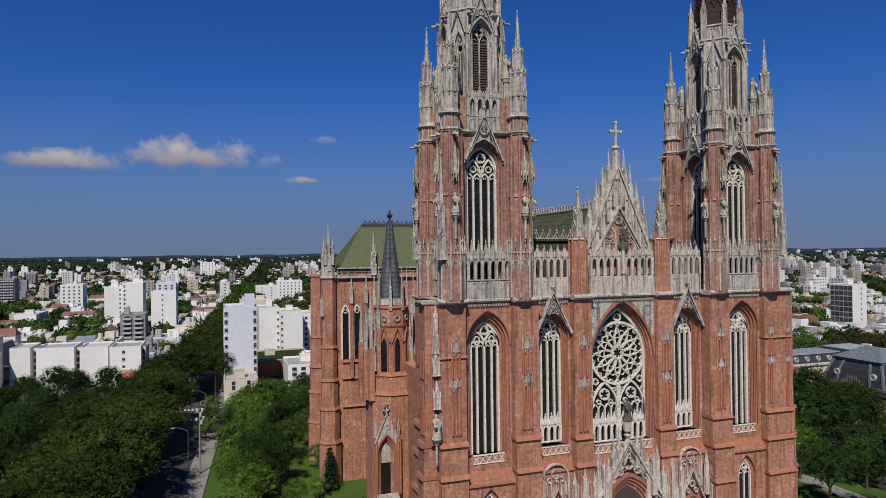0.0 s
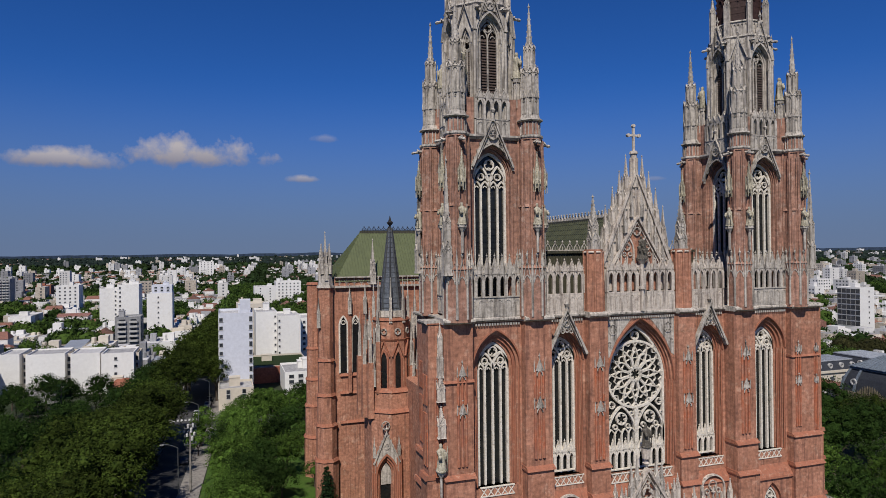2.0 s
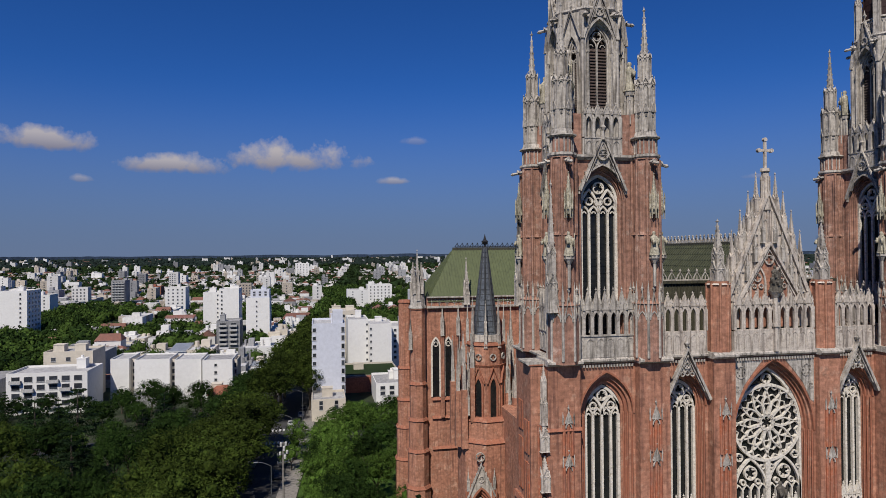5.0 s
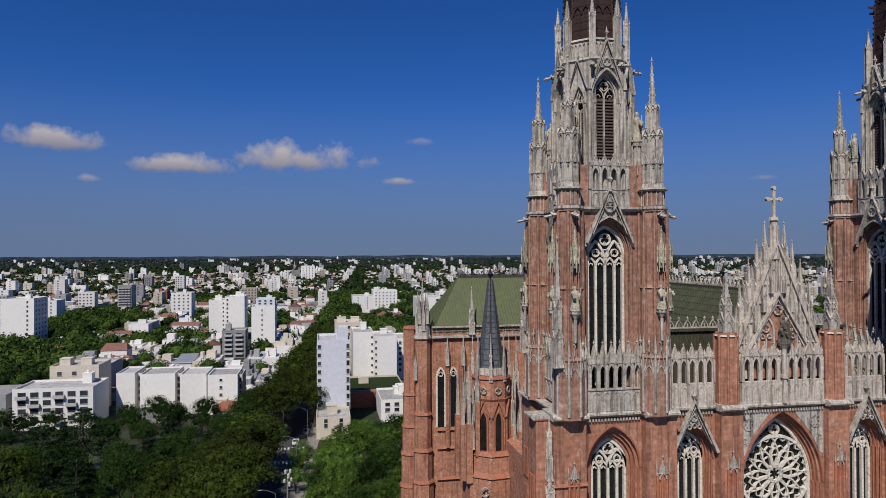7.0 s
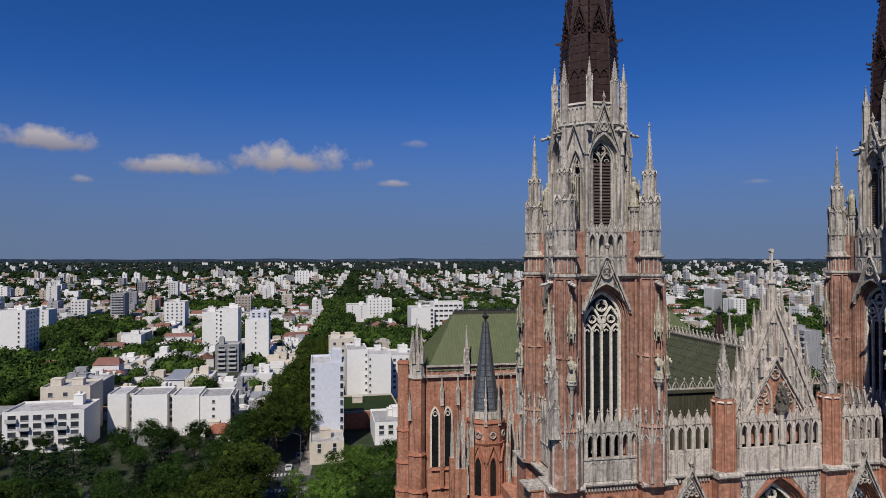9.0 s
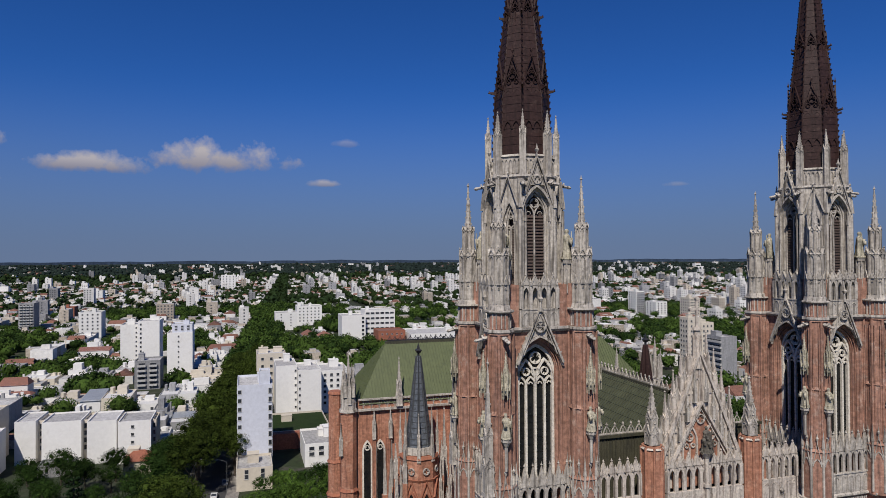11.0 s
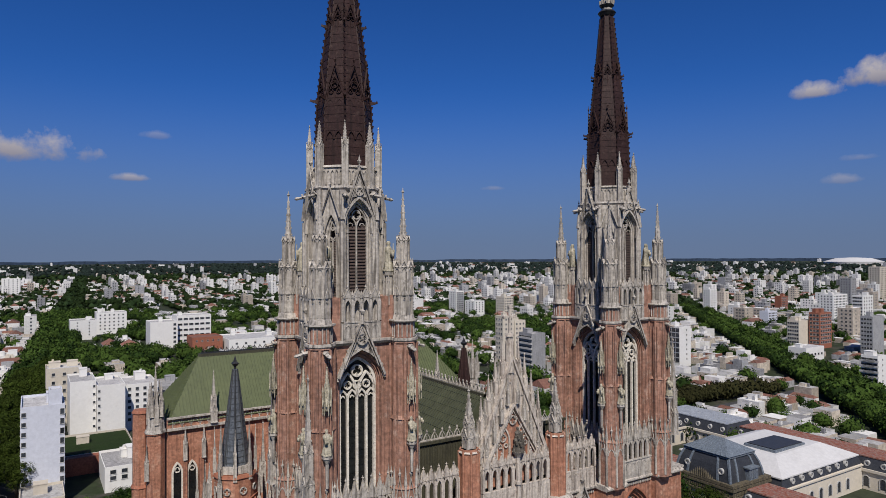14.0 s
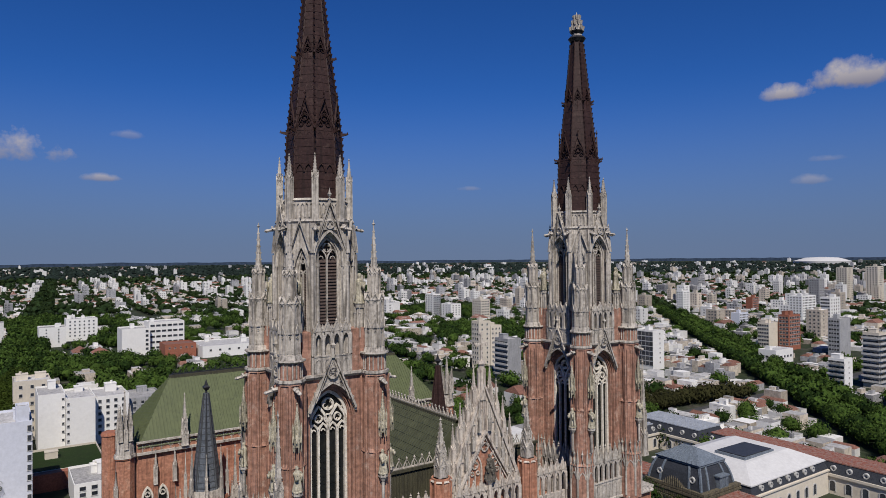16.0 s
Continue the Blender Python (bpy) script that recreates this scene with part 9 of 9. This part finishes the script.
def in_view(x, y, margin=6.0):
    dx, dy = x + 55.0, y + 75.0
    a = math.degrees(math.atan2(dx, dy))
    return dy > 0 and -25 - margin < a < 73 + margin or math.hypot(dx, dy) < 330


def wooded(x, y):
    w = noise.noise(Vector((x / 420.0, y / 420.0, 3.3))) + 0.5 * noise.noise(Vector((x / 150.0, y / 150.0, 9.1)))
    if -60 < x < 190 and 230 < y < 480:
        w += 0.12
    if 150 < x < 430 and -60 < y < 330:
        return -1.0
    if -62 < x < 60 and 340 < y < 1100:
        w += 0.34
    if -60 < x < 400 and 620 < y < 1500:
        w += 0.1
    return w


GROVES = [(-218, 350, 34, 62), (-186, 292, 26, 34), (-140, 366, 26, 20), (-245, 500, 48, 70), (-170, 245, 24, 18), (-120, 300, 16, 18), (-95, 480, 22, 40), (-300, 420, 34, 60), (-205, 232, 26, 26), (30, 330, 40, 26), (-20, 420, 36, 40), (60, 560, 44, 40), (-10, 760, 60, 80), (-160, 760, 60, 60), (330, 420, 50, 60), (430, 640, 70, 70)]


def in_grove(x, y):
    return any(((x - a) / c) ** 2 + ((y - b) / d) ** 2 < 1 for a, b, c, d in GROVES)


BL = 120.0
ru = random.Random(21)
for bi in range(-22, 40):
    for bj in range(-3, 40):
        by = CSY + bj * BL
        bx = avenue(by) + bi * BL
        cx, cy = bx + BL / 2, by + BL / 2
        dist = math.hypot(cx + 55, cy + 75)
        if dist > 3900 or not in_view(cx, cy, 5.0 if dist > 600 else 14.0):
            continue
        lo, hi = 9.0, BL - 9.0
        near, mid = dist < 500, dist < 1900
        wd = wooded(cx, cy)
        # the quarter beyond the diagonal avenue is built up more closely and higher
        dense = math.degrees(math.atan2(cx + 55, cy + 75)) > 40 and dist > 360 and wd > -0.9
        if dense:
            wd = min(wd, -0.1)
        # rows of houses along the four sides of the block
        rows = [("s", 0), ("n", 0), ("w", 0), ("e", 0)] if dist < 2000 else [("s", 0)]
        for side, _ in rows:
            u = lo
            while u < hi - 7:
                wdt = ru.uniform(4, 8) if wd < -0.9 else ru.uniform(7, 13) if dist < 2600 else ru.uniform(14, 30)
                dep = ru.uniform(8, 13) if wd < -0.9 else ru.uniform(10, 20)
                skip = ru.random() < (0.05 if wd < -0.9 else 0.14 if dense else 0.12 if wd < 0.0 else 0.25 if wd < 0.25 else 0.7) + (0.0 if mid else 0.15)
                h = ru.choice((3.2, 3.5, 3.8, 4.2, 6.2, 7.0)) if ru.random() < 0.95 or dist < 700 else ru.uniform(11, 20)
                if dist > 800 and ru.random() < (0.03 if abs(cx - 900) > 900 else 0.05):
                    h, wdt, dep = ru.uniform(12, 27), ru.uniform(8, 14), ru.uniform(8, 14)
                if dense and ru.random() < (0.010 if dist < 1000 else 0.013):
                    h, wdt, dep = ru.uniform(14, 30), ru.uniform(9, 15), ru.uniform(9, 14)
                if side == "s":
                    r = (bx + u, bx + u + wdt - 0.2, by + lo, by + lo + dep)
                elif side == "n":
                    r = (bx + u, bx + u + wdt - 0.2, by + hi - dep, by + hi)
                elif side == "w":
                    r = (bx + lo, bx + lo + dep, by + u, by + u + wdt - 0.2)
                else:
                    r = (bx + hi - dep, bx + hi, by + u, by + u + wdt - 0.2)
                u += wdt
                if skip or not free(*r) or (in_grove((r[0] + r[1]) / 2, (r[2] + r[3]) / 2) and ru.random() < 0.85) or abs((r[0] + r[1]) / 2 - avenue(r[2])) < 17 or diagonal((r[0] + r[1]) / 2, (r[2] + r[3]) / 2) < 20:
                    continue
                g = lift((r[0] + r[1]) / 2, (r[2] + r[3]) / 2)
                if near and h < 10 and houses_made < 290 and in_view(r[0], r[2], 2.0):
                    houses_made += 1
                    house_thing(*r, g, h, ru)
                else:
                    q = ru.random()
                    key = "w" if q < (0.5 if h < 12 else 0.62) else "c" if q < 0.80 else "g"
                    bulk_house(*r, g, h, key, "t" if (h < 8 and ru.random() < 0.13) else ("w" if ru.random() < 0.16 else "r"))
                    if h < 8 and dist < 1300:
                        bulk_extras(*r, g + h, key if key != "t" else "w", ru)
                    if h > 11 and dist < 2400:
                        bulk_windows(*r, g, h, ru.random() < 0.35)
                    if h > 12:
                        bulk_house(r[0] + 1, r[0] + 5, r[2] + 2, r[2] + 6, g + h, ru.uniform(2, 4), key, "r")
        if wd < -0.9:
            # the blocks behind the palace are built up all over
            for j in range(7):
                u = lo + 14
                while u < hi - 16:
                    wdt, dep = ru.uniform(4, 7.5), ru.uniform(6, 9)
                    r = (bx + u, bx + u + wdt, by + 25 + j * 10, by + 25 + j * 10 + dep)
                    u += wdt + ru.uniform(0.2, 3)
                    if ru.random() < 0.26 or not free(*r) or diagonal((r[0] + r[1]) / 2, (r[2] + r[3]) / 2) < 18:
                        continue
                    g, h = lift(r[0], r[2]), ru.choice((3.0, 3.4, 3.8, 4.4, 6.2))
                    if houses_made < 290 and dist < 400:
                        houses_made += 1
                        house_thing(*r, g, h, ru)
                    else:
                        bulk_house(*r, g, h, "w" if ru.random() < 0.55 else "c" if ru.random() < 0.8 else "t", "t" if ru.random() < 0.25 else "w" if ru.random() < 0.3 else "r")
        elif dist < 1500 and wd < 0.3:
            # back houses and workshops in the heart of the block
            for j in range(5):
                u = lo + 20
                while u < hi - 26:
                    wdt, dep = ru.uniform(6, 13), ru.uniform(6, 12)
                    r = (bx + u, bx + u + wdt, by + 28 + j * 14, by + 28 + j * 14 + dep)
                    u += wdt + ru.uniform(1, 9)
                    if ru.random() < (0.3 if wd < 0 else 0.55) or not free(*r) or in_grove((r[0] + r[1]) / 2, (r[2] + r[3]) / 2) or diagonal((r[0] + r[1]) / 2, (r[2] + r[3]) / 2) < 18:
                        continue
                    q = ru.random()
                    bulk_house(*r, lift(r[0], r[2]), ru.choice((2.8, 3.2, 3.6, 4.5)), "w" if q < 0.5 else "c" if q < 0.75 else "g", "t" if ru.random() < 0.15 else "w" if ru.random() < 0.25 else "r")
        # street and yard trees
        nt = (22 if wd < -0.9 else 24 if dense else 15 if wd < 0.0 else 24 if wd < 0.25 else 60) * (1.0 if dist < 900 else 0.8 if mid else 0.24)
        for _ in range(int(nt)):
            x, y = bx + ru.uniform(16, BL - 16), by + ru.uniform(16, BL - 16)
            if free(x - 3, x + 3, y - 3, y + 6) and diagonal(x, y) > 24:
                bulk_tree(x, y, ru.uniform(2.8, 5.8) * (1.0 if dist < 900 else 1.15 if mid else 1.9), ru)
        for side in range(2):
            if ru.random() < 0.12:
                continue
            for k in range(int(10 if mid else 5)):
                t = (k + ru.random()) * BL / (10 if mid else 5)
                x, y = (bx + t, by + 6.5) if side else (bx + 6.5, by + t)
                if free(x - 3, x + 3, y - 3, y + 3) and diagonal(x, y) > 24 and not (abs(x - avenue(y)) < 13 and y < 335):
                    bulk_tree(x, y, ru.uniform(3.4, 5.4) * (1.0 if mid else 1.7), ru)
for a, b, c, d in GROVES:
    for _ in range(int(math.pi * c * d / 62)):
        t, q = ru.uniform(0, 6.283), math.sqrt(ru.random())
        x, y = a + c * q * math.cos(t), b + d * q * math.sin(t)
        if free(x - 2, x + 2, y - 2, y + 4) and abs(x - avenue(y)) > 13:
            bulk_tree(x, y, ru.uniform(3.6, 6.4), ru)
# the avenue and the diagonal go on as bands of crowns
y = 335.0
while y < 2600:
    for off in (-11, -5, 5, 11):
        if abs((y - CSY) % BL) > 9:
            bulk_tree(avenue(y) + off + ru.uniform(-1, 1), y + ru.uniform(-1, 1), ru.uniform(4.8, 6.8), ru)
    y += 7.5 if y < 900 else 12
s = -70.0
while s < 2400:
    for off in (-9, 9, 0 if s % 3 < 1 else 9.5):
        k = 1 / math.sqrt(2)
        x, y = 258 + (s - off) * k, 73 + (s + off) * k
        if free(x - 2, x + 2, y - 2, y + 2):
            bulk_tree(x + ru.uniform(-1.5, 1.5), y + ru.uniform(-1.5, 1.5), ru.uniform(4.2, 6.0), ru)
    s += 8.0 if s < 900 else 12
# russet and green trees in the street behind the palace
for k in range(26):
    bulk_tree(158 + ru.uniform(-2, 2) + (k % 2) * 14, 66 + k * 4.0 + ru.uniform(-1, 1), ru.uniform(3.6, 5.0), ru)
for k in range(34):
    bulk_tree(198 + k * 1.9 + ru.uniform(-1, 1), 133.5 - k * 0.33 + (k % 2) * 5 + ru.uniform(-2, 2), ru.uniform(2.6, 5.6), ru, "russet")

FOREST = {"russet": ("russet_trees", LEAF_RUST),
          "mid_a": ("street_trees", leaf_material("town_leaves", (0.040, 0.070, 0.013), (0.028, 0.050, 0.010), (0.060, 0.088, 0.018))),
          "mid_b": ("yard_trees", leaf_material("town_leaves_dark", (0.018, 0.036, 0.007), (0.013, 0.027, 0.007), (0.030, 0.046, 0.010))),
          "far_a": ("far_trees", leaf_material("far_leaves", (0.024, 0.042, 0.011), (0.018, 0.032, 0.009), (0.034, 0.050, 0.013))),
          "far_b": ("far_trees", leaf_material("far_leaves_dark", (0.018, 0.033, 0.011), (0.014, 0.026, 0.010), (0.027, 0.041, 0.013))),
          # the farthest crowns have bluish air haze mixed into their leaf colour
          "last": ("distant_woods", leaf_material("haze_blue_leaves", (0.026, 0.040, 0.032), (0.022, 0.034, 0.029), (0.034, 0.047, 0.036)))}
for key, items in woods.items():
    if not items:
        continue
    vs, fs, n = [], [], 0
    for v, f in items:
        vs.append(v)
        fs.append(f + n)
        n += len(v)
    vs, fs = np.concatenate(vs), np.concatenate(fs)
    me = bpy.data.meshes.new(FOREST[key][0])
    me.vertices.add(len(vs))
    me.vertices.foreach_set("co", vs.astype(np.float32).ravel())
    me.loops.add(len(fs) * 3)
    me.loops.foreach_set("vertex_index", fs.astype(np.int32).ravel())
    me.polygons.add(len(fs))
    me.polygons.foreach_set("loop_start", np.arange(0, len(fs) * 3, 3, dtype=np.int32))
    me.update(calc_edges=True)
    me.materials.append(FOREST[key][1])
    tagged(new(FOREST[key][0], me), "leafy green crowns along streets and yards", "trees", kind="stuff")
for key, name, mat in (("w", "white_town_walls", BW), ("c", "cream_town_walls", BC), ("g", "grey_town_walls", BG), ("t", "tiled_town_roofs", BT), ("r", "flat_town_roofs", BR), ("b", "town_windows", BB)):
    me = bpy.data.meshes.new(name)
    me.from_pydata(bulk[key].v, [], bulk[key].f)
    me.materials.append(mat)
    tagged(new(name, me), "low rendered houses and blocks filling the town", "town", kind="stuff")

# far woods that close the plain; distance haze is painted into their colour
mb = MB()
n = 720
rw = random.Random(5)
prev = None
pts = []
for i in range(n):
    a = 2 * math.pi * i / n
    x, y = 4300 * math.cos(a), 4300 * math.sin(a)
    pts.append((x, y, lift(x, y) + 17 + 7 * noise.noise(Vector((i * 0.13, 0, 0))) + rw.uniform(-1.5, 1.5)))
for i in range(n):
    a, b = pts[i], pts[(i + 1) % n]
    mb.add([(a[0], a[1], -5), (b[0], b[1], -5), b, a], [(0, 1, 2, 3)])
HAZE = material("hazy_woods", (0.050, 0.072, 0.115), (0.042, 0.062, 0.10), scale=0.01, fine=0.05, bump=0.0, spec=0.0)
tagged(new("backdrop", mesh_of("backdrop", mb, HAZE)), "line of far woods on the horizon, coloured blue-grey for distance haze", "backdrop", kind="structure")

# ---------------------------------------------------------------- street things
POLE = material("galvanised_steel", (0.30, 0.31, 0.32), rough=0.45, metal=0.6, scale=1.0)
TYRE = material("tyre", (0.02, 0.02, 0.02), scale=2.0)


def street_lamp(x, y, turn, h=9.5):
    t = thing("street_lamp", "grey steel street lamp with a curved arm", "street lamp", "street lamps")
    mb = MB()
    mb.frustum(0, 0, -0.2, h, 0.11, 0.06, 8)
    part("pole", mb, POLE, t)
    mb = MB()
    for k in range(6):
        a, b = k / 6, (k + 1) / 6
        za, zb = h + 0.9 * math.sin(a * 1.57), h + 0.9 * math.sin(b * 1.57)
        mb.add([(-0.05, -2.6 * a, za), (0.05, -2.6 * a, za), (0.05, -2.6 * b, zb), (-0.05, -2.6 * b, zb), (-0.05, -2.6 * a, za + 0.09), (0.05, -2.6 * a, za + 0.09), (0.05, -2.6 * b, zb + 0.09), (-0.05, -2.6 * b, zb + 0.09)], [(0, 1, 2, 3), (4, 5, 6, 7), (0, 4, 7, 3), (1, 2, 6, 5)])
    part("arm", mb, POLE, t)
    mb = MB()
    mb.add([(-0.16, -2.5, h + 0.85), (0.16, -2.5, h + 0.85), (0.12, -3.3, h + 0.9), (-0.12, -3.3, h + 0.9), (-0.12, -2.5, h + 1.05), (0.12, -2.5, h + 1.05), (0.08, -3.3, h + 0.98), (-0.08, -3.3, h + 0.98)], [(3, 2, 1, 0), (4, 5, 6, 7), (0, 1, 5, 4), (1, 2, 6, 5), (2, 3, 7, 6), (3, 0, 4, 7)])
    part("lamp_head", mb, POLE, t)
    t.matrix_basis = shift(x, y, GROUND, turn)


for off, y, turn in ((4.9, 62, -90), (4.9, 100, -90), (-5.2, 40, 90), (4.9, 131, -90), (-5.2, 84, 90), (-16.0, 66, 90)):
    street_lamp(avenue(y) + off, y, turn)
pole = thing("utility_pole", "concrete utility pole with crossarms and white boxes", "pole")
mb = MB()
mb.frustum(0, 0, -0.2, 13.6, 0.24, 0.14, 8)
part("post", mb, PAVING, pole)
for z in (9.6, 11.2, 12.8):
    mb = MB()
    mb.box(-1.2, 1.2, -0.08, 0.08, z, z + 0.15)
    for x in (-1.1, -0.55, 0.55, 1.1):
        mb.frustum(x, 0, z + 0.15, z + 0.45, 0.07, 0.11, 8)
    part("crossarm", mb, POLE, pole)
for x, z, h in ((-0.5, 12.95, 0.7), (0.45, 13.0, 0.6), (0.1, 12.0, 0.8), (-0.7, 11.3, 0.5), (0.7, 11.35, 0.55), (0.3, 10.4, 0.7)):
    mb = MB()
    mb.frustum(x, -0.3, z, z + h, 0.22, 0.26, 8)
    mb.frustum(x, -0.3, z + h, z + h + 0.16, 0.26, 0.08, 8)
    part("insulator_box", mb, PAINT, pole, "white insulator box")
pole.matrix_basis = shift(avenue(63.5) + 7.0, 63.5, GROUND, 20)


def car_meshes():
    mb, gl, wh = MB(), MB(), MB()
    prof = [(-2.05, 0.35), (-2.1, 0.7), (-1.9, 0.88), (-1.15, 0.95), (-0.55, 1.42), (0.75, 1.45), (1.5, 1.0), (2.05, 0.92), (2.1, 0.4)]
    n = len(prof)
    mb.add([(-0.85, y, z) for y, z in prof] + [(0.85, y, z) for y, z in prof], [tuple(range(n)), tuple(reversed(range(n, 2 * n)))] + [(i, n + i, n + i + 1, i + 1) for i in range(n - 1)] + [(n - 1, 2 * n - 1, n, 0)])
    for s in (-0.86, 0.86):
        gl.add([(s, -1.0, 0.98), (s, 1.35, 1.02), (s, 0.7, 1.38), (s, -0.5, 1.36)], [(0, 1, 2, 3)])
    gl.add([(-0.75, -1.12, 1.0), (0.75, -1.12, 1.0), (0.7, -0.58, 1.43), (-0.7, -0.58, 1.43)], [(0, 1, 2, 3)])
    gl.add([(-0.75, 1.46, 1.05), (0.75, 1.46, 1.05), (0.7, 0.8, 1.46), (-0.7, 0.8, 1.46)], [(0, 1, 2, 3)])
    wh.m = Matrix.Rotation(radians(90), 4, "Y")
    wh.frustum(0, 0, -0.1, 0.1, 0.31, 0.31, 14)
    return mb, mesh_of("windows", gl, WINDOW), mesh_of("wheel", wh, TYRE)


CB, CG, CW = car_meshes()
PAINTS = {"white": material("white_car_paint", (0.72, 0.72, 0.72), rough=0.3, scale=0.5, bump=0.0, spec=0.6), "grey": material("grey_car_paint", (0.22, 0.23, 0.25), rough=0.3, scale=0.5, bump=0.0, spec=0.6), "dark": material("dark_car_paint", (0.03, 0.03, 0.04), rough=0.3, scale=0.5, bump=0.0, spec=0.6), "red": material("red_car_paint", (0.35, 0.03, 0.03), rough=0.3, scale=0.5, bump=0.0, spec=0.6)}
BODY = {k: mesh_of("body", CB, m) for k, m in PAINTS.items()}
for off, y, turn, c in ((1.6, 130.0, 176, "white"), (-3.6, 100, -4, "dark"), (-3.6, 93, -4, "grey"), (-3.6, 60, -4, "dark"), (3.6, 141, -4, "grey"), (3.6, 149, -4, "dark"), (3.6, 84, -4, "dark"), (-3.6, 52, -4, "grey")):
    t = thing("car", c + " parked hatchback car on the avenue", "car", "parked cars")
    t.matrix_basis = shift(avenue(y) + off, y, GROUND + 0.02, turn)
    part("body", BODY[c], None, t)
    part("windows", CG, None, t)
    for sx in (-0.78, 0.78):
        for sy in (-1.3, 1.3):
            part("wheel", CW, None, t, "", shift(sx, sy, 0.31))

kiosk = thing("park_pavilion", "low park pavilion with a white and red flat roof", "pavilion")
mb = MB()
mb.box(-107, -98.6, 62, 68, GROUND - 0.2, 1.4)
part("wall", mb, CREAM, kiosk)
mb = MB()
mb.box(-107.6, -101.6, 61.4, 68.6, 1.4, 1.75)
part("white_roof", mb, MEMBRANE, kiosk)
mb = MB()
mb.box(-101.6, -98, 61.4, 68.6, 1.4, 1.77)
part("red_roof", mb, REDBRICK, kiosk)


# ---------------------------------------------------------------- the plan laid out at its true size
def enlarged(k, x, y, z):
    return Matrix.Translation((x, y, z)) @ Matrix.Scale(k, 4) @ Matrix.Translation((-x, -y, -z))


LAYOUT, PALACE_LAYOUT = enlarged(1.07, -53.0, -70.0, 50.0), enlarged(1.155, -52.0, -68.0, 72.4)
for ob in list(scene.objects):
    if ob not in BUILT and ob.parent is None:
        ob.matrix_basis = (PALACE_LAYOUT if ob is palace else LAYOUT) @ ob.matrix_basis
